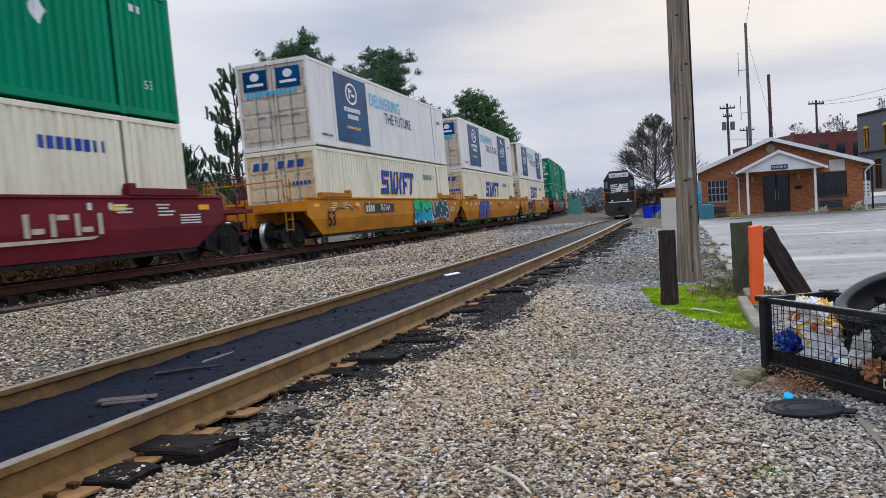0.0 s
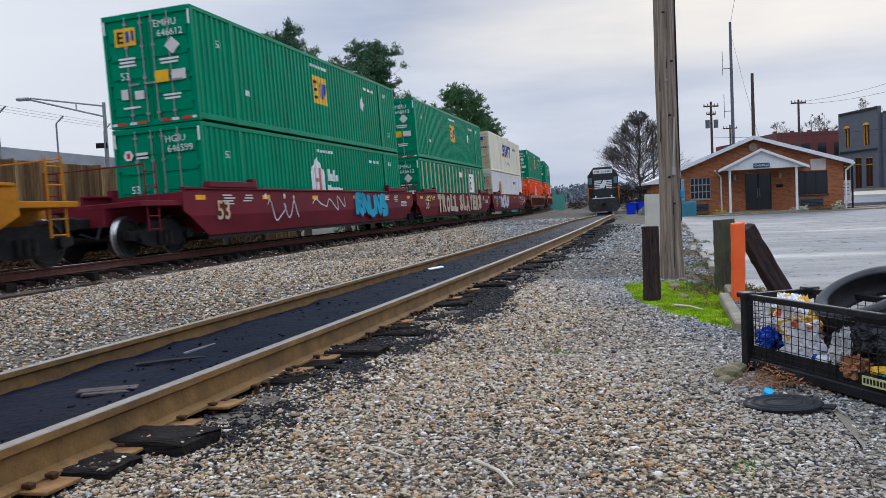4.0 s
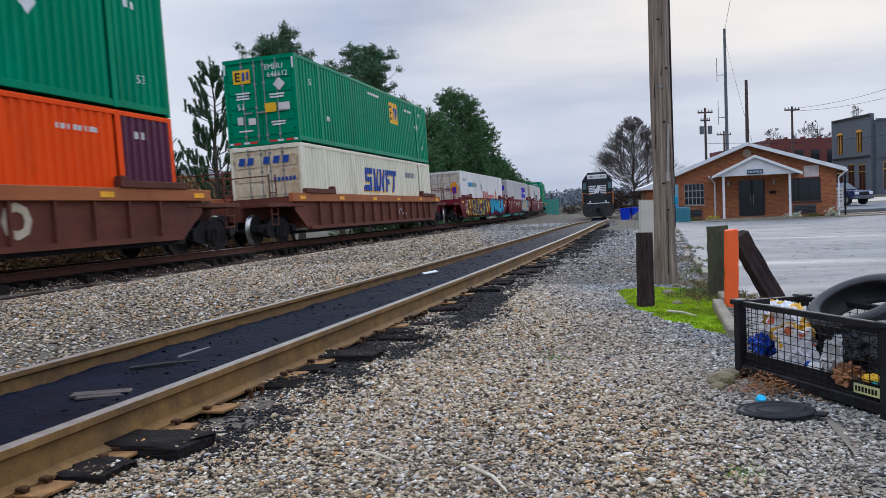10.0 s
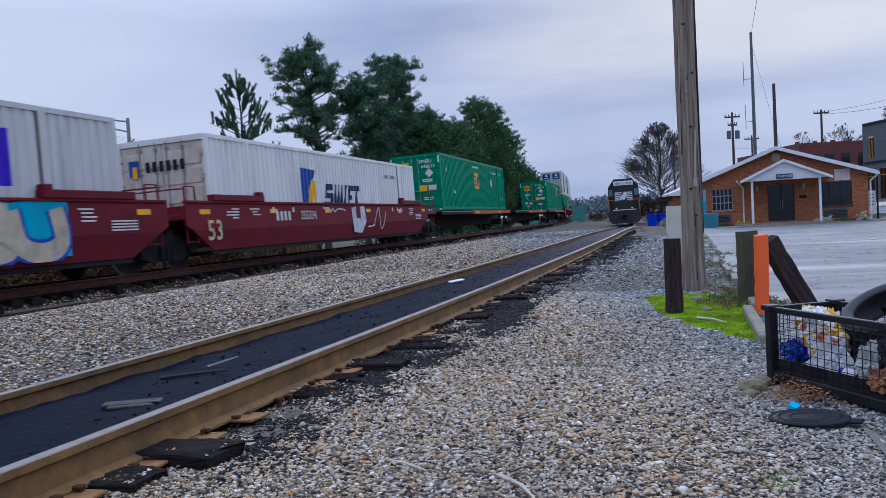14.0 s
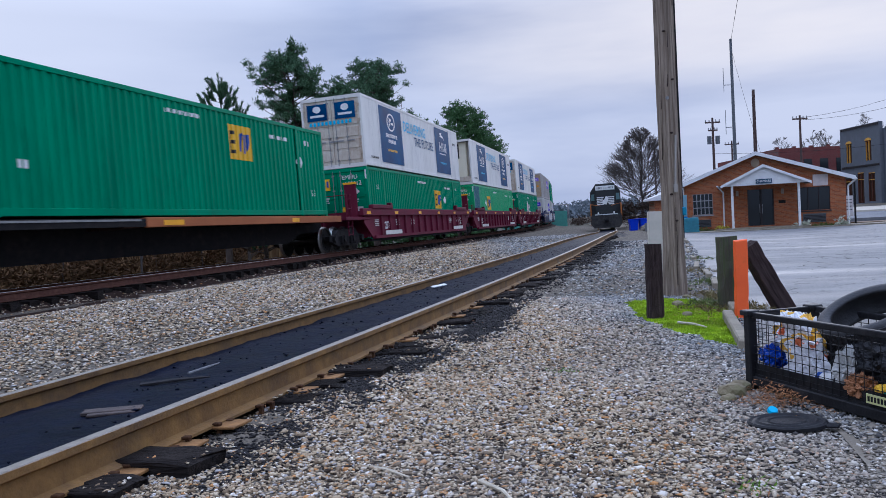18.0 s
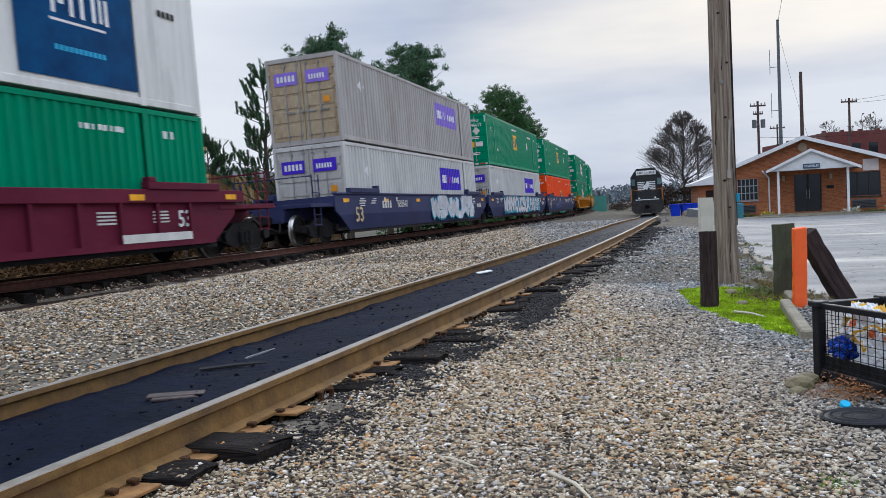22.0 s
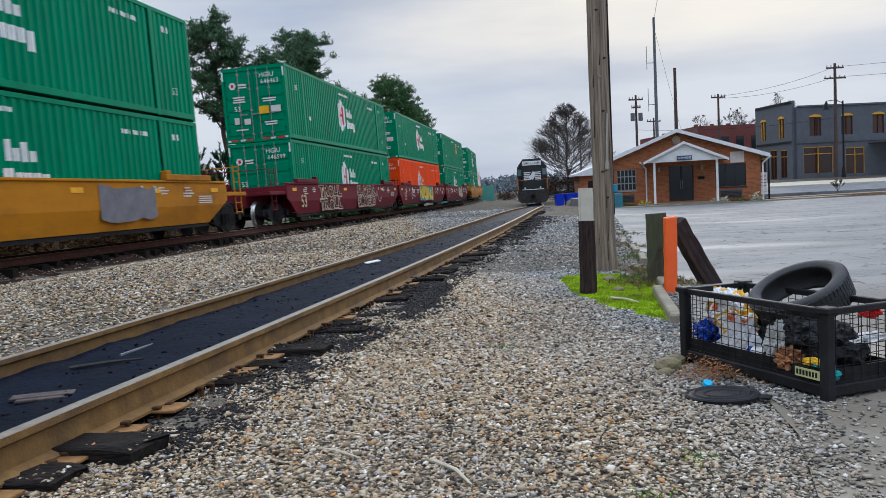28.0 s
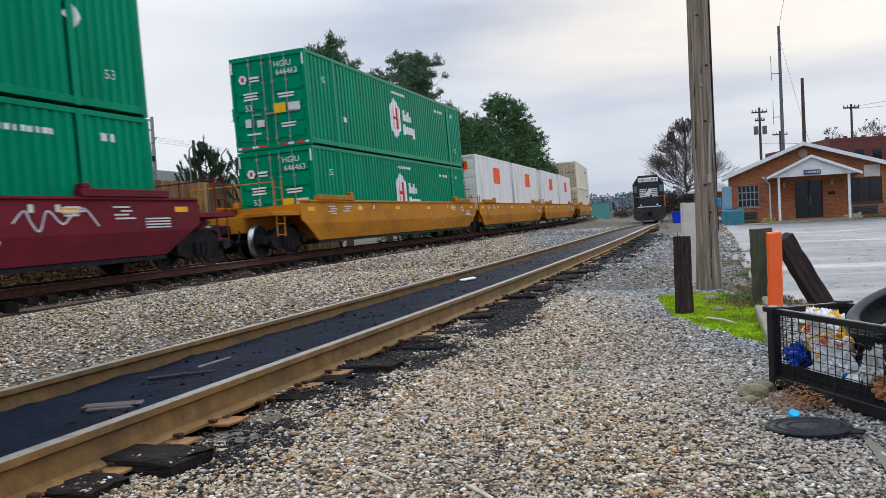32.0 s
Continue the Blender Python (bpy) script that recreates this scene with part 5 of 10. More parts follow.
def well_car(kind, single, last, s, rng):
    ribbed = kind.startswith("ribbed")
    paint = PAINT[{"ribbed_brown": "brown", "ribbed_maroon": "plum", "ribbed_yellow": "yellow"}.get(kind, kind)]
    chord = {"ribbed_brown": PAINT["chord"], "ribbed_maroon": PAINT["plum"], "ribbed_yellow": PAINT["yellow"]}.get(kind, paint)
    words = {"maroon": "maroon smooth-sided railway well car", "yellow": "orange-yellow smooth-sided railway well car", "navy": "dark blue smooth-sided railway well car",
             "ribbed_brown": "brown ribbed railway well car with orange-brown chord", "ribbed_maroon": "plum ribbed railway well car", "ribbed_yellow": "orange-yellow ribbed railway well car"}[kind]
    car = tagged(new("well_car"), words + " on the main track", "freight car", group="cars of the passing train")
    for sx in (-1, 1):
        if ribbed:
            web = part("web", cached(("web", sx, paint.name), lambda: mesh_of("web", web_bm(sx), paint)), None, car)
            part("top_chord", cached(("chord", sx, chord.name), lambda: mesh_of("top_chord", chord_bm(sx), chord)), None, car)
            if sx > 0:
                for i in range(14):
                    part("rib", cached(("rib", sx, paint.name), lambda: mesh_of("rib", rib_bm(sx), paint)), None, web).location.y = -7.15 + 1.1 * i
        else:
            part("side_sill", cached(("sill", sx, paint.name), lambda: mesh_of("side_sill", side_sill_bm(sx, single), paint)), None, car)
        for end in (-1, 1):
            g = part("container_guide", cached(("guide", sx, paint.name), lambda: mesh_of("container_guide", guide_bm(sx), paint)), None, car)
            g.location = (0, end * 7.0, 1.555)
            if end > 0:
                g.rotation_euler.z = 0
                g.scale.y = -1
    bm = bmesh.new()
    box(bm, -1.32, 1.32, -8.2, 8.2, 0.26, 0.35)
    part("floor", cached(("floor", paint.name), lambda: mesh_of("floor", bm, M_DARK)), None, car)
    for end in (-1, 1):
        free = single or (end > 0 and last) or (end < 0 and single is None)
        part("end_platform", cached(("plat", end, free, paint.name), lambda: mesh_of("end_platform", platform_bm(end, free), paint)), None, car)
        part("grab_iron", cached(("rails", end, free, paint.name), lambda: mesh_of("grab_iron", rails_bm(end, free), paint)), None, car)
        if free:
            part("coupler", cached(("coupler", end), lambda: mesh_of("coupler", coupler_bm(end), M_DARK)), None, car)
    if kind == "ribbed_maroon":
        for end in (-1, 1):
            for x0, x1 in ((-0.95, -0.45), (0.45, 0.95)):
                bm = bmesh.new()
                y0, y1 = sorted((end * 8.45, end * 8.58))
                box(bm, x0, x1, y0, y1, 1.2, 2.62, 0.03)
                box(bm, x0 + 0.06, x0 + 0.16, y0 - 0.1, y1 + 0.1, 1.2, 2.2, 0.02)
                post = part("guide_post", bm, PAINT["plum"], car, "tall plum guide post")
                bm = bmesh.new()
                box(bm, x0 - 0.01, x1 + 0.01, y0 - 0.01, y1 + 0.01, 2.56, 2.64)
                part("cap", bm, M_REFLECT, post, "yellow cap")
    truck(car, -9.75, s)
    if single or last:
        truck(car, 9.75, s)
    z = 1.4 if ribbed else 1.3
    x = 1.465 if ribbed else SILL_X
    for y in (-8.6, -5.1, -1.6, 1.9, 5.4, 8.6):
        bm = bmesh.new()
        box(bm, 0, 0.006, -0.22, 0.22, -0.06, 0.06)
        k = part("reflector", cached("reflector", lambda: mesh_of("reflector", bm, M_REFLECT)), None, car)
        k.location = (x, y + rng.uniform(-0.15, 0.15), z + rng.uniform(-0.01, 0.01))
    if not ribbed:
        side_labels(car, SILL_X + 0.003, rng)
    return car


def spine_car(s, loaded):
    """A skeleton car: one deep centre beam with cross arms and a truck at each end."""
    car = tagged(new("spine_car"), "rusty brown skeleton container car with a deep centre beam, " + ("loaded" if loaded else "empty"), "freight car", group="cars of the passing train")
    bm = bmesh.new()
    prism(bm, [(-9.6, 1.2), (-9.6, 0.78), (-7.6, 0.74), (-6.6, 0.45), (6.6, 0.45), (7.6, 0.74), (9.6, 0.78), (9.6, 1.2)], 'x', -0.42, 0.42)
    part("centre_beam", bm, M_DARK, car)
    for y in (-7.6, -2.6, 2.6, 7.6):
        bm = bmesh.new()
        box(bm, -1.35, 1.35, y - 0.28, y + 0.28, 1.06, 1.22, 0.01)
        part("cross_arm", bm, PAINT["spine"], car)
    bm = bmesh.new()
    box(bm, -1.4, 1.4, -2.2, 8.9, 1.16, 1.28, 0.01)
    part("end_deck", bm, PAINT["chord"], car, "orange-brown deck")
    bm = bmesh.new()
    box(bm, -1.36, 1.36, -8.9, -2.3, 1.18, 1.24, 0.01)
    part("deck", bm, M_DARK, car)
    for sx in (-1, 1):
        bm = bmesh.new()
        a, b = sorted((sx * 1.36, sx * 1.42))
        box(bm, a, b, -8.9, 8.9, 1.08, 1.26)
        part("side_rail", bm, M_DARK, car)
    bm = bmesh.new()
    box(bm, 1.36, 1.44, -2.2, 8.9, 1.06, 1.28, 0.01)
    part("deck_edge", bm, PAINT["chord"], car, "orange-brown deck edge")
    for u, a in ((-1.2, 0.8), (5.2, 0.5)):
        car_shapes([rect(u, 1.16, a, 0.12)], M_REFLECT, car, 1.446, "reflector")
    bm = bmesh.new()
    box(bm, 1.4, 1.44, -8.6, -2.4, 1.2, 1.24)
    part("rub_strip", bm, M_STEEL, car, "worn bright edge strip")
    truck(car, -9.75, s)
    truck(car, 9.75 - 0.0, s) if loaded == "last" else None
    return car


# ---- graffiti ----
def spray(name, c):
    return shade(name, tuple(v * 0.8 for v in c), tuple(min(1, v * 1.15) for v in c), 3.0, 0.7, 0, 0.05, dirt=tuple(v * 0.45 + 0.03 for v in c), dirt_scale=2.6, dirt_amount=0.45, spec=0.06)


G_WHITE, G_CREAM, G_BLUE, G_CYAN = spray("spray_white", (0.6, 0.6, 0.62)), spray("spray_cream", (0.5, 0.42, 0.3)), spray("spray_blue", (0.02, 0.07, 0.4)), spray("spray_cyan", (0.03, 0.36, 0.5))
G_GREEN, G_YEL, G_NAVY, G_BLACK, G_RED = spray("spray_green", (0.03, 0.5, 0.22)), spray("spray_yellow", (0.7, 0.48, 0.05)), spray("spray_navy", (0.02, 0.045, 0.1)), spray("spray_black", (0.015, 0.013, 0.014)), spray("spray_red", (0.3, 0.02, 0.02))

G_SAND, G_DULLRED, G_TEAL, G_MAROON = spray("spray_sand", (0.6, 0.47, 0.28)), spray("spray_dull_red", (0.1, 0.018, 0.022)), spray("spray_teal", (0.03, 0.1, 0.11)), spray("spray_maroon", (0.12, 0.02, 0.025))


def blob(u0, u1, w0, w1, n, r):
    """A ragged painted patch."""
    pts = []
    for i in range(n):
        pts.append((u0 + (u1 - u0) * i / (n - 1), w1 + r.uniform(-0.1, 0.05)))
    for i in range(n):
        pts.append((u1 - (u1 - u0) * i / (n - 1), w0 + r.uniform(-0.02, 0.1)))
    return pts


def ribbon(pts, width, taper=0.0):
    """A smooth painted band through a few points: its two edges, point by point."""
    ext = [pts[0]] + list(pts) + [pts[-1]]
    line = []
    for i in range(1, len(ext) - 2):
        p0, p1, p2, p3 = (Vector(q) for q in ext[i - 1:i + 3])
        for k in range(5):
            t = k / 5
            line.append(0.5 * (2 * p1 + (p2 - p0) * t + (2 * p0 - 5 * p1 + 4 * p2 - p3) * t * t + (3 * p1 - p0 - 3 * p2 + p3) * t ** 3))
    line.append(Vector(pts[-1]))
    out = []
    for i, p in enumerate(line):
        d = (line[min(i + 1, len(line) - 1)] - line[max(i - 1, 0)])
        d = d.normalized() if d.length > 1e-6 else Vector((1, 0))
        w = width / 2 * (1 - taper * abs(2 * i / (len(line) - 1) - 1))
        out.append(((p.x - d.y * w, p.y + d.x * w), (p.x + d.y * w, p.y - d.x * w)))
    return out


def band(car, pts, width, paint, x, lo=0.42, hi=1.5, taper=0.0, label=""):
    bm = bmesh.new()
    rows = [[bm.verts.new((0, u, min(max(w, lo), hi))) for u, w in pair] for pair in ribbon(pts, width, taper)]
    for a, b in zip(rows, rows[1:]):
        bm.faces.new((a[0], a[1], b[1], b[0]))
    return lay_on_side(bm, paint, "graffiti", car, 0, label, True, x)


# one-stroke figures in a unit square, like letters that spell nothing
FIGURES = [[(0.9, 0.9), (0.2, 0.95), (0.1, 0.6), (0.8, 0.45), (0.85, 0.1), (0.1, 0.05)], [(0.05, 0.0), (0.12, 0.95), (0.8, 0.1), (0.92, 1.0)], [(0.0, 0.95), (0.2, 0.05), (0.5, 0.7), (0.78, 0.05), (1.0, 0.98)],
           [(0.95, 0.8), (0.5, 1.0), (0.05, 0.5), (0.5, 0.0), (0.95, 0.25)], [(0.05, 0.95), (0.1, 0.2), (0.5, 0.0), (0.9, 0.25), (0.92, 1.0)], [(0.05, 0.0), (0.4, 0.95), (0.6, 0.95), (0.95, 0.0)], [(0.1, 0.0), (0.12, 0.98), (0.8, 0.85), (0.3, 0.5), (0.95, 0.0)]]


def wild(car, u0, u1, fill, edge, n, r, w0=0.5, w1=1.45, shadow=None):
    """Interlocking spray-painted figures that spell nothing, each a fat curved stroke with an outline."""
    if shadow:
        car_shapes([blob(u0 - 0.15, u1 + 0.15, w0 - 0.02, w1 + 0.02, 14, r)], shadow, car, SILL_X + 0.004, "graffiti")
    step = (u1 - u0) / n
    before = None
    for i in range(n):
        pick = r.choice([q for q in FIGURES if q is not before])
        before, lean, drop = pick, r.uniform(-0.15, 0.15), r.uniform(0, 0.07)
        pts = [(u0 + step * (i - 0.02 + 1.04 * p) + lean * (q - 0.5), w0 + 0.12 + drop + (w1 - w0 - 0.24) * q) for p, q in pick]
        fat = min(0.36, 0.42 * step) if step > 0.5 else 0.5 * step
        band(car, pts, fat + 0.13, edge, SILL_X + 0.007 + 0.0006 * (i % 4))
        band(car, pts, fat, fill, SILL_X + 0.011 + 0.0006 * (i % 4))


def letters(car, word, u0, u1, w0, w1, fill, edge=None, x=SILL_X + 0.008, bold=0.07, label=""):
    """Fat hand-painted letters, each stretched to its place, with an optional outline."""
    step = (u1 - u0) / len(word)
    for i, ch in enumerate(word):
        for paint, fat, lift in ((edge, bold + 0.06, 0.0), (fill, bold, 0.004)):
            if not paint:
                continue
            bm = bmesh.new()
            bm.from_mesh(text_mesh(ch, 0.7, paint, 0.0, 0.0, fat))
            lo, hi = [min(v.co[k] for v in bm.verts) for k in (0, 2)], [max(v.co[k] for v in bm.verts) for k in (0, 2)]
            g = 0.07 if paint is edge else 0.0
            a, b, c, d = u0 + step * (i + 0.05) - g, u0 + step * (i + 0.95) + g, w0 - g, w1 + g
            tip = 0.04 * math.sin(i * 2.4)
            for v in bm.verts:
                p, q = (v.co.x - lo[0]) / (hi[0] - lo[0]), (v.co.z - lo[1]) / (hi[1] - lo[1])
                v.co = Vector((0, a + (b - a) * p, min(max(c + (d - c) * q + tip, 0.4), 1.5)))
            lay_on_side(bm, paint, "graffiti", car, 0, label, True, x + lift + 0.0006 * (i % 2))


def scrawl(car, u0, u1, w0, w1, paint, r, n=9, width=0.05, x=SILL_X + 0.005):
    """A thin looping spray line."""
    pts = [(u0 + (u1 - u0) * i / n + r.uniform(-0.2, 0.2), r.uniform(w0, w1)) for i in range(n + 1)]
    band(car, pts, width, paint, x)


def graffiti(code, car):
    r = random.Random(code)
    X = SILL_X + 0.003
    number = {"A": ("767544", -2.3), "C": ("767544", 4.0), "L": ("255334", -3.0), "R": ("888540", -3.4), "T": ("888540", 4.1), "X": ("55449", -3.2), "Y": ("55449", -3.1), "K": ("255334", -1.8), "B": None}.get(code)
    if number:
        if code in "AC":
            car_shapes([rect(number[1] - 0.55, 1.16, 3.2, 0.36)], M_BLACK, car, X, "number_board", "black number board")
        car_text(number[0], 0.27, M_OFFWHITE if code not in "XY" else M_LETTER, car, number[1], 1.16, X + 0.004)
        tagged(car_shapes([rect(number[1] - 2.0 + i * 0.24, 1.16, 0.15, 0.26) for i in range(4)], M_OFFWHITE, car, X + 0.004, "lettering_bar"), kind="stuff")
    if code in ("A", "C", "D", "E", "F", "J", "K", "L", "R", "T", "W", "X", "Y"):
        car_text("53", 0.5, G_SAND if code not in ("A", "C") else G_BLACK, car, -7.55 if code not in ("L",) else -8.2, 0.82 if code not in "DE" else 0.95, X, bold=0.01)
    if code == "A":
        wild(car, 1.5, 4.1, G_GREEN, G_NAVY, 4, r, 0.95, 1.48, shadow=G_YEL)
        wild(car, 1.5, 4.1, G_CYAN, G_NAVY, 4, r, 0.44, 1.0, shadow=G_WHITE)
        wild(car, 4.2, 7.0, G_TEAL, G_WHITE, 5, r)
        scrawl(car, -7.4, -5.0, 1.05, 1.35, PAINT["brown"], r)
    elif code == "B":
        for u, k in ((-5.3, 0.95), (-4.35, 0.9), (-3.45, 1.25)):
            car_shapes([[(u + p * k, q) for p, q in ((0.0, 0.46), (0.72, 0.46), (0.62, 0.84), (1.0, 1.02), (0.72, 1.46), (0.2, 1.42), (0.26, 1.18), (0.02, 1.12), (0.14, 0.8))]], G_BLUE, car, X + 0.002, "graffiti", "blue spray-painted figure")
        for u, q in ((0.8, ((-0.3, 0.16), (0.3, 0.16), (0.3, 0.06), (0.06, 0.06), (0.06, -0.2), (-0.06, -0.2), (-0.06, 0.06), (-0.3, 0.06))), (1.45, ((-0.3, 0.16), (0.3, 0.16), (0.3, 0.06), (0.06, 0.06), (0.06, -0.2), (-0.06, -0.2), (-0.06, 0.06), (-0.3, 0.06))), (2.15, ((-0.28, 0.16), (-0.14, 0.16), (0.28, -0.2), (0.14, -0.2)))):
            car_shapes([[(u + a, 1.1 + b) for a, b in q]], G_RED, car, X, "mark", "faded red mark")
    elif code == "C":
        wild(car, -5.4, -1.1, G_MAROON, G_BLACK, 6, r, shadow=G_WHITE)
    elif code == "D":
        scrawl(car, -2, 1, 0.6, 1.35, G_WHITE, r)
        wild(car, 2.0, 5.5, G_CYAN, G_NAVY, 5, r)
        scrawl(car, -5, -3, 0.6, 1.35, G_WHITE, r)
    elif code == "E":
        letters(car, "TROLL", -5.5, -0.9, 0.5, 1.46, G_CREAM, None, label="cream graffiti letter")
        letters(car, "SLAYERS", -0.5, 6.0, 0.5, 1.46, G_CREAM, None, label="cream graffiti letter")
        scrawl(car, -7.7, -6.4, 1.05, 1.4, G_YEL, r, 7, 0.07)
    elif code == "F":
        wild(car, -5.9, -1.8, G_WHITE, G_BLACK, 6, r, 0.45, 1.48)
        car_shapes([blob(-8.1, -7.0, 1.1, 1.42, 5, r)], G_CYAN, car, X + 0.003, "graffiti")
        scrawl(car, 4.5, 7.5, 0.7, 1.4, G_WHITE, r, 12)
    elif code == "H":
        for i, ch in enumerate("HABANERO"):
            k = car_text(ch, 0.62, G_CREAM, car, -4.75 + i * 1.1, 0.88, 1.375, bold=0.04, label="cream graffiti letter")
    elif code == "I":
        scrawl(car, 2, 3.2, 0.65, 1.1, G_WHITE, r, 6, 0.04, 1.375)
    elif code == "J":
        rust = spray("spray_ochre", (0.3, 0.14, 0.02))
        for i in range(34):
            u = r.choice((r.gauss(-6.6, 0.5), r.gauss(-0.2, 0.5), r.uniform(-6.5, 1.0)))
            car_shapes([[(u + r.uniform(0.1, 0.34) * math.cos(t * 0.785), min(1.49, max(0.42, 0.98 + 0.4 * math.sin(i * 1.7) + r.uniform(0.08, 0.26) * math.sin(t * 0.785)))) for t in range(8)]], rust if i % 3 else G_YEL, car, X + 0.001 + 0.0001 * i, "graffiti")
        letters(car, "CALAS", -5.7, -0.4, 0.47, 1.46, G_NAVY, G_YEL, label="dark blue graffiti letter edged in yellow")
        wild(car, 1.3, 7.2, G_CYAN, G_BLUE, 6, r, 0.47, 1.48)
    elif code == "K":
        scrawl(car, -4.2, 0.3, 0.55, 1.4, G_CREAM, r, 14, 0.05)
        wild(car, 0.5, 6.2, G_CREAM, G_BLUE, 5, r, 0.45, 1.48, G_CYAN)
    elif code == "L":
        car_shapes([[(0.5, 0.55), (1.2, 0.5), (1.7, 0.9), (1.6, 1.45), (1.2, 1.45), (1.2, 1.0), (0.8, 1.05), (0.8, 1.45), (0.4, 1.4)]], G_WHITE, car, X + 0.003, "graffiti", "pale spray-painted figure")
        scrawl(car, 2.0, 4.0, 0.55, 1.45, G_WHITE, r, 6, 0.05)
        scrawl(car, -2.0, -0.2, 1.25, 1.42, G_WHITE, r, 8, 0.04)
    elif code == "R":
        wild(car, 0.2, 6.7, G_WHITE, G_CYAN, 7, r, 0.46, 1.5)
    elif code == "S":
        wild(car, -5.5, -1.6, G_WHITE, G_BLACK, 6, r, 0.46, 1.5, G_CYAN)
        wild(car, -1.4, 2.4, G_WHITE, G_BLACK, 5, r, 0.46, 1.5, G_CYAN)
        car_shapes([blob(2.5, 6.5, 0.46, 1.5, 14, r)], G_CYAN, car, X + 0.001, "graffiti")
        letters(car, "FAROUT", 2.7, 6.3, 0.5, 1.44, G_WHITE, G_BLACK, bold=0.05, label="white graffiti letter edged in black")
    elif code == "T":
        scrawl(car, -4.6, -0.5, 0.55, 1.35, spray("spray_pale_blue", (0.2, 0.3, 0.55)), r, 16, 0.05)
    elif code == "U":
        pass
    elif code == "V":
        car_shapes([blob(2.8, 5.2, 0.55, 1.4, 8, r)], spray("spray_grey", (0.2, 0.19, 0.2)), car, X + 0.003, "graffiti", "grey painted-over patch")
    elif code == "W":
        for w0, w1 in ((1.02, 1.46), (0.46, 0.86)):
            letters(car, "TROLL", -5.6, -2.4, w0, w1, G_DULLRED, G_CREAM, bold=0.02, label="hollow cream graffiti letter")
            letters(car, "SLAYERS", 0.3, 3.7, w0, w1, G_DULLRED, G_CREAM, bold=0.02, label="hollow cream graffiti letter")
        scrawl(car, 3.6, 5.2, 0.6, 1.3, G_WHITE, r, 10, 0.03)
    elif code == "X":
        wild(car, -2.4, 3.0, G_YEL, G_NAVY, 5, r, 0.45, 1.5, G_CYAN)
        scrawl(car, -5.7, -4.4, 0.6, 1.3, G_WHITE, r, 10, 0.045)
        scrawl(car, 4.0, 5.6, 0.9, 1.35, G_CREAM, r, 8, 0.04)
    elif code == "Y":
        wild(car, 0.6, 3.8, G_CREAM, G_WHITE, 5, r, 0.5, 1.4)
        scrawl(car, -2.2, -0.6, 0.9, 1.4, G_WHITE, r, 8, 0.04)
        scrawl(car, 4.2, 6.0, 0.9, 1.4, G_WHITE, r, 8, 0.035)
        scrawl(car, -6.6, -5.4, 0.9, 1.4, G_WHITE, r, 8, 0.035)
    elif code == "Z":
        car_shapes([rect(3.0 + i * 0.62, 1.0, 0.13, 0.42) for i in range(4)] + [rect(3.25 + i * 0.62, 1.0 + (0.14 if i % 2 else -0.1), 0.3, 0.1) for i in range(3)], G_CREAM, car, X + 0.002, "mark", "cream slanted mark")
        car_shapes([[(1.6, 0.66), (4.6, 0.7), (4.8, 0.76), (1.6, 0.74)]], G_CREAM, car, X + 0.001, "mark")
    elif code == "Z2":
        scrawl(car, 2.0, 4.4, 0.55, 1.2, G_CREAM, r, 10, 0.03)
    elif code in ("O", "P", "Q"):
        car_text("53", 0.36, M_LETTER, car, 7.0, 0.92, 1.375, bold=0.008)
        car_text("25T", 0.3, M_LETTER, car, -6.3, 0.86, 1.375, bold=0.008)
        for u in (-5.7, 6.0):
            car_shapes([rect(u, 0.57, 2.2, 0.17)], M_OFFWHITE, car, 1.455, "stripe", "white stripe")
        q = [rect(u, 1.1 - i * 0.07, 0.5, 0.035) for u in (-7.6, -4.9, -2.6, 4.6, 6.2) for i in range(4)]
        tagged(car_shapes(q, M_OFFWHITE, car, 1.372, "stencil"), kind="stuff")


# ---- the train: distance along the line at the start, car, lower and upper load ----
ZB = MAIN_Z + 0.355


def speed_distance(t):
    """Metres that the train has rolled after t seconds."""
    return 17.09 * t + 0.5 * 0.0094 * t * t


def set_on_line(s, z):
    xa, ya, _ = on_curve(MAIN, s - 6.1)
    xb, yb, _ = on_curve(MAIN, s + 6.1)
    return pose((xa + xb) / 2, (ya + yb) / 2, MAIN_Z, 0, -math.degrees(MAIN_CANT), math.degrees(math.atan2(-(xb - xa), yb - ya))) @ Matrix.Translation((0, 0, z - MAIN_Z))


MOVERS = []


def rolling(ob, s, z):
    ob.matrix_basis = set_on_line(s, z)
    MOVERS.append((ob, s, z))
    return ob


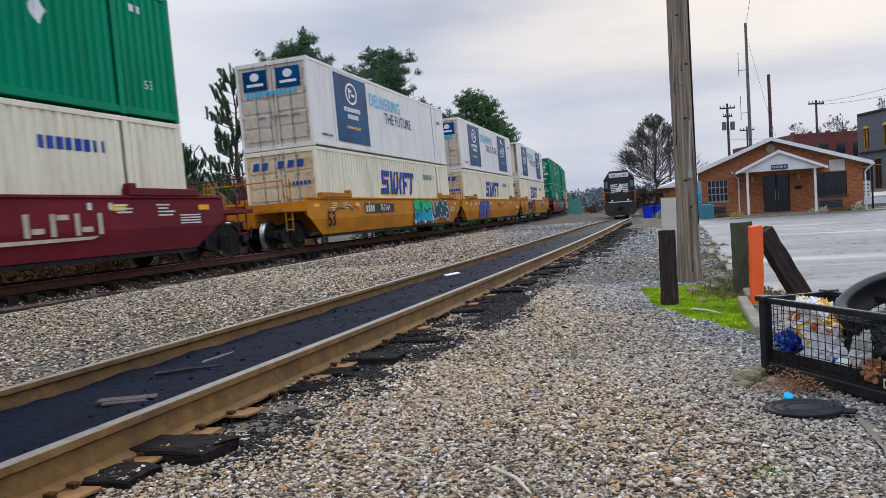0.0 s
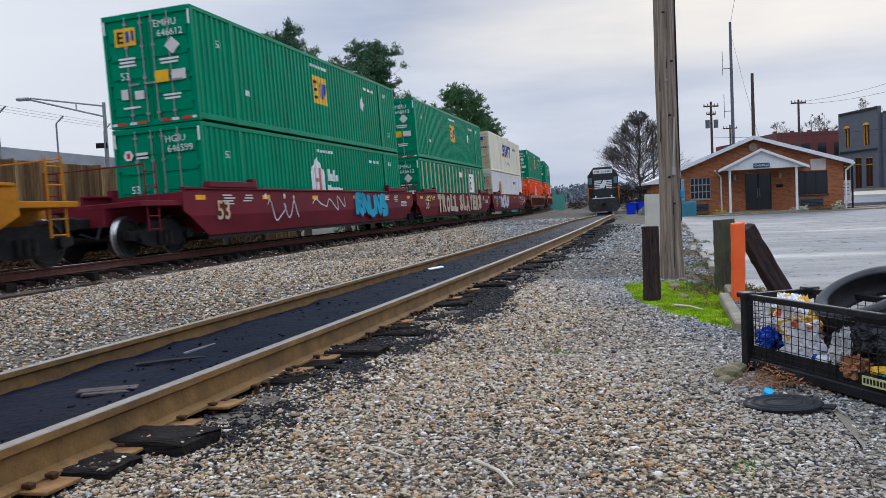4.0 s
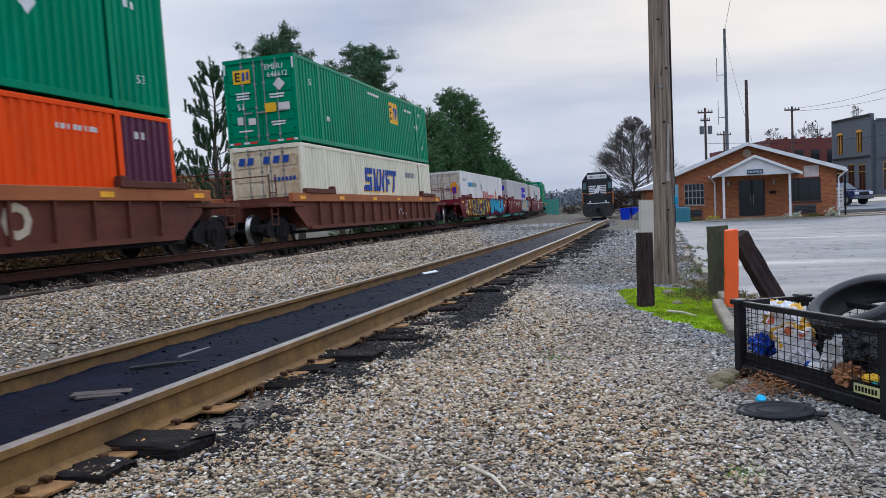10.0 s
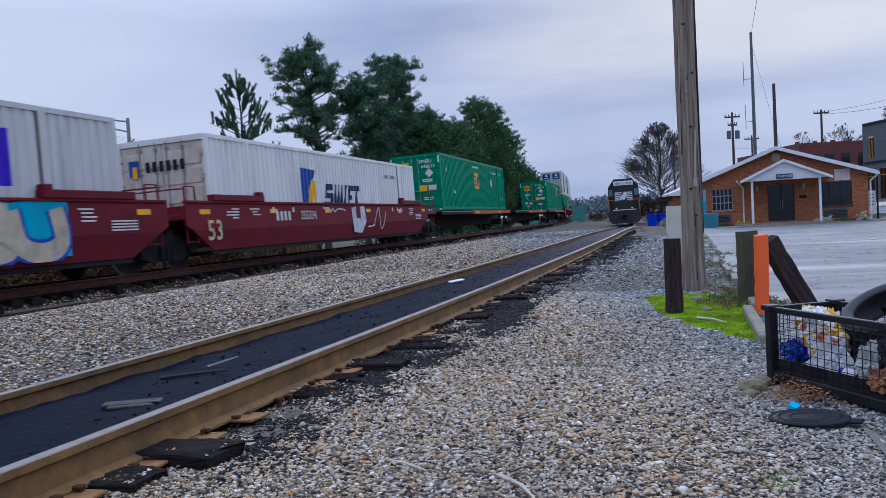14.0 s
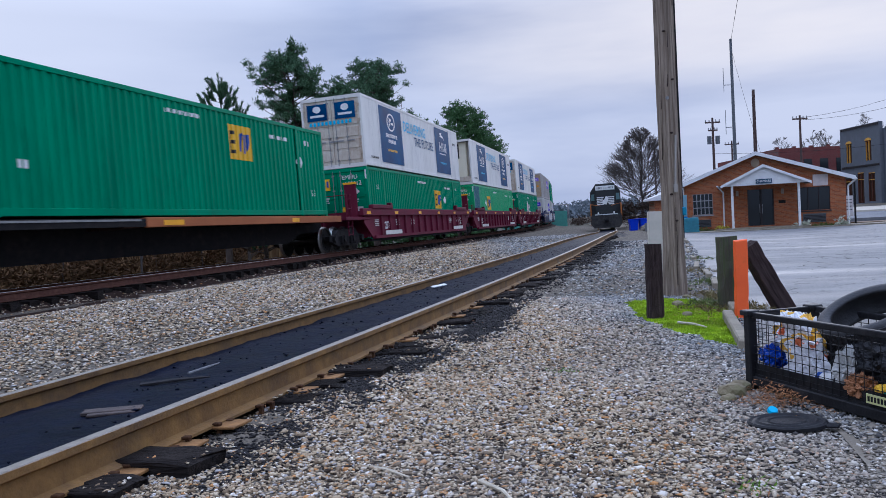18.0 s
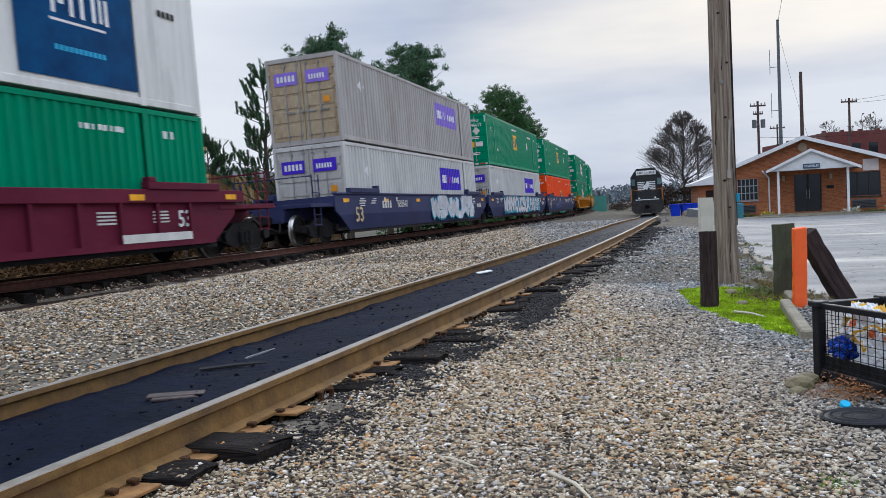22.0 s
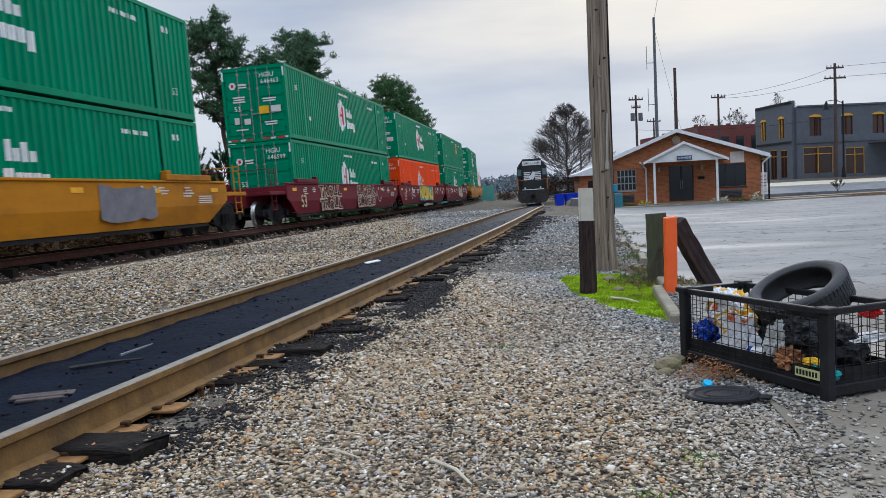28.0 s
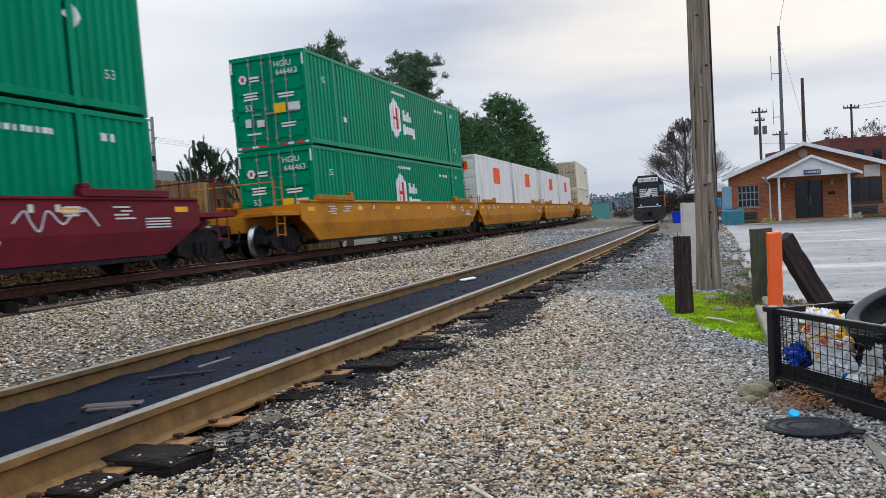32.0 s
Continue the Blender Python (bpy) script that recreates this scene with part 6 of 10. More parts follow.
# code, distance, car, stands alone (None: first of a set), last of its set, lower, upper
UNITS = [("Z", 11.1, "maroon", False, True, "cream", "square"), ("A", 34.54, "yellow", None, False, "blue_mark", "slogan_plain"), ("B", 54.04, "yellow", False, False, "blue_mark", "slogan_oval"), ("C", 73.51, "yellow", False, True, "blue_mark", "slogan_dog_second"),
         ("D", 97.22, "maroon", None, False, "hex_house", "square"), ("E", 116.6, "maroon", False, False, "striped", "square"), ("F", 136.18, "maroon", False, True, "white_square", "blue_mark_top"),
         ("G", 159.1, "ribbed_brown", True, True, "hex_orange", "square"), ("H", 182.98, "ribbed_brown", True, True, "hex_patched", "square_teal"), ("I", 206.41, "ribbed_brown", True, True, "blue_mark_high", "square_far"),
         ("J", 230.06, "maroon", None, False, "white", ""), ("K", 249.43, "maroon", False, False, "grey_sign", ""), ("L", 268.8, "maroon", False, True, "shield", ""),
         ("M", 289.38, "spine", None, False, "square", ""), ("", 309.3, "spine", False, False, "", ""), ("N", 329.26, "spine", False, True, "square_far", ""),
         ("O", 349.63, "ribbed_maroon", None, False, "square_late", "slogan_oval"), ("P", 369.4, "ribbed_maroon", False, False, "square_new", "slogan_dog"), ("Q", 388.9, "ribbed_maroon", False, True, "hex_house", "slogan_oval"),
         ("R", 412.75, "navy", None, False, "grey_sign", "grey_sign_tan"), ("S", 432.19, "navy", False, False, "grey_sign", "square"), ("T", 451.75, "navy", False, True, "square_orange", "square"),
         ("U", 474.9, "ribbed_yellow", True, True, "hex", "hex"), ("V", 498.53, "yellow", True, True, "hex", "hex"),
         ("W", 522.32, "maroon", None, False, "hex_house", "hex"), ("X", 541.63, "maroon", False, False, "hex_orange", "hex"), ("Y", 560.88, "maroon", False, True, "hex_house", "square_far"),
         ("Z2", 584.42, "yellow", None, False, "hex", "hex"), ("AA", 603.9, "yellow", False, False, "pups", ""), ("AB", 623.4, "yellow", False, True, "pups", ""), ("AC", 647.0, "yellow", True, True, "cream", "cream")]
rng = random.Random(11)
for code, s, kind, single, last, low, up in UNITS:
    car = spine_car(s, ("last" if last else True) if low else "") if kind == "spine" else well_car(kind, single, last, s, rng)
    if kind != "spine":
        graffiti(code, car)
    rolling(car, s, MAIN_Z)
    base = ZB if kind != "spine" else MAIN_Z + 1.28
    for what, z in ((low, base), (up, base + CH + 0.025)):
        if what == "pups":
            for d in (-4.6, 4.6):
                ob = copy_thing(FIRST["pup"], Matrix()) if "pup" in FIRST else FIRST.setdefault("pup", pup_box())
                rolling(ob, s + d, MAIN_Z + 1.24)
        elif what:
            ob = copy_thing(FIRST[what], Matrix()) if what in FIRST else FIRST.setdefault(what, box_load(what))
            rolling(ob, s, z)


# the train runs a little ahead of even speed at these seconds
AHEAD = {7: 0.55, 14: 0.62, 21: 0.45, 26: 0.62}


def motions():
    times = list(range(0, 33))
    walk(suv, [(t, pose(x, y, road_z(x, y), 0, 0, h)) for t, x, y, h in SUV_PATH])
    for ob, s, z in MOVERS:
        walk(ob, [(t, set_on_line(s - speed_distance(t) - AHEAD.get(t, 0.0), z)) for t in times])
    for w, dy, s in WHEELS:
        near = [k for k in range(0, 961) if -4 < s - speed_distance(k / 30) < 48]
        marks = sorted({0, 960, *near})
        rows, turned, before = [], 0.0, 0
        for k in marks:
            step = (speed_distance(k / 30) - speed_distance(before / 30)) / 0.457
            turned += step if k - before == 1 else 0.3
            before = k
            rows.append((k / 30, Matrix.Translation((0, dy, 0.457)) @ Matrix.Rotation(turned, 4, 'X')))
        walk(w, rows)

# ---- loose stone ----
def stone_ramp(name):
    m = bpy.data.materials.new(name)
    m.use_nodes = True
    n, l = m.node_tree.nodes, m.node_tree.links
    b = n["Principled BSDF"]
    g = n.new("ShaderNodeNewGeometry")
    co = n.new("ShaderNodeTexCoord")
    big = n.new("ShaderNodeTexNoise")
    big.inputs["Scale"].default_value, big.inputs["Detail"].default_value = 0.55, 3.0
    l.new(co.outputs["Object"], big.inputs["Vector"])
    ramps = []
    for stops in (((0.0, (0.05, 0.036, 0.026)), (0.14, (0.2, 0.145, 0.09)), (0.34, (0.39, 0.295, 0.185)), (0.6, (0.51, 0.415, 0.28)), (0.78, (0.47, 0.24, 0.09)), (0.83, (0.4, 0.375, 0.36)), (0.9, (0.58, 0.5, 0.39)), (0.965, (0.76, 0.7, 0.61))),
                  ((0.0, (0.07, 0.072, 0.074)), (0.15, (0.175, 0.178, 0.172)), (0.42, (0.265, 0.266, 0.258)), (0.7, (0.35, 0.34, 0.315)), (0.86, (0.34, 0.24, 0.14)), (0.9, (0.45, 0.43, 0.385)), (0.97, (0.62, 0.6, 0.555)))):
        r = n.new("ShaderNodeValToRGB")
        r.color_ramp.interpolation = 'CONSTANT'
        el = r.color_ramp.elements
        el[0].position, el[0].color = stops[0][0], (*stops[0][1], 1)
        el[1].position, el[1].color = stops[1][0], (*stops[1][1], 1)
        for p, c in stops[2:]:
            e = el.new(p)
            e.color = (*c, 1)
        l.new(g.outputs["Random Per Island"], r.inputs[0])
        ramps.append(r)
    sep = n.new("ShaderNodeSeparateXYZ")
    l.new(co.outputs["Object"], sep.inputs[0])
    side = n.new("ShaderNodeMapRange")
    side.inputs["From Min"].default_value, side.inputs["From Max"].default_value = 0.6, 1.9
    l.new(sep.outputs[0], side.inputs["Value"])
    add = n.new("ShaderNodeMath")
    add.operation = 'ADD'
    shift = n.new("ShaderNodeMath")
    shift.operation = 'MULTIPLY_ADD'
    shift.inputs[1].default_value, shift.inputs[2].default_value = 1.8, -0.9
    l.new(big.outputs["Fac"], shift.inputs[0])
    l.new(side.outputs[0], add.inputs[0])
    l.new(shift.outputs[0], add.inputs[1])
    add.use_clamp = True
    mx = n.new("ShaderNodeMix")
    mx.data_type = 'RGBA'
    l.new(add.outputs[0], mx.inputs[0])
    l.new(ramps[0].outputs[0], mx.inputs[6])
    l.new(ramps[1].outputs[0], mx.inputs[7])
    fine = n.new("ShaderNodeTexNoise")
    fine.inputs["Scale"].default_value, fine.inputs["Detail"].default_value = 60.0, 5.0
    l.new(co.outputs["Object"], fine.inputs["Vector"])
    hs = n.new("ShaderNodeHueSaturation")
    mr = n.new("ShaderNodeMapRange")
    mr.inputs["To Min"].default_value, mr.inputs["To Max"].default_value = 0.75, 1.25
    l.new(fine.outputs["Fac"], mr.inputs["Value"])
    l.new(mr.outputs[0], hs.inputs["Value"])
    l.new(mx.outputs[2], hs.inputs["Color"])
    l.new(hs.outputs[0], b.inputs["Base Color"])
    b.inputs["Roughness"].default_value = 0.75
    b.inputs["Specular IOR Level"].default_value = 0.12
    return m


M_STONES = stone_ramp("loose_stone")


def scatter_stones(name, places, radii, heights, label, material):
    """Many crushed stones as one mesh: a shared chipped shape, turned, stretched and jittered."""
    base = np.array([(0.9, 0.1, 0.1), (0.1, 0.95, -0.1), (-0.95, -0.05, 0.15), (0.0, -0.9, -0.05), (0.25, 0.2, 1.0), (-0.3, -0.25, 0.85), (0.0, 0.0, -0.8)])
    tris = np.array([(0, 1, 4), (1, 2, 4), (2, 5, 4), (2, 3, 5), (3, 0, 5), (0, 4, 5), (1, 0, 6), (2, 1, 6), (3, 2, 6), (0, 3, 6)])
    r = np.random.RandomState(7)
    n, k = len(places), len(base)
    v = base[None] * (1 + r.uniform(-0.3, 0.3, (n, k, 1)))
    v = v * r.uniform(0.55, 1.4, (n, 1, 3)) * np.array([1, 1, 0.45])
    a, c = r.uniform(0, 6.283, n), r.uniform(-0.35, 0.35, n)
    ca, sa, cc, sc = np.cos(a), np.sin(a), np.cos(c), np.sin(c)
    rot = np.zeros((n, 3, 3))
    rot[:, 0, 0], rot[:, 0, 1], rot[:, 0, 2] = ca, -sa * cc, sa * sc
    rot[:, 1, 0], rot[:, 1, 1], rot[:, 1, 2] = sa, ca * cc, -ca * sc
    rot[:, 2, 1], rot[:, 2, 2] = sc, cc
    v = np.einsum('nij,nkj->nki', rot, v) * radii[:, None, None]
    v[:, :, 0] += places[:, None, 0]
    v[:, :, 1] += places[:, None, 1]
    v[:, :, 2] += heights[:, None]
    f = (tris[None] + (np.arange(n) * k)[:, None, None]).reshape(-1)
    me = bpy.data.meshes.new(name)
    me.vertices.add(n * k)
    me.vertices.foreach_set("co", v.reshape(-1).astype(np.float32))
    me.loops.add(len(f))
    me.loops.foreach_set("vertex_index", f.astype(np.int32))
    me.polygons.add(len(f) // 3)
    me.polygons.foreach_set("loop_start", np.arange(0, len(f), 3, dtype=np.int32))
    me.update(calc_edges=True)
    me.materials.append(material)
    return tagged(new(name, me), label, "gravel", kind="stuff")


def heights_at(p):
    """Ground height over many places, from a coarse table."""
    gx, gy = np.arange(-16, 18.01, 0.25), np.arange(-6, 62.01, 0.5)
    if "hz" not in CACHE:
        CACHE["hz"] = np.array([[ground_z(x, y) for x in gx] for y in gy])
    t = CACHE["hz"]
    i = np.clip((p[:, 0] - gx[0]) / 0.25, 0, len(gx) - 1.001)
    j = np.clip((p[:, 1] - gy[0]) / 0.5, 0, len(gy) - 1.001)
    i0, j0 = i.astype(int), j.astype(int)
    fi, fj = i - i0, j - j0
    return t[j0, i0] * (1 - fi) * (1 - fj) + t[j0, i0 + 1] * fi * (1 - fj) + t[j0 + 1, i0] * (1 - fi) * fj + t[j0 + 1, i0 + 1] * fi * fj


MOSS = [(1.86, 9.1), (1.72, 8.1), (1.7, 7.2), (1.82, 6.3), (1.98, 5.86), (2.06, 5.9), (2.5, 7.35), (2.68, 8.1), (2.62, 9.0), (2.3, 9.4)]


MOSS = [(x0 + (x1 - x0) * t + 0.13 * noise.noise(Vector((x0 * 3, y0 * 2, 7 * t + 1))), y0 + (y1 - y0) * t + 0.16 * noise.noise(Vector((x0 * 2, y0 * 3, 7 * t + 5)))) for (x0, y0), (x1, y1) in zip(MOSS, MOSS[1:] + MOSS[:1]) for t in (0.0, 0.2, 0.4, 0.6, 0.8)]


def inside(poly, p):
    """Which of many places lie within an outline."""
    hit = np.zeros(len(p), bool)
    for (x0, y0), (x1, y1) in zip(poly, poly[1:] + poly[:1]):
        c = (y0 > p[:, 1]) != (y1 > p[:, 1])
        hit ^= c & (p[:, 0] < (x1 - x0) * (p[:, 1] - y0) / (y1 - y0 + 1e-9) + x0)
    return hit


rs = np.random.RandomState(3)


def field(count, x0, x1, y0, y1):
    return np.stack([rs.uniform(x0, x1, count), rs.uniform(y0, y1, count)], -1)


def side_x(p):
    return np.interp(p[:, 1], SIDING[1][:, 1], SIDING[1][:, 0])


lot_x = lambda p: np.interp(p[:, 1], [q[1] for q in LOT], [q[0] for q in LOT])
# walkway beside the siding, then the wide ballast between the two tracks
p = np.concatenate([field(120000, -3.4, 2.3, 2.1, 5.2), field(80000, -2.6, 2.7, 5.2, 10.0), field(50000, -1.5, 8.5, 10.0, 30.0), field(16000, -5.0, 1.3, -5.0, 2.1)])
keep = (p[:, 0] > side_x(p) + 0.8) & (p[:, 0] < lot_x(p) + np.where(p[:, 1] < 5, rs.exponential(0.16, len(p)) - 0.05, rs.uniform(-0.12, 0.1, len(p)))) & ~inside(MOSS, p)
p = p[keep]
rad = rs.uniform(0.65, 1.35, len(p)) * np.interp(p[:, 1], [1.5, 2.1, 6, 10, 14, 30], [0.022, 0.0098, 0.0125, 0.017, 0.024, 0.032]) * np.where(rs.rand(len(p)) < 0.06, 1.6, 1.0)
on_tie = np.zeros(len(p), bool)
lift = heights_at(p) + np.where(p[:, 0] > lot_x(p), 0.012, 0.0)
for m in TIE_AT[:90]:
    w = m.inverted()
    d = p - np.array(m.translation[:2])
    near = (abs(d) < 1.6).all(1).nonzero()[0]
    q = np.stack([p[near, 0], p[near, 1], np.full(len(near), m.translation.z)], -1) @ np.array(w.to_3x3()).T + np.array(w.translation)
    hit = near[(abs(q[:, 0]) < 1.29) & (abs(q[:, 1]) < 0.11)]
    on_tie[hit] = True
    lift[hit] = np.maximum(lift[hit], m.translation.z + (p[hit, 0] - m.translation.x) * SIDE_CANT)
keep = ~on_tie | (rs.rand(len(p)) < 0.12)
p, rad, lift = p[keep], rad[keep], lift[keep]
# oil has soaked the stones in patches along the tie ends
blot = rs.uniform(-0.3, 0.3, len(p)) + np.array([noise.noise(Vector((a * 1.7, b * 0.9, 3.0))) + 0.5 * noise.noise(Vector((a * 6, b * 4, 9.0))) for a, b in p])
off_rail = p[:, 0] - side_x(p)
oily = (blot > np.interp(p[:, 1], [2.4, 4.2], [0.3, 0.0]) + np.interp(off_rail, [0.84, 0.95, 1.3, 1.6, 1.9, 3.0], [0.3, 0.05, -0.08, 0.3, 0.85, 1.3]) - np.interp(p[:, 1], [4, 12, 16, 24], [0.0, 0.0, 0.15, 0.5]) * (off_rail < 3.2) - np.interp(p[:, 1], [4.5, 6, 14], [0.0, 0.3, 0.3]) * (off_rail < 1.5))
scatter_stones("walkway_gravel", p[~oily], rad[~oily], lift[~oily] + rad[~oily] * 0.25, "mixed grey and tan crushed stone beside the siding", M_STONES)
M_OILSTONE = shade("oily_stone", (0.006, 0.006, 0.008), (0.035, 0.031, 0.029), 25, 0.7, 0, 0.2, 80, island=0.6, spec=0.15)
scatter_stones("oily_gravel", p[oily], rad[oily], lift[oily] + rad[oily] * 0.25, "black oil-soaked stones along the siding tie ends", M_OILSTONE)
p = np.concatenate([field(90000, -14, -0.2, 4.5, 16.0), field(40000, -9, 7.0, 16.0, 34.0), field(14000, -6, 14.0, 34.0, 60.0)])
xm = np.interp(p[:, 1], Y_MAIN[:, 1], Y_MAIN[:, 0])
keep = (p[:, 0] < side_x(p) - 0.84) & (p[:, 0] > xm + 1.16 + rs.normal(0, 0.08, len(p)))
p, xm = p[keep], xm[keep]
level = heights_at(p)
edge = (p[:, 0] < xm + 2.1).nonzero()[0]
level[edge] = [ground_z(a, b) for a, b in p[edge]]
rad = rs.uniform(0.65, 1.35, len(p)) * np.interp(p[:, 1], [5, 10, 16, 30, 60], [0.018, 0.021, 0.027, 0.036, 0.055])
scatter_stones("track_ballast", p, rad, level + rad * 0.3, "pale grey and tan ballast between the two tracks", M_STONES)
# crumbs of coal and dirt on the oily fill
p = field(5200, -3.5, 4.0, 2.0, 26.0)
sx = side_x(p)
p = p[abs(p[:, 0] - sx) < 0.66]
rad = rs.uniform(0.006, 0.022, len(p))
scatter_stones("dirt_crumbs", p, rad, np.full(len(p), 0.068) + (p[:, 0] - side_x(p)) * 0.0455, "black crumbs on the oily dirt", M_OIL)

# ---- rail fastenings on the siding ----
bm = bmesh.new()
box(bm, 0.05, 0.2, -0.085, 0.085, -0.008, 0.006, 0.003)
PLATE = mesh_of("tie_plate", bm, M_PLATE)
bm = bmesh.new()
box(bm, -0.011, 0.011, -0.011, 0.011, -0.03, 0.03)
box(bm, -0.03, 0.012, -0.018, 0.018, 0.03, 0.045, 0.004)
SPIKE = mesh_of("spike", bm, shade("spike_rust", (0.04, 0.02, 0.012), (0.1, 0.05, 0.022), 12, 0.85, 0, 0.3, spec=0.1))
s, rr = 1.2, random.Random(9)
while s < 22:
    x, y, h = on_curve(SIDING, s)
    base = SIDE_Z - 0.172 + 0.755 * SIDE_CANT
    m = pose(x + 0.755 * math.cos(h), y + 0.755 * math.sin(h), base, 0, -math.degrees(SIDE_CANT), math.degrees(h) + rr.uniform(-4, 4))
    if rr.random() < 0.4:
        k = part("tie_plate", PLATE, None, siding_track)
        k.matrix_local = m
    for dy in (-0.055, 0.055):
        k = part("spike", SPIKE, None, siding_track)
        k.matrix_local = m @ Matrix.Translation((0.1 + rr.uniform(-0.01, 0.02), dy, rr.uniform(-0.034, -0.012)))
    s += 0.4
for u0, u1, w, lab in ((0.86, 1.55, 0.0, "dark oil-stained ballast along the tie ends"),):
    bm = bmesh.new()
    rr = random.Random(2)
    s = 1.0
    while s < 50:
        x, y, h = on_curve(SIDING, s)
        c = 1.05 + rr.uniform(-0.1, 0.35)
        px, py = x + c * math.cos(h), y + c * math.sin(h)
        a, b = rr.uniform(0.12, 0.34), rr.uniform(0.1, 0.3)
        ring = [bm.verts.new((px + a * (1 + rr.uniform(-0.4, 0.3)) * math.cos(t * 0.5236), py + b * (1 + rr.uniform(-0.4, 0.3)) * math.sin(t * 0.5236), -0.006 + rr.uniform(-0.004, 0.004))) for t in range(12)]
        bm.faces.new(ring)
        s += rr.uniform(0.16, 0.4)
    tagged(new("oil_stain", mesh_of("oil_stain", bm, M_OIL)), lab, "stain", kind="stuff")

# ---- sticks and litter ----
M_STICK = shade("bleached_wood", (0.42, 0.36, 0.26), (0.62, 0.55, 0.42), 12, 0.8, 0, 0.3, 60)
M_BARK = shade("dark_stick", (0.012, 0.011, 0.012), (0.04, 0.035, 0.034), 12, 0.8, 0, 0.3, 60)
M_GREYSTICK = shade("grey_stick", (0.12, 0.12, 0.125), (0.22, 0.22, 0.22), 12, 0.8, 0, 0.3, 60)
for a, b, r, m, lab in (((-0.55, 6.89, 0.0), (-0.36, 6.02, 0.03), 0.011, M_STICK, "bleached splinter of wood on the gravel"), ((-0.42, 7.05, 0.0), (-0.12, 6.55, 0.02), 0.009, M_STICK, "bleached splinter of wood on the gravel"),
                        ((-0.53, 3.36, 0.0), (-0.27, 3.1, 0.02), 0.008, M_STICK, "thin pale stick on the gravel"), ((0.01, 3.05, 0.01), (0.14, 2.72, 0.02), 0.008, M_STICK, "thin pale stick on the gravel"),
                        ((-2.2, 5.15, 0.06), (-1.75, 5.2, 0.085), 0.014, M_BARK, "dark stick on the oily dirt"), ((-2.0, 5.5, 0.06), (-1.87, 5.8, 0.075), 0.01, M_GREYSTICK, "pale stick on the oily dirt"),
                        ((1.9, 7.1, 0.03), (2.0, 6.6, 0.05), 0.011, M_STICK, "pale stick on the moss"), ((1.2, 6.9, 0.0), (1.75, 7.1, 0.02), 0.006, M_STICK, "thin pale stick on the gravel")):
    bm = bmesh.new()
    mid = (Vector(a) + Vector(b)) / 2 + Vector((0.02, 0.01, 0.004))
    rod(bm, a, mid, r * 1.1, r, 6)
    rod(bm, mid, b, r, r * 0.5, 6)
    tagged(new("stick", mesh_of("stick", bm, m)), lab, "stick", group="sticks on the ground")
bm = bmesh.new()
box(bm, -0.11, 0.11, -0.07, 0.07, 0, 0.012)
for v in bm.verts:
    v.co.z += 0.02 * math.sin(v.co.x * 9) + 0.012
ob = tagged(new("litter", mesh_of("litter", bm, M_LETTER)), "crumpled white plastic plate on the oily dirt", "litter")
ob.matrix_basis = pose(-0.4, 12.05, 0.066, 3, 2, 20)
bm = bmesh.new()
box(bm, -0.16, 0.16, -0.05, 0.05, 0, 0.02, 0.004)
box(bm, -0.12, 0.14, -0.1, -0.055, 0, 0.016, 0.004)
ob = tagged(new("board", mesh_of("board", bm, shade("old_board", (0.03, 0.02, 0.018), (0.09, 0.065, 0.055), 10, 0.8, 0, 0.4, 40))), "short broken grey board on the oily dirt", "board")
ob.matrix_basis = pose(-2.03, 4.35, 0.062, 0, 0, 12)

# ---- posts and the utility pole ----
M_POLE = shade("weathered_pole", (0.17, 0.125, 0.09), (0.46, 0.375, 0.29), 4.5, 0.9, 0, 1.0, 16, stretch=(9, 9, 0.3), dirt=(0.055, 0.038, 0.028), dirt_scale=1.5, dirt_amount=0.5, spec=0.1)
M_POST = shade("tarred_post", (0.018, 0.012, 0.012), (0.085, 0.058, 0.052), 7, 0.85, 0, 0.9, 40, stretch=(6, 6, 0.5), spec=0.12)
M_MOSSPOST = shade("mossy_post", (0.045, 0.036, 0.025), (0.09, 0.075, 0.05), 7, 0.85, 0, 0.6, 40, stretch=(6, 6, 0.5), dirt=(0.06, 0.11, 0.02), dirt_scale=3, dirt_amount=0.5)
M_ORANGEPAINT = shade("orange_paint", (0.85, 0.1, 0.01), (0.95, 0.14, 0.016), 4, 0.6, 0, 0.15, 30, dirt=(0.4, 0.08, 0.03), dirt_scale=4, dirt_amount=0.25)


def uneven_post(name, w, d, h, material, label, m, rough=0.006):
    bm = bmesh.new()
    n = 9
    rr = random.Random(int(h * 1000))
    rings = []
    for i in range(n + 1):
        z = h * i / n - (0.1 if i == 0 else 0)
        rings.append([bm.verts.new((sx * w / 2 + rr.uniform(-rough, rough), sy * d / 2 + rr.uniform(-rough, rough), z + (rr.uniform(-0.012, 0.012) if i == n else 0))) for sx, sy in ((-1, -1), (1, -1), (1, 1), (-1, 1))])
    for a, b in zip(rings, rings[1:]):
        for i in range(4):
            bm.faces.new((a[i], a[(i + 1) % 4], b[(i + 1) % 4], b[i]))
    bm.faces.new(rings[-1])
    bm.faces.new(rings[0][::-1])
    es = [e for e in bm.edges if abs(e.verts[0].co.z - e.verts[1].co.z) > 0.01]
    bmesh.ops.bevel(bm, geom=es, offset=0.008, segments=1, affect='EDGES')
    ob = tagged(new(name, mesh_of(name, bm, material)), label, "post")
    ob.matrix_basis = m
    return ob


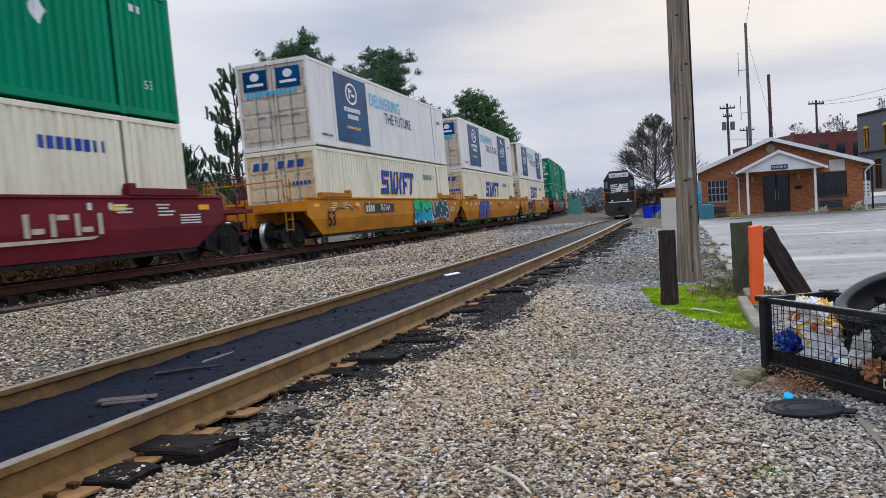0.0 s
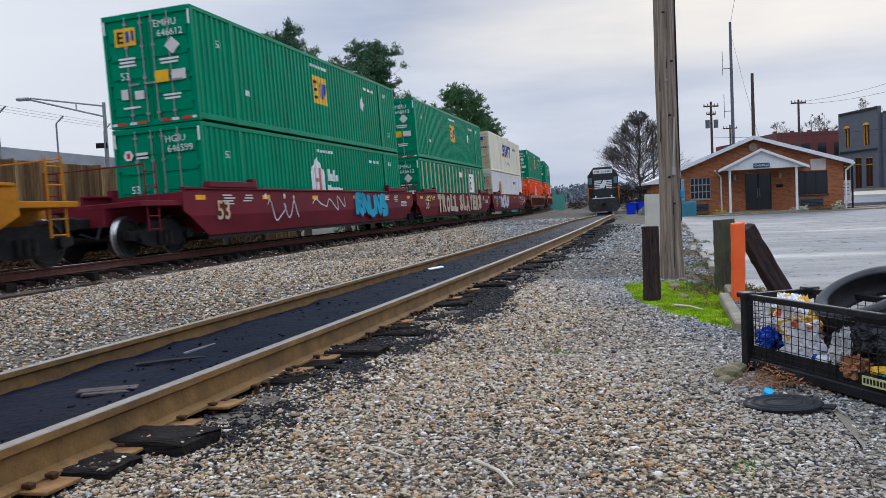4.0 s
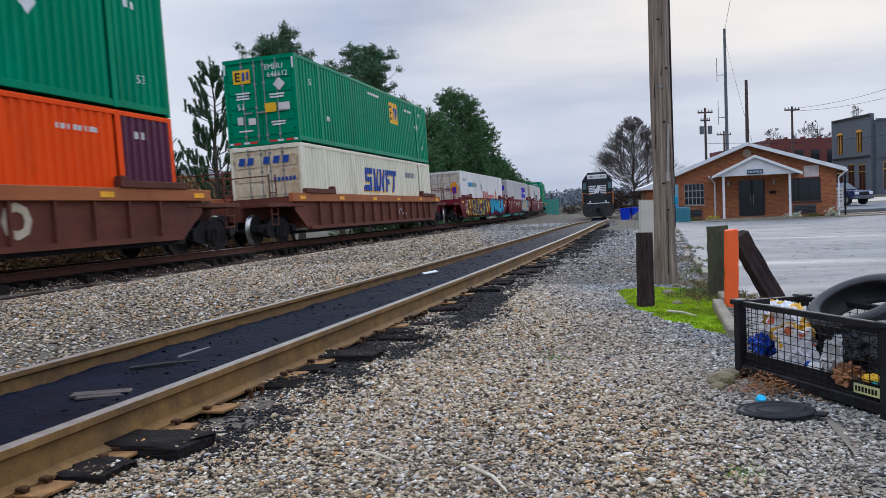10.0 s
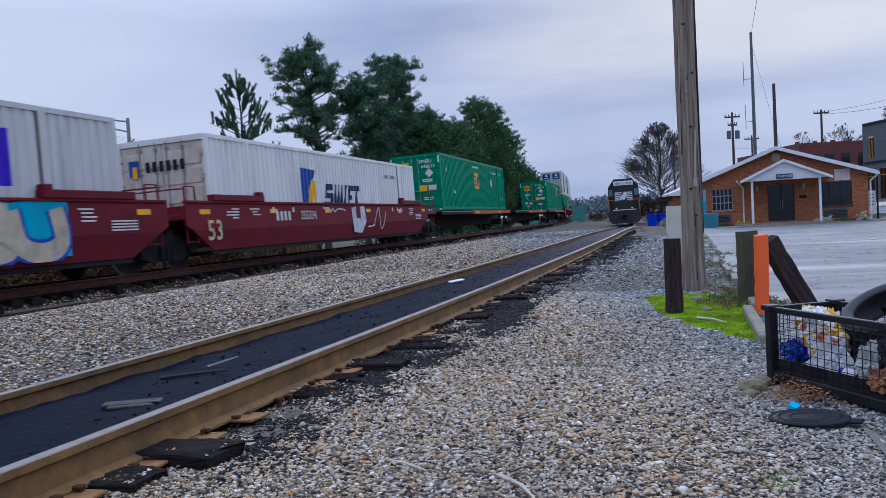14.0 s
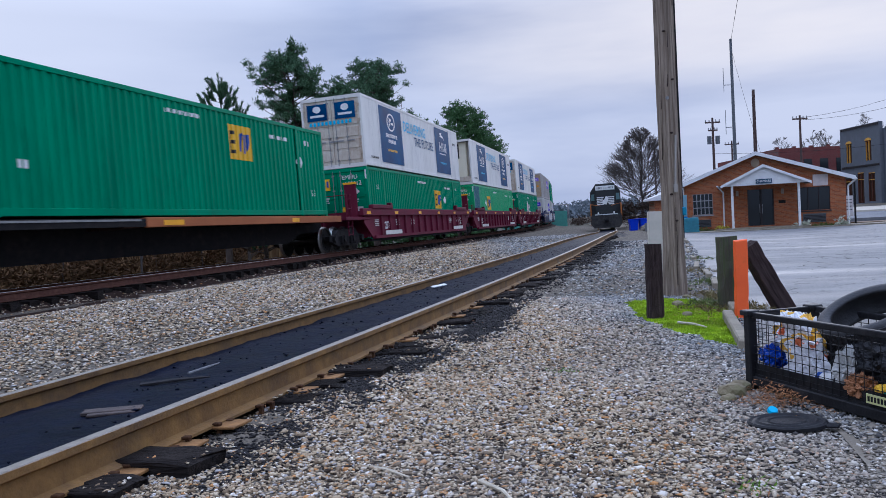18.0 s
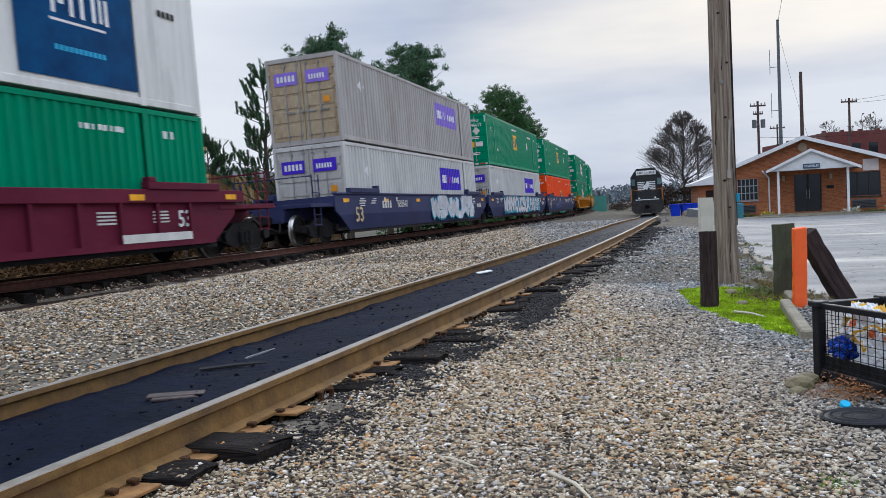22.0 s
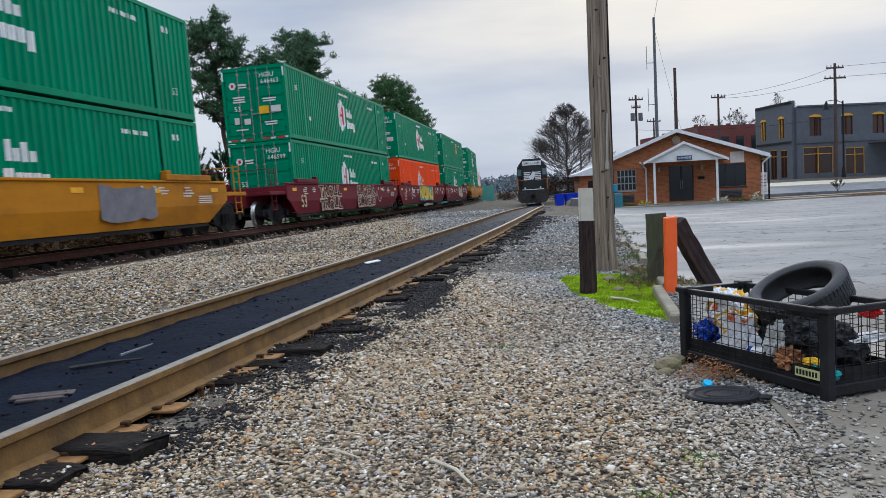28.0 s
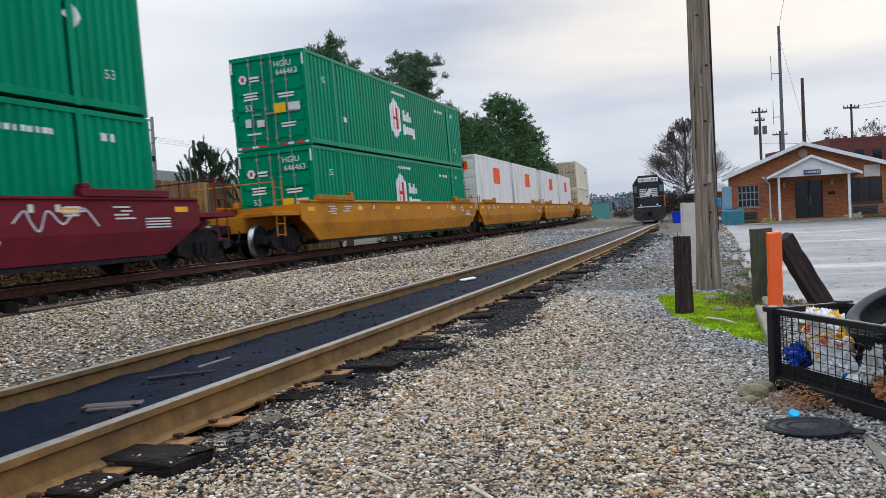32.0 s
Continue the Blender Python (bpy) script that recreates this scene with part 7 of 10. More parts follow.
uneven_post("wooden_post", 0.125, 0.13, 0.75, M_POST, "short black tarred square wooden post in the gravel", pose(1.82, 7.6, -0.02, 0, 0, 12))
uneven_post("marker_post", 0.19, 0.06, 1.07, plain("cream_marker", (0.62, 0.58, 0.48), 0.6), "flat cream-white marker post", pose(2.58, 10.6, -0.03, 0, 0, 10))
uneven_post("wooden_post", 0.16, 0.15, 0.77, M_MOSSPOST, "brown wooden post with a mossy top", pose(2.72, 8.19, -0.02, 0, 0, 14))
uneven_post("marker_board", 0.13, 0.04, 0.74, M_ORANGEPAINT, "orange painted upright board", pose(2.56, 7.36, -0.01, 0, 1, 12), 0.003)
uneven_post("leaning_post", 0.17, 0.15, 0.8, M_POST, "dark tarred wooden post leaning over steeply", pose(3.18, 7.85, -0.03, 0, -30, 8))

bm = bmesh.new()
rr = random.Random(31)
n, rings = 22, []
for i in range(19):
    z = -0.15 if i == 0 else 0.62 * i
    r0 = 0.128 - 0.0026 * z + (0.03 * math.exp(-max(z, 0) * 5))
    rings.append([bm.verts.new((r0 * (1 + rr.uniform(-0.035, 0.035)) * math.cos(6.28319 * k / n) + 0.004 * math.sin(i), r0 * (1 + rr.uniform(-0.035, 0.035)) * math.sin(6.28319 * k / n), z)) for k in range(n)])
for a, b in zip(rings, rings[1:]):
    for i in range(n):
        bm.faces.new((a[i], a[(i + 1) % n], b[(i + 1) % n], b[i])).smooth = True
bm.faces.new(rings[-1])
pole = tagged(new("utility_pole"), "weathered grey-brown wooden utility pole with split grain", "pole")
pole.location = (2.57, 9.68, 0)
part("shaft", bm, M_POLE, pole)
bm = bmesh.new()
box(bm, 0.11, 0.16, -0.08, 0.0, 0.98, 1.08, 0.01)
part("meter_tag", bm, plain("blue_tag", (0.03, 0.25, 0.4)), pole, "small blue tag")
bm = bmesh.new()
rod(bm, (0.02, -0.135, 1.32), (0.05, -0.13, 1.95), 0.012, n=6)
box(bm, 0.0, 0.045, -0.15, -0.115, 1.26, 1.36, 0.006)
part("conduit", bm, plain("grey_conduit", (0.36, 0.33, 0.29), 0.7), pole, "grey conduit stapled to the pole")
bm = bmesh.new()
rod(bm, (0.125, -0.03, 0.7), (0.118, -0.03, 9.0), 0.011, n=6)
part("ground_cable", bm, M_BLACK, pole, "black cable down the pole")
rk = random.Random(77)
for i in range(16):
    # split grain: narrow dark slots round the near face
    g, z, L = rk.uniform(3.5, 5.9), rk.uniform(0.0, 3.6), rk.uniform(0.12, 0.5)
    rr0 = 0.1285 - 0.0026 * z + 0.03 * math.exp(-z * 5)
    bm = bmesh.new()
    rod(bm, (rr0 * math.cos(g), rr0 * math.sin(g), z), (rr0 * math.cos(g + 0.05), rr0 * math.sin(g + 0.05), z + L), 0.0035 + 0.004 * rk.random(), 0.001, 5)
    part("split", bm, M_POST, pole)
for z, g in ((0.92, 4.9), (1.24, 4.5), (1.98, 4.75), (2.62, 5.1), (3.2, 4.4), (4.1, 4.9)):
    rr0 = 0.124 - 0.0026 * z
    bm = bmesh.new()
    bmesh.ops.create_icosphere(bm, subdivisions=2, radius=0.022)
    for v in bm.verts:
        v.co.z *= 0.6
    k = part("knot", bm, M_POST, pole)
    k.location = (rr0 * math.cos(g), rr0 * math.sin(g), z)
for z in (2.4, 4.2, 6.3):
    bm = bmesh.new()
    rod(bm, (-0.03, -0.14, z), (-0.03, -0.115, z), 0.02, n=8)
    part("bolt", bm, M_STEEL, pole)

# ---- moss, kerb and dead leaves ----
M_MOSS = shade("bright_moss", (0.19, 0.33, 0.006), (0.4, 0.56, 0.015), 9, 0.9, 0, 0.8, 60, dirt=(0.075, 0.07, 0.02), dirt_scale=2.6, dirt_amount=0.6, spec=0.1)
p = field(16000, 1.65, 2.7, 5.8, 9.4)
p = p[inside(MOSS, p)]
bm = bmesh.new()
verts, faces = [], []
hz = heights_at(p)
for (x, y), z in zip(p, hz):
    a, w, t = rs.uniform(0, 6.28), rs.uniform(0.008, 0.018), rs.uniform(0.012, 0.035) * (0.6 + 0.8 * abs(noise.noise(Vector((x * 3, y * 3, 1)))))
    k = len(verts)
    verts += [(x + w * math.cos(a + q), y + w * math.sin(a + q), z - 0.004) for q in (0, 2.09, 4.19)] + [(x + rs.uniform(-0.01, 0.01), y + rs.uniform(-0.01, 0.01), z + t)]
    faces += [(k, k + 1, k + 3), (k + 1, k + 2, k + 3), (k + 2, k, k + 3)]
me = bpy.data.meshes.new("moss")
me.from_pydata(verts, [], faces)
me.materials.append(M_MOSS)
tagged(new("moss", me), "bright yellow-green moss round the posts", "moss", kind="stuff")
bm.free()
bm = bmesh.new()
bm.faces.new([bm.verts.new((x, y, ground_z(x, y) + 0.006)) for x, y in MOSS])
tagged(new("moss_bed", mesh_of("moss_bed", bm, M_MOSS)), "thin bed of moss on the gravel", "moss", kind="stuff")
M_WEED = shade("green_weed", (0.06, 0.13, 0.015), (0.16, 0.26, 0.03), 9, 0.8, 0, 0.3, 60, spec=0.2)
for x, y in ((1.02, 2.85), (0.75, 2.52), (0.62, 5.2), (2.9, 10.4), (3.2, 11.2)):
    verts, faces = [], []
    for _ in range(46):
        px, py = x + rs.normal(0, 0.05), y + rs.normal(0, 0.04)
        a, k, z = rs.uniform(0, 6.28), len(verts), ground_z(px, py)
        verts += [(px + 0.008 * math.cos(a + q), py + 0.008 * math.sin(a + q), z) for q in (0, 2.09, 4.19)] + [(px + rs.normal(0, 0.012), py, z + rs.uniform(0.006, 0.022))]
        faces += [(k, k + 1, k + 3), (k + 1, k + 2, k + 3), (k + 2, k, k + 3)]
    me = bpy.data.meshes.new("weed")
    me.from_pydata(verts, [], faces)
    me.materials.append(M_WEED)
    tagged(new("weed", me), "small tuft of green weed in the gravel", "weed", kind="stuff")

M_CONCRETE = shade("old_concrete", (0.2, 0.165, 0.115), (0.33, 0.285, 0.21), 8, 0.9, 0, 0.5, 50, dirt=(0.12, 0.11, 0.07), dirt_scale=2.5)
kerb = tagged(new("kerb"), "broken old concrete kerb along the parking lot", "kerb", kind="structure")
pts = [(2.0, 5.74), (2.5, 7.3), (2.78, 8.4), (3.2, 9.94), (4.1, 13.74), (5.2, 18.0), (7.5, 26.7), (9.9, 36.0), (11.8, 43.0)]
rr = random.Random(14)
for (x0, y0), (x1, y1) in zip(pts, pts[1:]):
    L = math.hypot(x1 - x0, y1 - y0)
    n = max(1, round(L / 1.6)) if y0 > 7 else 1
    for i in range(n):
        if y0 > 7 and rr.random() < 0.25:
            continue
        t = (i + 0.5) / n
        bm = bmesh.new()
        l2 = L / n * (0.5 if y0 < 7 else rr.uniform(0.3, 0.46))
        box(bm, -0.045, 0.045, -l2, l2, -0.05, 0.07 if y0 < 7 else rr.uniform(0.04, 0.08), 0.012)
        k = part("kerb_stone", bm, M_CONCRETE, kerb)
        px, py = x0 + (x1 - x0) * t + rr.uniform(-0.05, 0.05), y0 + (y1 - y0) * t
        k.matrix_local = pose(px, py, ground_z(px, py) + 0.01, rr.uniform(-2, 2), rr.uniform(-3, 3), -math.degrees(math.atan2(x1 - x0, y1 - y0)) + rr.uniform(-4, 4))
M_ROCK = shade("mossy_rock", (0.14, 0.11, 0.06), (0.28, 0.23, 0.14), 9, 0.9, 0, 0.5, 40, dirt=(0.1, 0.12, 0.03), dirt_scale=4)
for x, y, r in ((1.42, 4.28, 0.075), (1.5, 4.4, 0.06), (1.36, 4.16, 0.045), (2.05, 8.75, 0.05), (2.3, 8.6, 0.06), (2.15, 7.7, 0.05), (2.6, 9.3, 0.05), (2.95, 9.6, 0.06), (3.0, 8.6, 0.05), (3.3, 8.2, 0.06), (3.05, 7.3, 0.05), (1.55, 7.05, 0.03)):
    bm = bmesh.new()
    bmesh.ops.create_icosphere(bm, subdivisions=2, radius=r)
    for v in bm.verts:
        v.co *= 1 + 0.35 * noise.noise(v.co * 14 + Vector((x * 9, y * 5, 0)))
        v.co.z *= 0.7
    ob = tagged(new("rock", mesh_of("rock", bm, M_ROCK)), "rough brown rock by the kerb", "rock", group="rocks by the kerb")
    ob.location = (x, y, ground_z(x, y) + r * 0.3)
M_LEAF = shade("dead_leaf", (0.17, 0.065, 0.018), (0.34, 0.15, 0.05), 20, 0.8, 0, 0.2, 60, island=0.4)
verts, faces = [], []
for i in range(1500):
    if i < 1000:
        x, y = rs.normal(1.6, 0.1), rs.normal(4.08, 0.13)
        z = 0.02 + max(0, 0.08 - 0.6 * abs(x - 1.6)) * rs.rand()
    elif i < 1260:
        x, y = rs.normal(2.35, 0.22), rs.normal(8.0, 0.5)
        z = 0.02
    else:
        x, y = rs.uniform(-2, 1.4), rs.uniform(2.6, 9)
        if x < side_x(np.array([[x, y]]))[0] + 0.9:
            continue
        z = 0.03
    a, b, L, w = rs.uniform(0, 6.28), rs.uniform(-0.5, 0.5), rs.uniform(0.006, 0.022), rs.uniform(0.0018, 0.005)
    k = len(verts)
    d, e = np.array([math.cos(a), math.sin(a), b]), np.array([-math.sin(a), math.cos(a), 0.3])
    c = np.array([x, y, ground_z(x, y) + z])
    verts += [tuple(c - d * L), tuple(c - e * w), tuple(c + d * L), tuple(c + e * w)]
    faces.append((k, k + 1, k + 2, k + 3))
me = bpy.data.meshes.new("dead_leaves")
me.from_pydata(verts, [], faces)
me.materials.append(M_LEAF)
tagged(new("dead_leaves", me), "scattered brown dead leaves and bark", "leaves", kind="stuff")

# ---- wire crate with rubbish ----
M_CRATE = shade("black_crate_steel", (0.008, 0.008, 0.009), (0.022, 0.022, 0.024), 8, 0.55, 0.0, 0.2, 40, dirt=(0.05, 0.04, 0.035), dirt_scale=4, dirt_amount=0.15, spec=0.2)
crate = tagged(new("wire_crate"), "black steel wire-mesh crate full of rubbish", "crate")
crate.matrix_basis = pose(1.58, 4.42, 0.0, 0, 0, -73.5)
CX, CY, CZ = 1.02, 0.42, 0.43
for x, y in ((0, 0), (CX, 0), (CX, CY), (0, CY)):
    bm = bmesh.new()
    box(bm, x - 0.026, x + 0.026, y - 0.026, y + 0.026, 0.0, CZ + 0.02, 0.006)
    box(bm, x - 0.04, x + 0.04, y - 0.04, y + 0.04, CZ - 0.005, CZ + 0.025, 0.006)
    part("corner_post", bm, M_CRATE, crate)
for z in (0.07, CZ):
    for a, b in (((0, 0), (CX, 0)), ((CX, 0), (CX, CY)), ((CX, CY), (0, CY)), ((0, CY), (0, 0))):
        bm = bmesh.new()
        h = 0.035 if z < 0.1 else 0.016
        box(bm, min(a[0], b[0]) - 0.015, max(a[0], b[0]) + 0.015, min(a[1], b[1]) - 0.015, max(a[1], b[1]) + 0.015, z - h, z + 0.016, 0.004)
        part("rim_bar", bm, M_CRATE, crate)
bm = bmesh.new()
box(bm, 0.0, CX, 0.0, CY, 0.085, 0.1)
part("floor_plate", bm, M_CRATE, crate)


def wire_panel(a, b):
    bm = bmesh.new()
    a, b = Vector(a), Vector(b)
    L = (b - a).length
    n = round(L / 0.05)
    for i in range(1, n):
        q = a + (b - a) * (i / n)
        rod(bm, (q.x, q.y, 0.08), (q.x, q.y, CZ), 0.0022, n=4)
    for i in range(1, 8):
        z = 0.085 + (CZ - 0.085) * i / 8
        rod(bm, (a.x, a.y, z), (b.x, b.y, z), 0.0022, n=4)
    return part("mesh_panel", bm, M_CRATE, crate, "square black wire mesh")


wire_panel((0, 0, 0), (CX, 0, 0))
wire_panel((CX, 0, 0), (CX, CY, 0))
wire_panel((CX, CY, 0), (0, CY, 0))
wire_panel((0, CY, 0), (0, 0, 0))
for x0, x1, y0, y1 in ((0.03, CX - 0.03, 0.006, 0.012), (0.03, CX - 0.03, CY - 0.012, CY - 0.006), (CX - 0.012, CX - 0.006, 0.03, CY - 0.03)):
    bm = bmesh.new()
    box(bm, x0, x1, y0, y1, 0.085, 0.16)
    part("skirt_plate", bm, M_CRATE, crate)
for y in (0.14, 0.36):
    bm = bmesh.new()
    box(bm, 0.06, 0.96, y - 0.01, y + 0.01, 0.0, 0.07)
    part("skid", bm, M_CRATE, crate)

M_RUBBER = shade("tyre_rubber", (0.012, 0.012, 0.013), (0.028, 0.028, 0.03), 9, 0.62, 0, 0.2, 60)
tyre = tagged(new("tyre"), "worn black car tyre lying tilted on the crate", "tyre")
tyre.matrix_basis = Matrix.Translation((2.045, 4.0, 0.43)) @ Vector((-0.479, -0.14, 1.0)).to_track_quat('Z', 'Y').to_matrix().to_4x4() @ Matrix.Scale(0.81, 4)
bm = bmesh.new()
prof = [(0.222, -0.075), (0.23, -0.085), (0.255, -0.098), (0.285, -0.097), (0.305, -0.085), (0.312, -0.06), (0.315, 0.0), (0.312, 0.06), (0.305, 0.085), (0.285, 0.097), (0.255, 0.098), (0.23, 0.085), (0.222, 0.075), (0.232, 0.06), (0.27, 0.0), (0.232, -0.06)]
n = 48
rings = [[bm.verts.new((r * math.cos(6.28319 * i / n), r * math.sin(6.28319 * i / n), z)) for r, z in prof] for i in range(n)]
for i in range(n):
    a, b = rings[i], rings[(i + 1) % n]
    for j in range(len(prof)):
        bm.faces.new((a[j], b[j], b[(j + 1) % len(prof)], a[(j + 1) % len(prof)])).smooth = True
part("carcass", bm, M_RUBBER, tyre)
bm = bmesh.new()
for k in range(64):
    a = 6.28319 * k / 64
    for z0, z1, da in ((-0.075, -0.03, 0.02), (-0.02, 0.02, 0.0), (0.03, 0.075, -0.02)):
        vs = [Vector((r * math.cos(a + q + da), r * math.sin(a + q + da), z)) for r in (0.306, 0.3165) for q in (-0.036, 0.036) for z in (z0, z1)]
        v = [bm.verts.new(x) for x in vs]
        for q in ((0, 1, 3, 2), (4, 6, 7, 5), (0, 4, 5, 1), (2, 3, 7, 6), (0, 2, 6, 4), (1, 5, 7, 3)):
            bm.faces.new([v[i] for i in q])
part("tread", bm, M_RUBBER, tyre, "worn tread blocks")


def crumple(name, r, squash, material, label, where, seed, amount=0.5, turn=(0, 0, 0), freq=2.2, cat="rubbish"):
    bm = bmesh.new()
    bmesh.ops.create_icosphere(bm, subdivisions=5, radius=1.0)
    off = Vector((seed * 3.1, seed * 1.7, seed * 0.9))
    for v in bm.verts:
        d = v.co.normalized()
        f = 1 + amount * noise.noise(d * freq + off) - amount * 0.9 * abs(noise.noise(d * freq * 2.1 + off)) - amount * 0.55 * abs(noise.noise(d * freq * 4.6 + off)) + amount * 0.25
        v.co = Vector((d.x * squash[0], d.y * squash[1], d.z * squash[2])) * f * r
    ob = tagged(new(name, mesh_of(name, bm, material)), label, cat, group="rubbish in the crate")
    ob.matrix_basis = crate.matrix_basis @ pose(*where, *turn)
    return ob


def printed(name, colours, scale):
    """Printed plastic: patches of a few colours."""
    m = bpy.data.materials.new(name)
    m.use_nodes = True
    n, l = m.node_tree.nodes, m.node_tree.links
    b = n["Principled BSDF"]
    co, t = n.new("ShaderNodeTexCoord"), n.new("ShaderNodeTexNoise")
    t.inputs["Scale"].default_value, t.inputs["Detail"].default_value = scale, 1.5
    l.new(co.outputs["Object"], t.inputs["Vector"])
    r = n.new("ShaderNodeValToRGB")
    r.color_ramp.interpolation = 'CONSTANT'
    el = r.color_ramp.elements
    el[0].position, el[0].color = 0.0, (*colours[0], 1)
    el[1].position, el[1].color = 0.42, (*colours[1], 1)
    for i, c in enumerate(colours[2:]):
        e = el.new(0.5 + 0.07 * i)
        e.color = (*c, 1)
    l.new(t.outputs["Fac"], r.inputs[0])
    l.new(r.outputs[0], b.inputs["Base Color"])
    b.inputs["Roughness"].default_value = 0.35
    return m


M_BAGBLACK = shade("black_plastic", (0.006, 0.006, 0.007), (0.016, 0.016, 0.018), 8, 0.5, 0, 0.3, 30, spec=0.2)
M_BAGBLUE = shade("blue_plastic", (0.005, 0.03, 0.28), (0.02, 0.09, 0.5), 8, 0.25, 0, 0.3, 30)
M_PRINT = printed("printed_bag", [(0.75, 0.74, 0.76), (0.74, 0.75, 0.78), (0.7, 0.4, 0.03), (0.72, 0.72, 0.74), (0.7, 0.16, 0.05), (0.72, 0.7, 0.7)], 7)
crumple("plastic_bag", 0.17, (1.0, 0.5, 0.8), M_PRINT, "white printed plastic bag with orange and yellow patches", (0.3, 0.12, 0.29), 1, 0.45, (0, 20, 0), 2.0)
crumple("plastic_bag", 0.11, (0.9, 0.7, 0.9), M_PRINT, "pale printed plastic bag with red patches", (0.15, 0.14, 0.33), 2, 0.5)
crumple("plastic_bag", 0.085, (1.0, 0.8, 0.7), M_BAGBLUE, "shiny blue plastic bag", (0.1, 0.09, 0.2), 3, 0.6, freq=3)
crumple("paper_sheet", 0.14, (0.9, 0.25, 0.9), plain("white_plastic_sheet", (0.72, 0.72, 0.74), 0.45), "crumpled white plastic sheet", (0.36, 0.06, 0.2), 4, 0.5, (0, 35, 0))
crumple("rubbish_sack", 0.17, (1.2, 1.0, 0.9), M_BAGBLACK, "crumpled black plastic rubbish sack", (0.66, 0.2, 0.22), 5, 0.2)
crumple("rubbish_sack", 0.15, (1.2, 0.9, 0.8), M_BAGBLACK, "crumpled black plastic rubbish sack", (0.84, 0.2, 0.22), 6, 0.2)
crumple("rubbish_sack", 0.2, (1.6, 0.8, 0.4), M_BAGBLACK, "crumpled black plastic rubbish sack", (0.34, 0.24, 0.16), 7, 0.2)
crumple("paper_bag", 0.075, (1.1, 0.7, 0.75), shade("brown_paper", (0.22, 0.09, 0.035), (0.34, 0.15, 0.06), 9, 0.8), "crumpled brown paper bag", (0.75, 0.04, 0.16), 8, 0.5, freq=3)
crumple("clear_bag", 0.1, (0.6, 0.5, 1.1), plain("milky_plastic", (0.5, 0.5, 0.48), 0.25), "crumpled milky plastic bag", (0.66, 0.06, 0.22), 9, 0.5)
crumple("carton", 0.07, (1.2, 0.6, 0.7), plain("teal_carton", (0.04, 0.36, 0.36), 0.5), "crushed teal drink carton", (0.95, 0.05, 0.13), 10, 0.3)
crumple("carton", 0.055, (1.2, 0.6, 0.6), plain("yellow_carton", (0.75, 0.45, 0.03), 0.5), "crushed yellow drink carton", (0.9, 0.04, 0.16), 11, 0.3)
crumple("red_wrapper", 0.05, (1.2, 0.6, 0.6), M_RED, "crumpled red plastic wrapper", (0.98, 0.3, 0.4), 12, 0.4)
crumple("paper_scrap", 0.09, (0.5, 1.2, 0.25), M_LETTER, "crumpled white paper scrap", (0.97, 0.32, 0.27), 13, 0.5)
can = tagged(new("drink_can"), "white and blue drink can lying on its side", "can", group="rubbish in the crate")
can.matrix_basis = crate.matrix_basis @ pose(0.52, 0.05, 0.15, 0, 90, 5)
bm = bmesh.new()
for z0, z1, r0, r1 in ((-0.06, -0.05, 0.024, 0.033), (-0.05, 0.045, 0.033, 0.033), (0.045, 0.06, 0.033, 0.026)):
    rod(bm, (0, 0, z0), (0, 0, z1), r0, r1, 16)
part("can_body", bm, M_LETTER, can)
bm = bmesh.new()
rod(bm, (0, 0, -0.045), (0, 0, -0.02), 0.0335, n=16)
part("band", bm, M_BLUE, can, "blue band")
tag = tagged(new("crate_tag"), "pale yellow tag with dark bars wired to the crate", "tag")
tag.matrix_basis = crate.matrix_basis @ pose(0.92, -0.018, 0.13, 0, 0, 0)
bm = bmesh.new()
box(bm, -0.075, 0.075, -0.003, 0.0, -0.022, 0.022)
part("plate", bm, plain("tag_yellow", (0.55, 0.55, 0.25), 0.5), tag)
bm = bmesh.new()
for i in range(7):
    box(bm, -0.065 + i * 0.019, -0.054 + i * 0.019, -0.005, -0.003, -0.012, 0.012)
part("lettering_bar", bm, M_BLACK, tag)

lid = tagged(new("tub_cover"), "black oval ribbed plastic lid lying on the gravel", "lid")
lid.matrix_basis = pose(1.44, 3.61, 0.022, 3, -4, -38) @ Matrix.Scale(0.84, 4)
bm = bmesh.new()
n = 40
rings = []
for k, z in ((1.0, 0.0), (1.0, 0.018), (0.94, 0.026), (0.88, 0.02), (0.8, 0.022), (0.74, 0.03), (0.68, 0.022), (0.5, 0.02), (0.46, 0.026), (0.42, 0.02), (0.02, 0.02)):
    rings.append([bm.verts.new((0.21 * k * math.cos(6.28319 * i / n), 0.155 * k * math.sin(6.28319 * i / n), z)) for i in range(n)])
for a, b in zip(rings, rings[1:]):
    for i in range(n):
        bm.faces.new((a[i], a[(i + 1) % n], b[(i + 1) % n], b[i]))
bm.faces.new(rings[-1])
bm.faces.new(rings[0][::-1])
part("shell", bm, M_BAGBLACK, lid)
for sx in (-1, 1):
    bm = bmesh.new()
    box(bm, sx * 0.235 - 0.035, sx * 0.235 + 0.035, -0.03, 0.03, 0.0, 0.016, 0.006)
    part("handle", bm, M_BAGBLACK, lid)
bm = bmesh.new()
rod(bm, (0, 0, 0), (0, 0, 0.014), 0.026, 0.022, 12)
ob = tagged(new("bottle_cap", mesh_of("bottle_cap", bm, M_CYAN)), "light blue plastic scrap beside the lid", "litter")
ob.matrix_basis = pose(1.46, 3.83, 0.03, 30, 0, 0)

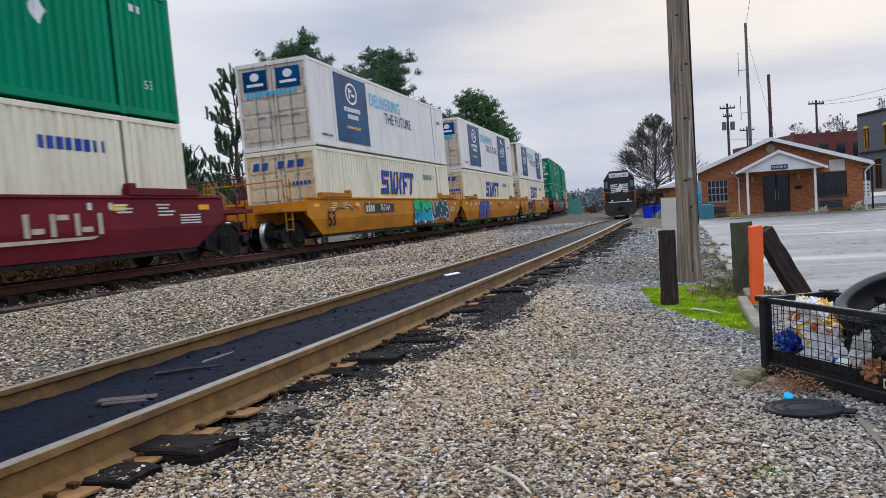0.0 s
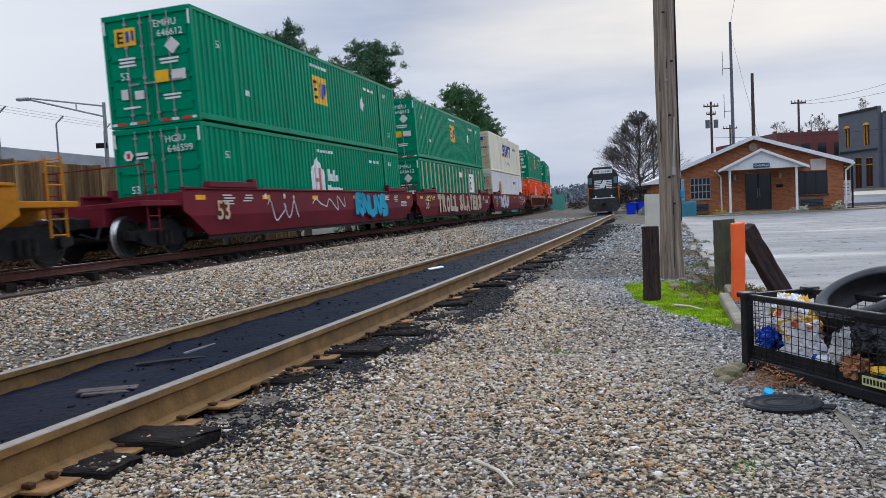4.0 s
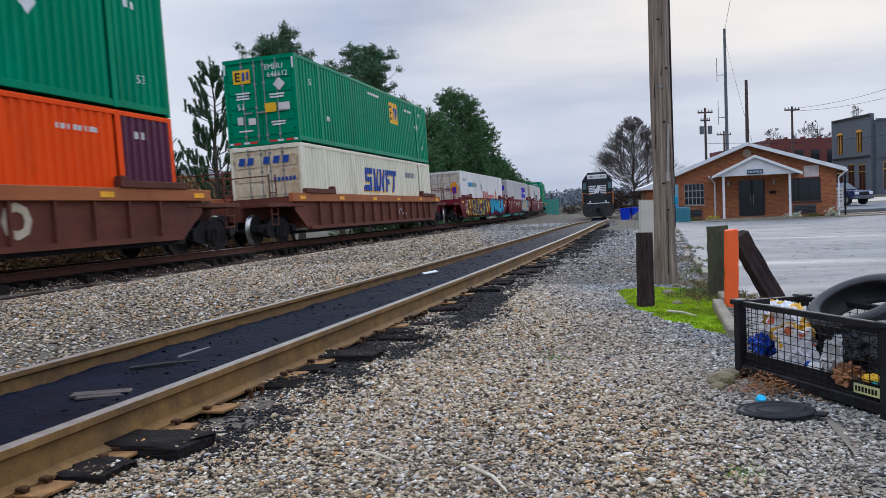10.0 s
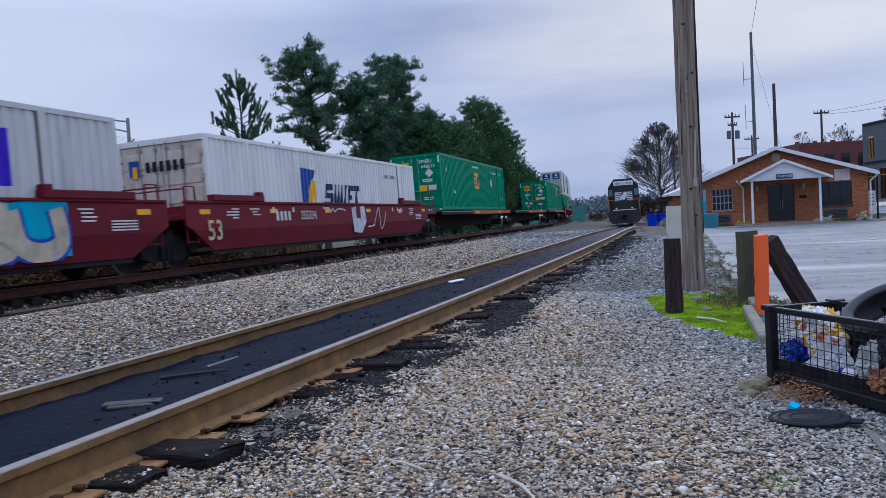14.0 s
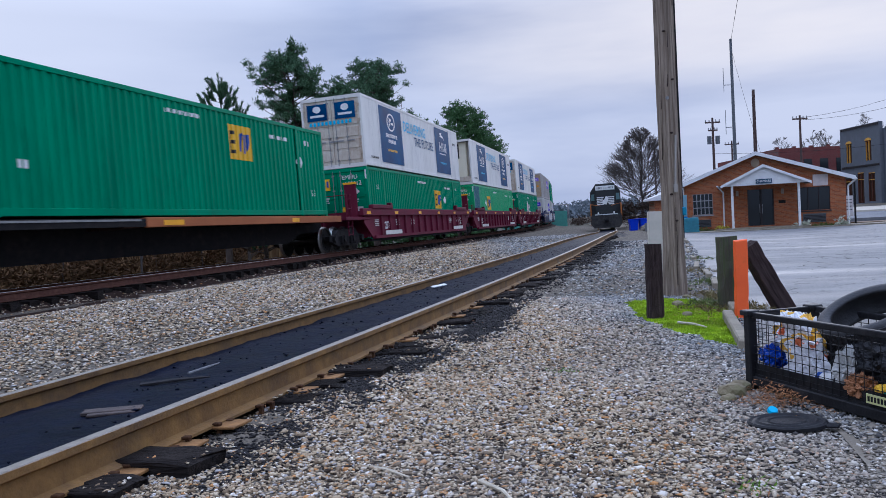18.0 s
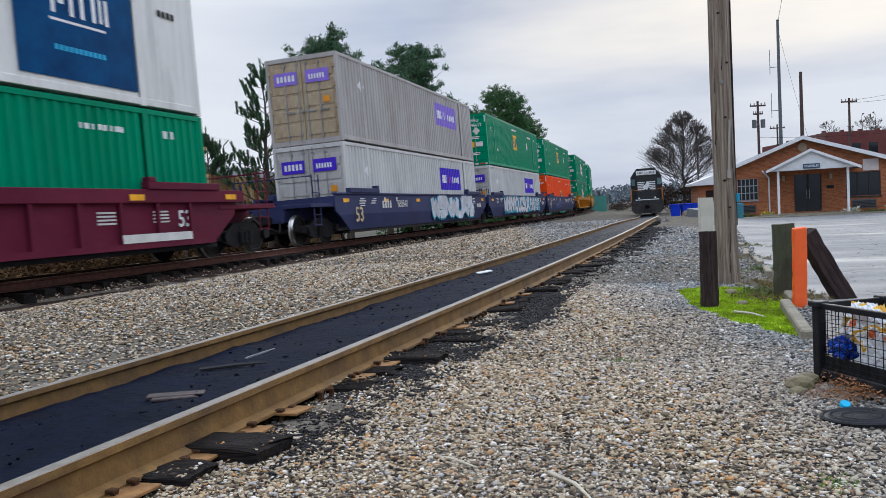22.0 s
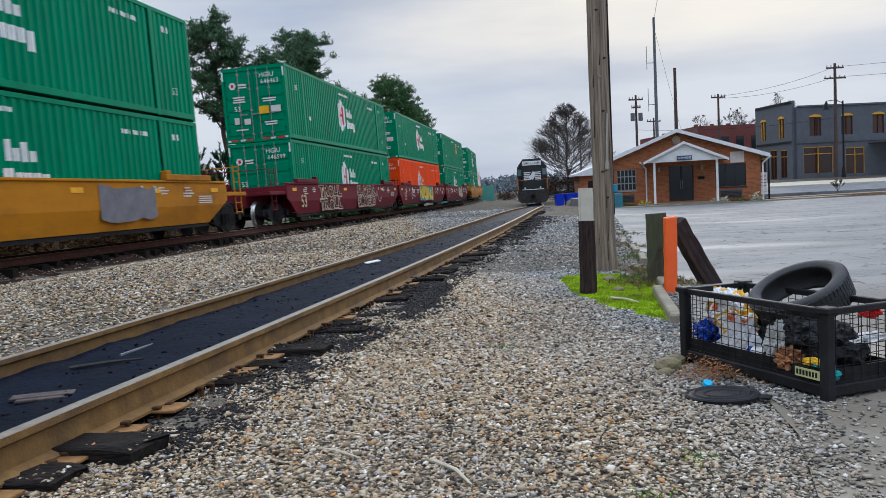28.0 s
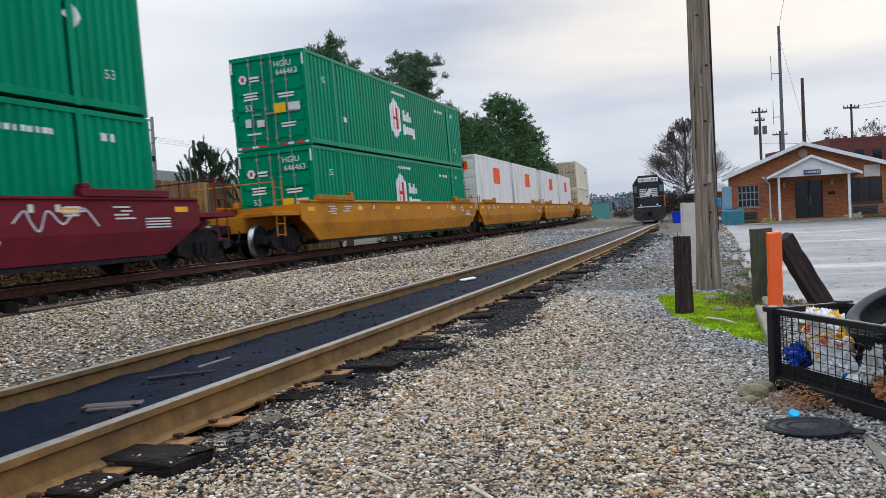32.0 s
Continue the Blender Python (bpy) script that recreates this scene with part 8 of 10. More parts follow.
# ---- brick station house ----
def brick_mat(name, c1, c2, mortar, scale=1.0):
    m = bpy.data.materials.new(name)
    m.use_nodes = True
    n, l = m.node_tree.nodes, m.node_tree.links
    b = n["Principled BSDF"]
    co, mp, t = n.new("ShaderNodeTexCoord"), n.new("ShaderNodeMapping"), n.new("ShaderNodeTexBrick")
    mp.inputs["Rotation"].default_value = (radians(90), 0, 0)
    l.new(co.outputs["Object"], mp.inputs["Vector"])
    l.new(mp.outputs[0], t.inputs["Vector"])
    t.inputs["Color1"].default_value, t.inputs["Color2"].default_value, t.inputs["Mortar"].default_value = (*c1, 1), (*c2, 1), (*mortar, 1)
    t.inputs["Scale"].default_value = scale
    t.inputs["Brick Width"].default_value, t.inputs["Row Height"].default_value, t.inputs["Mortar Size"].default_value = 0.21, 0.075, 0.009
    nz, mx = n.new("ShaderNodeTexNoise"), n.new("ShaderNodeMix")
    nz.inputs["Scale"].default_value, nz.inputs["Detail"].default_value = 0.8, 6
    l.new(co.outputs["Object"], nz.inputs["Vector"])
    mx.data_type, mx.blend_type = 'RGBA', 'MULTIPLY'
    mr = n.new("ShaderNodeMapRange")
    mr.inputs["To Min"].default_value, mr.inputs["To Max"].default_value = 0.65, 1.25
    l.new(nz.outputs["Fac"], mr.inputs["Value"])
    mx.inputs[0].default_value = 1.0
    l.new(t.outputs["Color"], mx.inputs[6])
    l.new(mr.outputs[0], mx.inputs[7])
    l.new(mx.outputs[2], b.inputs["Base Color"])
    bp = n.new("ShaderNodeBump")
    bp.inputs["Strength"].default_value, bp.inputs["Distance"].default_value = 0.4, 0.01
    l.new(t.outputs["Fac"], bp.inputs["Height"])
    l.new(bp.outputs[0], b.inputs["Normal"])
    b.inputs["Roughness"].default_value = 0.85
    return m


M_BRICK = brick_mat("orange_brick", (0.27, 0.062, 0.018), (0.47, 0.135, 0.038), (0.33, 0.19, 0.1))
M_BRICKRED = brick_mat("red_brick", (0.13, 0.02, 0.018), (0.19, 0.032, 0.026), (0.14, 0.08, 0.065))
M_TRIM = shade("white_trim", (0.7, 0.69, 0.67), (0.8, 0.79, 0.77), 3, 0.6, 0, 0.05, dirt=(0.45, 0.42, 0.38), dirt_scale=2, dirt_amount=0.25)
M_SHINGLE = shade("grey_shingle", (0.09, 0.09, 0.095), (0.16, 0.16, 0.165), 9, 0.9, 0, 0.4, 30)
M_GLASS = glass_mat("dark_glass", (0.012, 0.016, 0.018), 0.08)
M_WINFRAME = plain("dark_frame", (0.04, 0.035, 0.035), 0.5)
M_VENT = plain("vent_grey", (0.1, 0.105, 0.11), 0.6)
M_TEALBOX = shade("teal_box", (0.03, 0.16, 0.2), (0.05, 0.24, 0.3), 4, 0.6, 0, 0.1)

PLANTS = []
house = tagged(new("brick_house"), "single-storey orange brick station house with a white gabled porch", "house")
OLD_LINE = pose(13.4, 47.3, -0.3, 0, 0, 3)
house.matrix_basis = pose(13.73, 48.5, -0.3, 0, 0, -15) @ Matrix.Diagonal((0.915, 1, 1.01, 1))
HW, HD, EAVE, APEX, AU = 9.75, 6.0, 3.0, 4.5, 4.45


def front_wall():
    """Front wall with a gable, as panels round the openings."""
    bm = bmesh.new()
    openings = ((0.5, 1.75, 1.05, 2.3), (3.9, 5.5, 0.25, 2.38), (6.9, 8.83, 1.0, 2.35))
    u = 0.0
    for a, b, z0, z1 in openings:
        box(bm, u, a, 0, 0.25, 0, EAVE - 0.2)
        if z0 > 0:
            box(bm, a, b, 0, 0.25, 0, z0)
        box(bm, a, b, 0, 0.25, z1, EAVE - 0.2)
        u = b
    box(bm, u, HW, 0, 0.25, 0, EAVE - 0.2)
    prism(bm, [(0, EAVE - 0.2), (HW, EAVE - 0.2), (HW, EAVE - 0.15), (AU, APEX - 0.12), (0, EAVE - 0.1)], 'y', 0, 0.25)
    return bm


bm = front_wall()
bmesh.ops.remove_doubles(bm, verts=bm.verts, dist=1e-4)
part("wall", bm, M_BRICK, house)
bm = bmesh.new()
box(bm, 0, 0.25, 0.25, HD, 0, EAVE - 0.1)
part("wall", bm, M_BRICK, house)
bm = bmesh.new()
box(bm, HW - 0.25, HW, 0.25, HD, 0, EAVE - 0.15)
part("wall", bm, M_BRICK, house)
bm = bmesh.new()
box(bm, 0.25, HW - 0.25, HD - 0.25, HD, 0, EAVE - 0.1)
part("wall", bm, M_BRICK, house)
for pts in (((-0.45, EAVE - 0.12), (AU, APEX + 0.1), (AU, APEX), (-0.45, EAVE - 0.24)), ((AU, APEX + 0.1), (HW + 0.5, EAVE - 0.15), (HW + 0.5, EAVE - 0.27), (AU, APEX))):
    bm = bmesh.new()
    prism(bm, list(pts), 'y', -0.4, HD + 0.4)
    part("roof", bm, M_SHINGLE, house)
    bm = bmesh.new()
    prism(bm, [(u, z - (0.12 if i > 1 else 0.01)) for i, (u, z) in enumerate(pts)], 'y', -0.46, -0.4)
    part("fascia", bm, M_TRIM, house, "white fascia board")
bm = bmesh.new()
box(bm, 0.3, HW - 0.3, 0.3, 0.4, 0.1, EAVE - 0.3)
part("interior_screen", bm, M_WINFRAME, house)


def window(parent, u0, u1, z0, z1, v, cols, rows, frame_mat, glass):
    w = part("window", (lambda bm: (box(bm, u0, u1, v + 0.08, v + 0.1, z0, z1), bm)[1])(bmesh.new()), glass, parent)
    for i in range(cols + 1):
        bm = bmesh.new()
        u = u0 + (u1 - u0) * i / cols
        box(bm, u - 0.025, u + 0.025, v + 0.03, v + 0.08, z0, z1)
        part("mullion", bm, frame_mat, w)
    for i in range(rows + 1):
        bm = bmesh.new()
        z = z0 + (z1 - z0) * i / rows
        box(bm, u0, u1, v + 0.035, v + 0.085, z - 0.025, z + 0.025)
        part("glazing_bar", bm, frame_mat, w)
    bm = bmesh.new()
    box(bm, u0 - 0.06, u1 + 0.06, v - 0.06, v + 0.03, z0 - 0.09, z0 - 0.02)
    part("sill", bm, frame_mat, w)
    return w


window(house, 0.5, 1.75, 1.05, 2.3, 0, 5, 3, plain("grey_frame", (0.3, 0.3, 0.3)), M_GLASS)
window(house, 6.9, 8.83, 1.0, 2.35, 0, 3, 1, M_WINFRAME, M_GLASS)
bm = bmesh.new()
box(bm, 3.9, 5.5, 0.1, 0.13, 0.25, 2.38)
door = part("door", bm, M_GLASS, house, "dark double glass door")
for u in (3.9, 4.66, 4.72, 5.44):
    bm = bmesh.new()
    box(bm, u, u + 0.06, 0.04, 0.1, 0.25, 2.38)
    part("stile", bm, M_WINFRAME, door)
bm = bmesh.new()
box(bm, 4.62, 4.65, 0.0, 0.04, 0.95, 1.5)
box(bm, 4.78, 4.81, 0.0, 0.04, 0.95, 1.5)
part("handle", bm, M_STEEL, door, "steel pull handle")
for u0, u1, z0, z1 in ((0.7, 1.6, 0.3, 0.75), (7.2, 8.55, 0.3, 0.8)):
    bm = bmesh.new()
    box(bm, u0, u1, -0.05, 0.0, z0, z1)
    vent = part("air_vent", bm, M_VENT, house)
    for i in range(5):
        bm = bmesh.new()
        box(bm, u0 + 0.04, u1 - 0.04, -0.07, -0.05, z0 + 0.05 + i * 0.08, z0 + 0.09 + i * 0.08)
        part("louvre", bm, M_WINFRAME, vent)
bm = bmesh.new()
box(bm, 7.85, 8.73, -0.04, 0.0, 2.4, 3.05)
part("blank_panel", bm, plain("pinkish_panel", (0.6, 0.52, 0.48), 0.6), house, "pale blank panel")
bm = bmesh.new()
rod(bm, (AU, -0.06, 3.95), (AU, 0.0, 3.95), 0.26, n=20)
part("gable_vent", bm, plain("vent_tan", (0.4, 0.3, 0.2), 0.7), house, "round tan gable vent")
for u in (3.2, 5.95):
    bm = bmesh.new()
    box(bm, u, u + 0.16, -0.14, 0.0, 2.05, 2.35, 0.02)
    part("wall_lamp", bm, plain("lamp_tan", (0.4, 0.33, 0.25)), house)
bm = bmesh.new()
box(bm, 5.78, 6.2, -0.03, 0.0, 1.5, 1.68)
part("notice", bm, M_BLACK, house)
for u in (2.42, HW + 0.12):
    bm = bmesh.new()
    rod(bm, (u, -0.05, 0.05), (u, -0.05, 2.3), 0.05, n=8)
    rod(bm, (u, -0.05, 2.3), (u + (0.45 if u > 5 else -0.4), -0.4, 2.7), 0.05, n=8)
    part("downspout", bm, M_TRIM, house, "white downspout")
# porch
PV, PE, PA = -1.75, 2.6, 3.65
for u in (2.85, 6.75):
    bm = bmesh.new()
    box(bm, u - 0.07, u + 0.07, PV, PV + 0.14, 0.0, PE, 0.01)
    box(bm, u - 0.1, u + 0.1, PV - 0.03, PV + 0.17, 0.0, 0.12)
    part("porch_column", bm, M_TRIM, house, "white porch column")
bm = bmesh.new()
prism(bm, [(2.4, PE), (7.2, PE), (7.2, PE + 0.1), (4.7, PA), (2.4, PE + 0.1)], 'y', PV - 0.1, PV + 0.08)
gable = part("porch_gable", bm, M_TRIM, house, "white boarded porch gable")
for i in range(6):
    bm = bmesh.new()
    z = PE + 0.12 + i * 0.14
    a = 2.4 + 2.3 * max(0, z + 0.05 - PE - 0.14) / (PA - PE - 0.14)
    b = 7.2 - 2.5 * max(0, z + 0.05 - PE - 0.14) / (PA - PE - 0.14)
    if b - a > 0.3:
        box(bm, a + 0.05, b - 0.05, PV - 0.115, PV - 0.1, z, z + 0.125)
        part("board", bm, M_TRIM, gable)
for pts in (((2.15, PE + 0.06), (4.7, PA + 0.1), (4.7, PA), (2.15, PE - 0.04)), ((4.7, PA + 0.1), (7.45, PE + 0.06), (7.45, PE - 0.04), (4.7, PA))):
    bm = bmesh.new()
    prism(bm, list(pts), 'y', PV - 0.25, 0.0)
    part("porch_roof", bm, M_SHINGLE, house)
    bm = bmesh.new()
    prism(bm, [(u, z - (0.05 if i > 1 else 0.0)) for i, (u, z) in enumerate(pts)], 'y', PV - 0.3, PV - 0.25)
    part("fascia", bm, M_TRIM, house)
bm = bmesh.new()
box(bm, 4.25, 5.2, PV - 0.16, PV - 0.12, PE + 0.06, PE + 0.32)
sign = part("name_sign", bm, plain("slate_blue_sign", (0.04, 0.08, 0.13), 0.5), house, "slate blue name sign")
k = part("lettering", text_mesh("CHAMBLEE", 0.125, M_LETTER, 0.004), None, sign)
k.location = (4.725, PV - 0.168, PE + 0.19)
bm = bmesh.new()
box(bm, 1.8, 7.3, PV - 0.2, 0.0, -0.05, 0.18)
part("porch_floor", bm, M_CONCRETE, house)
for u, lab in ((-0.75, "top"),):
    bm = bmesh.new()
    box(bm, -0.9, 0.15, -0.75, -0.15, 0.0, 0.95, 0.03)
    bin_ = tagged(new("recycling_bin"), "teal recycling bin with horizontal ridges", "bin")
    bin_.matrix_basis = pose(13.4, 46.2, -0.3, 0, 0, 4)
    part("bin_body", bm, M_TEALBOX, bin_)
    for i in range(5):
        bm = bmesh.new()
        box(bm, -0.92, 0.17, -0.78, -0.75, 0.12 + i * 0.16, 0.2 + i * 0.16)
        part("ridge", bm, M_TEALBOX, bin_)
bm = bmesh.new()
box(bm, -0.24, 0.24, -0.15, 0.15, 1.0, 2.3, 0.02)
ob = tagged(new("meter_box"), "pale blue meter box on a white pipe by the house wall", "meter box")
ob.matrix_basis = pose(13.3, 47.6, -0.3, 0, 0, 3)
part("case", bm, shade("cabinet_blue", (0.15, 0.29, 0.36), (0.2, 0.36, 0.44), 4, 0.6), ob)
bm = bmesh.new()
box(bm, -0.25, 0.25, -0.16, 0.14, 0.72, 1.0, 0.02)
part("base", bm, plain("azure_plastic", (0.01, 0.16, 0.5), 0.4), ob, "bright blue base")
bm = bmesh.new()
rod(bm, (0, 0, -0.1), (0, 0, 0.73), 0.05, n=8)
part("pipe", bm, M_TRIM, ob, "white pipe")
# low plants by the porch
M_DAFFODIL = shade("yellow_flowers", (0.5, 0.42, 0.03), (0.65, 0.56, 0.06), 20, 0.7, 0, 0, island=0.4)
M_PALELEAF = shade("pale_leaves", (0.4, 0.42, 0.3), (0.62, 0.62, 0.5), 20, 0.7, 0, 0, island=0.4)
M_LAWN = shade("porch_grass", (0.07, 0.1, 0.02), (0.14, 0.17, 0.04), 6, 0.9, 0, 0, island=0.4)
for u, v, wide, tall, m, lab, what in ((2.2, -0.7, 0.42, 0.3, M_DAFFODIL, "low clump of yellow flowers by the porch", "flowers"), (6.95, -1.5, 0.45, 0.35, M_PALELEAF, "pale leafy clump at the foot of the porch column", "plant"), (8.4, -0.6, 1.1, 0.16, M_LAWN, "strip of dull grass below the window", "grass"), (1.0, -0.6, 0.9, 0.14, M_LAWN, "strip of dull grass below the window", "grass"), (9.4, -0.6, 0.4, 0.4, M_PALELEAF, "pale dry shrub at the house corner", "plant")):
    rp = random.Random(int(u * 10))
    seeds = [(u + rp.gauss(0, wide * 0.45), v + rp.gauss(0, 0.12), 0.02 + abs(rp.gauss(0, tall * 0.45))) for _ in range(60)]
    c = tagged(new("flower_clump" if what == "flowers" else "low_plant", None), lab, what, kind="stuff")
    c.matrix_basis = house.matrix_basis.copy()
    PLANTS.append((c, seeds, m, 0.11))
# pavement edge before the house
bm = bmesh.new()
prism(bm, [(-1.2, -2.6), (10.8, -2.6), (14.5, -1.8), (14.5, -0.5), (10.0, -0.2), (-1.2, -0.2)], 'z', -0.02, 0.1)
ob = tagged(new("pavement", mesh_of("pavement", bm, M_CONCRETE)), "narrow concrete pavement before the brick house", "pavement", kind="structure")
ob.matrix_basis = OLD_LINE
bm = bmesh.new()
prism(bm, [(10.4, -0.4), (30.0, 1.6), (30.0, 4.0), (10.4, 1.6)], 'z', -0.05, 0.14)
ob = tagged(new("traffic_island", mesh_of("traffic_island", bm, shade("island_mulch", (0.16, 0.1, 0.06), (0.3, 0.22, 0.14), 3, 0.9, 0, 0.5, 30))), "brown mulched island with a pale kerb", "island", kind="structure")
ob.matrix_basis = OLD_LINE

# street behind the lot
bm = bmesh.new()
prism(bm, [(52.0, -0.8), (52.0, 0.0), (60.5, 0.3), (60.5, -0.8)], 'x', 14.0, 80.0)
tagged(new("road", mesh_of("road", bm, M_ASPHALT)), "grey asphalt side street", "road", kind="structure")
bm = bmesh.new()
prism(bm, [(60.4, -0.6), (60.4, 0.42), (69.9, 0.86), (69.9, -0.6)], 'x', 24.0, 80.0)
tagged(new("sidewalk", mesh_of("sidewalk", bm, plain("pale_concrete", (0.5, 0.45, 0.36), 0.85))), "pale concrete sidewalk along the street", "sidewalk", kind="structure")

# white board standing by the house corner
bm = bmesh.new()
box(bm, -0.22, 0.22, -0.02, 0.02, 0.55, 1.75, 0.01)
board = tagged(new("notice_board"), "white notice board on a dark post by the house", "sign")
board.matrix_basis = pose(23.0, 47.2, -0.3, 0, 0, -20)
part("panel", bm, M_TRIM, board)
bm = bmesh.new()
box(bm, 0.26, 0.36, -0.04, 0.04, 0.0, 2.6)
part("post", bm, M_BLACK, board)
for i in range(4):
    bm = bmesh.new()
    box(bm, -0.15, 0.15, -0.026, -0.02, 1.5 - i * 0.2, 1.55 - i * 0.2)
    part("lettering_bar", bm, M_VENT, board)

# ---- dark utility vehicle that comes up the side street ----
def road_z(x, y):
    return 0.02 + 0.035 * (y - 52.0)


SUV_PATH = [(0, 21.0, 60.2, -125), (7.9, 21.0, 60.2, -125), (9.0, 26.2, 59.5, -140), (9.3, 27.3, 59.0, -150), (9.6, 27.8, 58.6, -156), (9.9, 28.2, 58.3, -157), (10.2, 28.55, 58.0, -157), (10.8, 28.75, 57.5, -157), (11.4, 28.9, 57.0, -157), (12.6, 29.1, 56.6, -150),
            (13.3, 30.6, 55.9, -120), (14.5, 41.0, 54.8, -97), (16.5, 70.0, 54.0, -91), (32, 70.0, 54.0, -91)]
M_SUV = shade("dark_blue_car_paint", (0.008, 0.02, 0.055), (0.014, 0.03, 0.08), 2, 0.25, 0.0, 0.02, 20, dirt=(0.05, 0.05, 0.05), dirt_scale=2, dirt_amount=0.15)
suv = tagged(new("utility_vehicle"), "dark blue four-door utility vehicle on the side street", "car")
bm = bmesh.new()
prism(bm, [(-2.1, 0.42), (2.0, 0.38), (2.12, 0.55), (2.1, 0.88), (1.95, 1.0), (0.95, 1.06), (-2.05, 1.04), (-2.15, 0.7)], 'x', -0.9, 0.9)
bmesh.ops.bevel(bm, geom=list(bm.edges), offset=0.05, segments=2, affect='EDGES')
part("body", bm, M_SUV, suv)
bm = bmesh.new()
base = [bm.verts.new(q) for q in ((-0.84, 0.95, 1.04), (0.84, 0.95, 1.04), (0.84, -2.05, 1.02), (-0.84, -2.05, 1.02))]
roof = [bm.verts.new(q) for q in ((-0.68, 0.25, 1.62), (0.68, 0.25, 1.62), (0.68, -1.9, 1.62), (-0.68, -1.9, 1.62))]
for i in range(4):
    bm.faces.new((base[i], base[(i + 1) % 4], roof[(i + 1) % 4], roof[i]))
bm.faces.new(roof)
bm.faces.new(base[::-1])
bmesh.ops.bevel(bm, geom=list(bm.edges), offset=0.04, segments=2, affect='EDGES')
cabin = part("cabin", bm, M_SUV, suv)
bm = bmesh.new()
bm.faces.new([bm.verts.new(q) for q in ((-0.72, 0.9, 1.13), (0.72, 0.9, 1.13), (0.6, 0.37, 1.56), (-0.6, 0.37, 1.56))])
part("windscreen", bm, glass_mat("car_glass", (0.02, 0.035, 0.05), 0.05), cabin)
for sx in (-1, 1):
    for y0, y1, y2, y3 in ((0.6, -0.4, -0.4, 0.2), (-0.5, -1.2, -1.2, -0.5), (-1.3, -1.9, -1.8, -1.3)):
        bm = bmesh.new()
        bm.faces.new([bm.verts.new((sx * xx, yy, zz)) for xx, yy, zz in ((0.83, y0, 1.12), (0.83, y1, 1.12), (0.72, y2, 1.53), (0.72, y3, 1.53))])
        part("side_window", bm, MATS["car_glass"], cabin)
    for y in (1.35, -1.35):
        bm = bmesh.new()
        rod(bm, (sx * 0.68, y, 0.36), (sx * 0.92, y, 0.36), 0.36, n=20)
        wheel = part("wheel", bm, M_BLACK, suv)
        bm = bmesh.new()
        rod(bm, (sx * 0.92, y, 0.36), (sx * 0.935, y, 0.36), 0.23, n=12)
        part("rim", bm, M_STEEL, wheel, "steel wheel rim")
    bm = bmesh.new()
    box(bm, sx * 0.68 - 0.19, sx * 0.68 + 0.19, 2.06, 2.13, 0.72, 0.9, 0.02)
    part("headlight", bm, plain("headlight_glass", (0.75, 0.76, 0.78), 0.15), suv, "pale headlight")
    bm = bmesh.new()
    box(bm, sx * 0.98 - 0.08, sx * 0.98 + 0.08, 0.7, 0.82, 1.08, 1.22, 0.02)
    part("wing_mirror", bm, M_SUV, suv)
bm = bmesh.new()
box(bm, -0.45, 0.45, 2.08, 2.14, 0.68, 0.88, 0.01)
part("grille", bm, M_BLACK, suv)
bm = bmesh.new()
box(bm, -0.92, 0.92, 1.98, 2.2, 0.4, 0.62, 0.03)
part("bumper", bm, M_VENT, suv, "grey front bumper")
suv.matrix_basis = pose(21.0, 60.2, road_z(21.0, 60.2), 0, 0, -125)

# ---- grey two-storey building on the corner ----
M_GREYWALL = shade("slate_grey_paint", (0.075, 0.085, 0.1), (0.105, 0.115, 0.135), 2, 0.7, 0, 0.1, dirt=(0.07, 0.075, 0.085), dirt_scale=0.8)
M_SHOPGLASS = glass_mat("brown_glass", (0.05, 0.026, 0.018), 0.1)
# amber paint stands in for orange light on the window edges
M_AMBERLIT = plain("amber_lit_frame", (0.62, 0.33, 0.05), 0.5)
shop = tagged(new("corner_building"), "slate grey two-storey corner building with orange light painted on its arched window edges", "building")
shop.matrix_basis = pose(37.4, 70.0, 0.85)
BW, BD, BH = 22.0, 8.0, 6.6


def wall_with_holes(length, height, holes, thick=0.3):
    """An upright wall along +x with rectangular openings (u0, u1, z0, z1)."""
    bm = bmesh.new()
    cuts = sorted({0.0, length, *[h[0] for h in holes], *[h[1] for h in holes]})
    for a, b in zip(cuts, cuts[1:]):
        z = 0.0
        for h in sorted((h for h in holes if h[0] <= a + 1e-6 and h[1] >= b - 1e-6), key=lambda q: q[2]):
            if h[2] > z:
                box(bm, a, b, 0, thick, z, h[2])
            z = h[3]
        box(bm, a, b, 0, thick, z, height)
    bmesh.ops.remove_doubles(bm, verts=bm.verts, dist=1e-4)
    return bm


front = [(1.2, 2.3, 3.9, 5.6), (4.2, 5.3, 3.9, 5.6), (7.2, 8.3, 3.9, 5.6), (10.2, 11.3, 3.9, 5.6), (0.6, 3.4, 0.5, 2.9), (4.6, 6.4, 0.3, 2.7), (8.6, 11.0, 0.4, 2.8)]
part("wall", wall_with_holes(BW, BH, front), M_GREYWALL, shop)
side = [(1.3, 2.2, 3.9, 5.7), (4.4, 5.3, 3.9, 5.7), (0.9, 1.9, 0.2, 2.8), (2.6, 3.6, 0.1, 2.9), (4.5, 5.6, 0.2, 2.8)]
w = part("wall", wall_with_holes(6.3, BH + 0.6, side), M_GREYWALL, shop)
w.rotation_euler.z = radians(94)
w.location = (0.0, 0.3, 0)
bm = bmesh.new()
box(bm, 0.3, BW, 6.0, 6.3, 0, BH - 0.3)
part("wall", bm, M_GREYWALL, shop)
bm = bmesh.new()
box(bm, 0.0, BW, 0.3, 6.0, BH - 0.5, BH - 0.3)
part("roof", bm, M_SHINGLE, shop)
bm = bmesh.new()
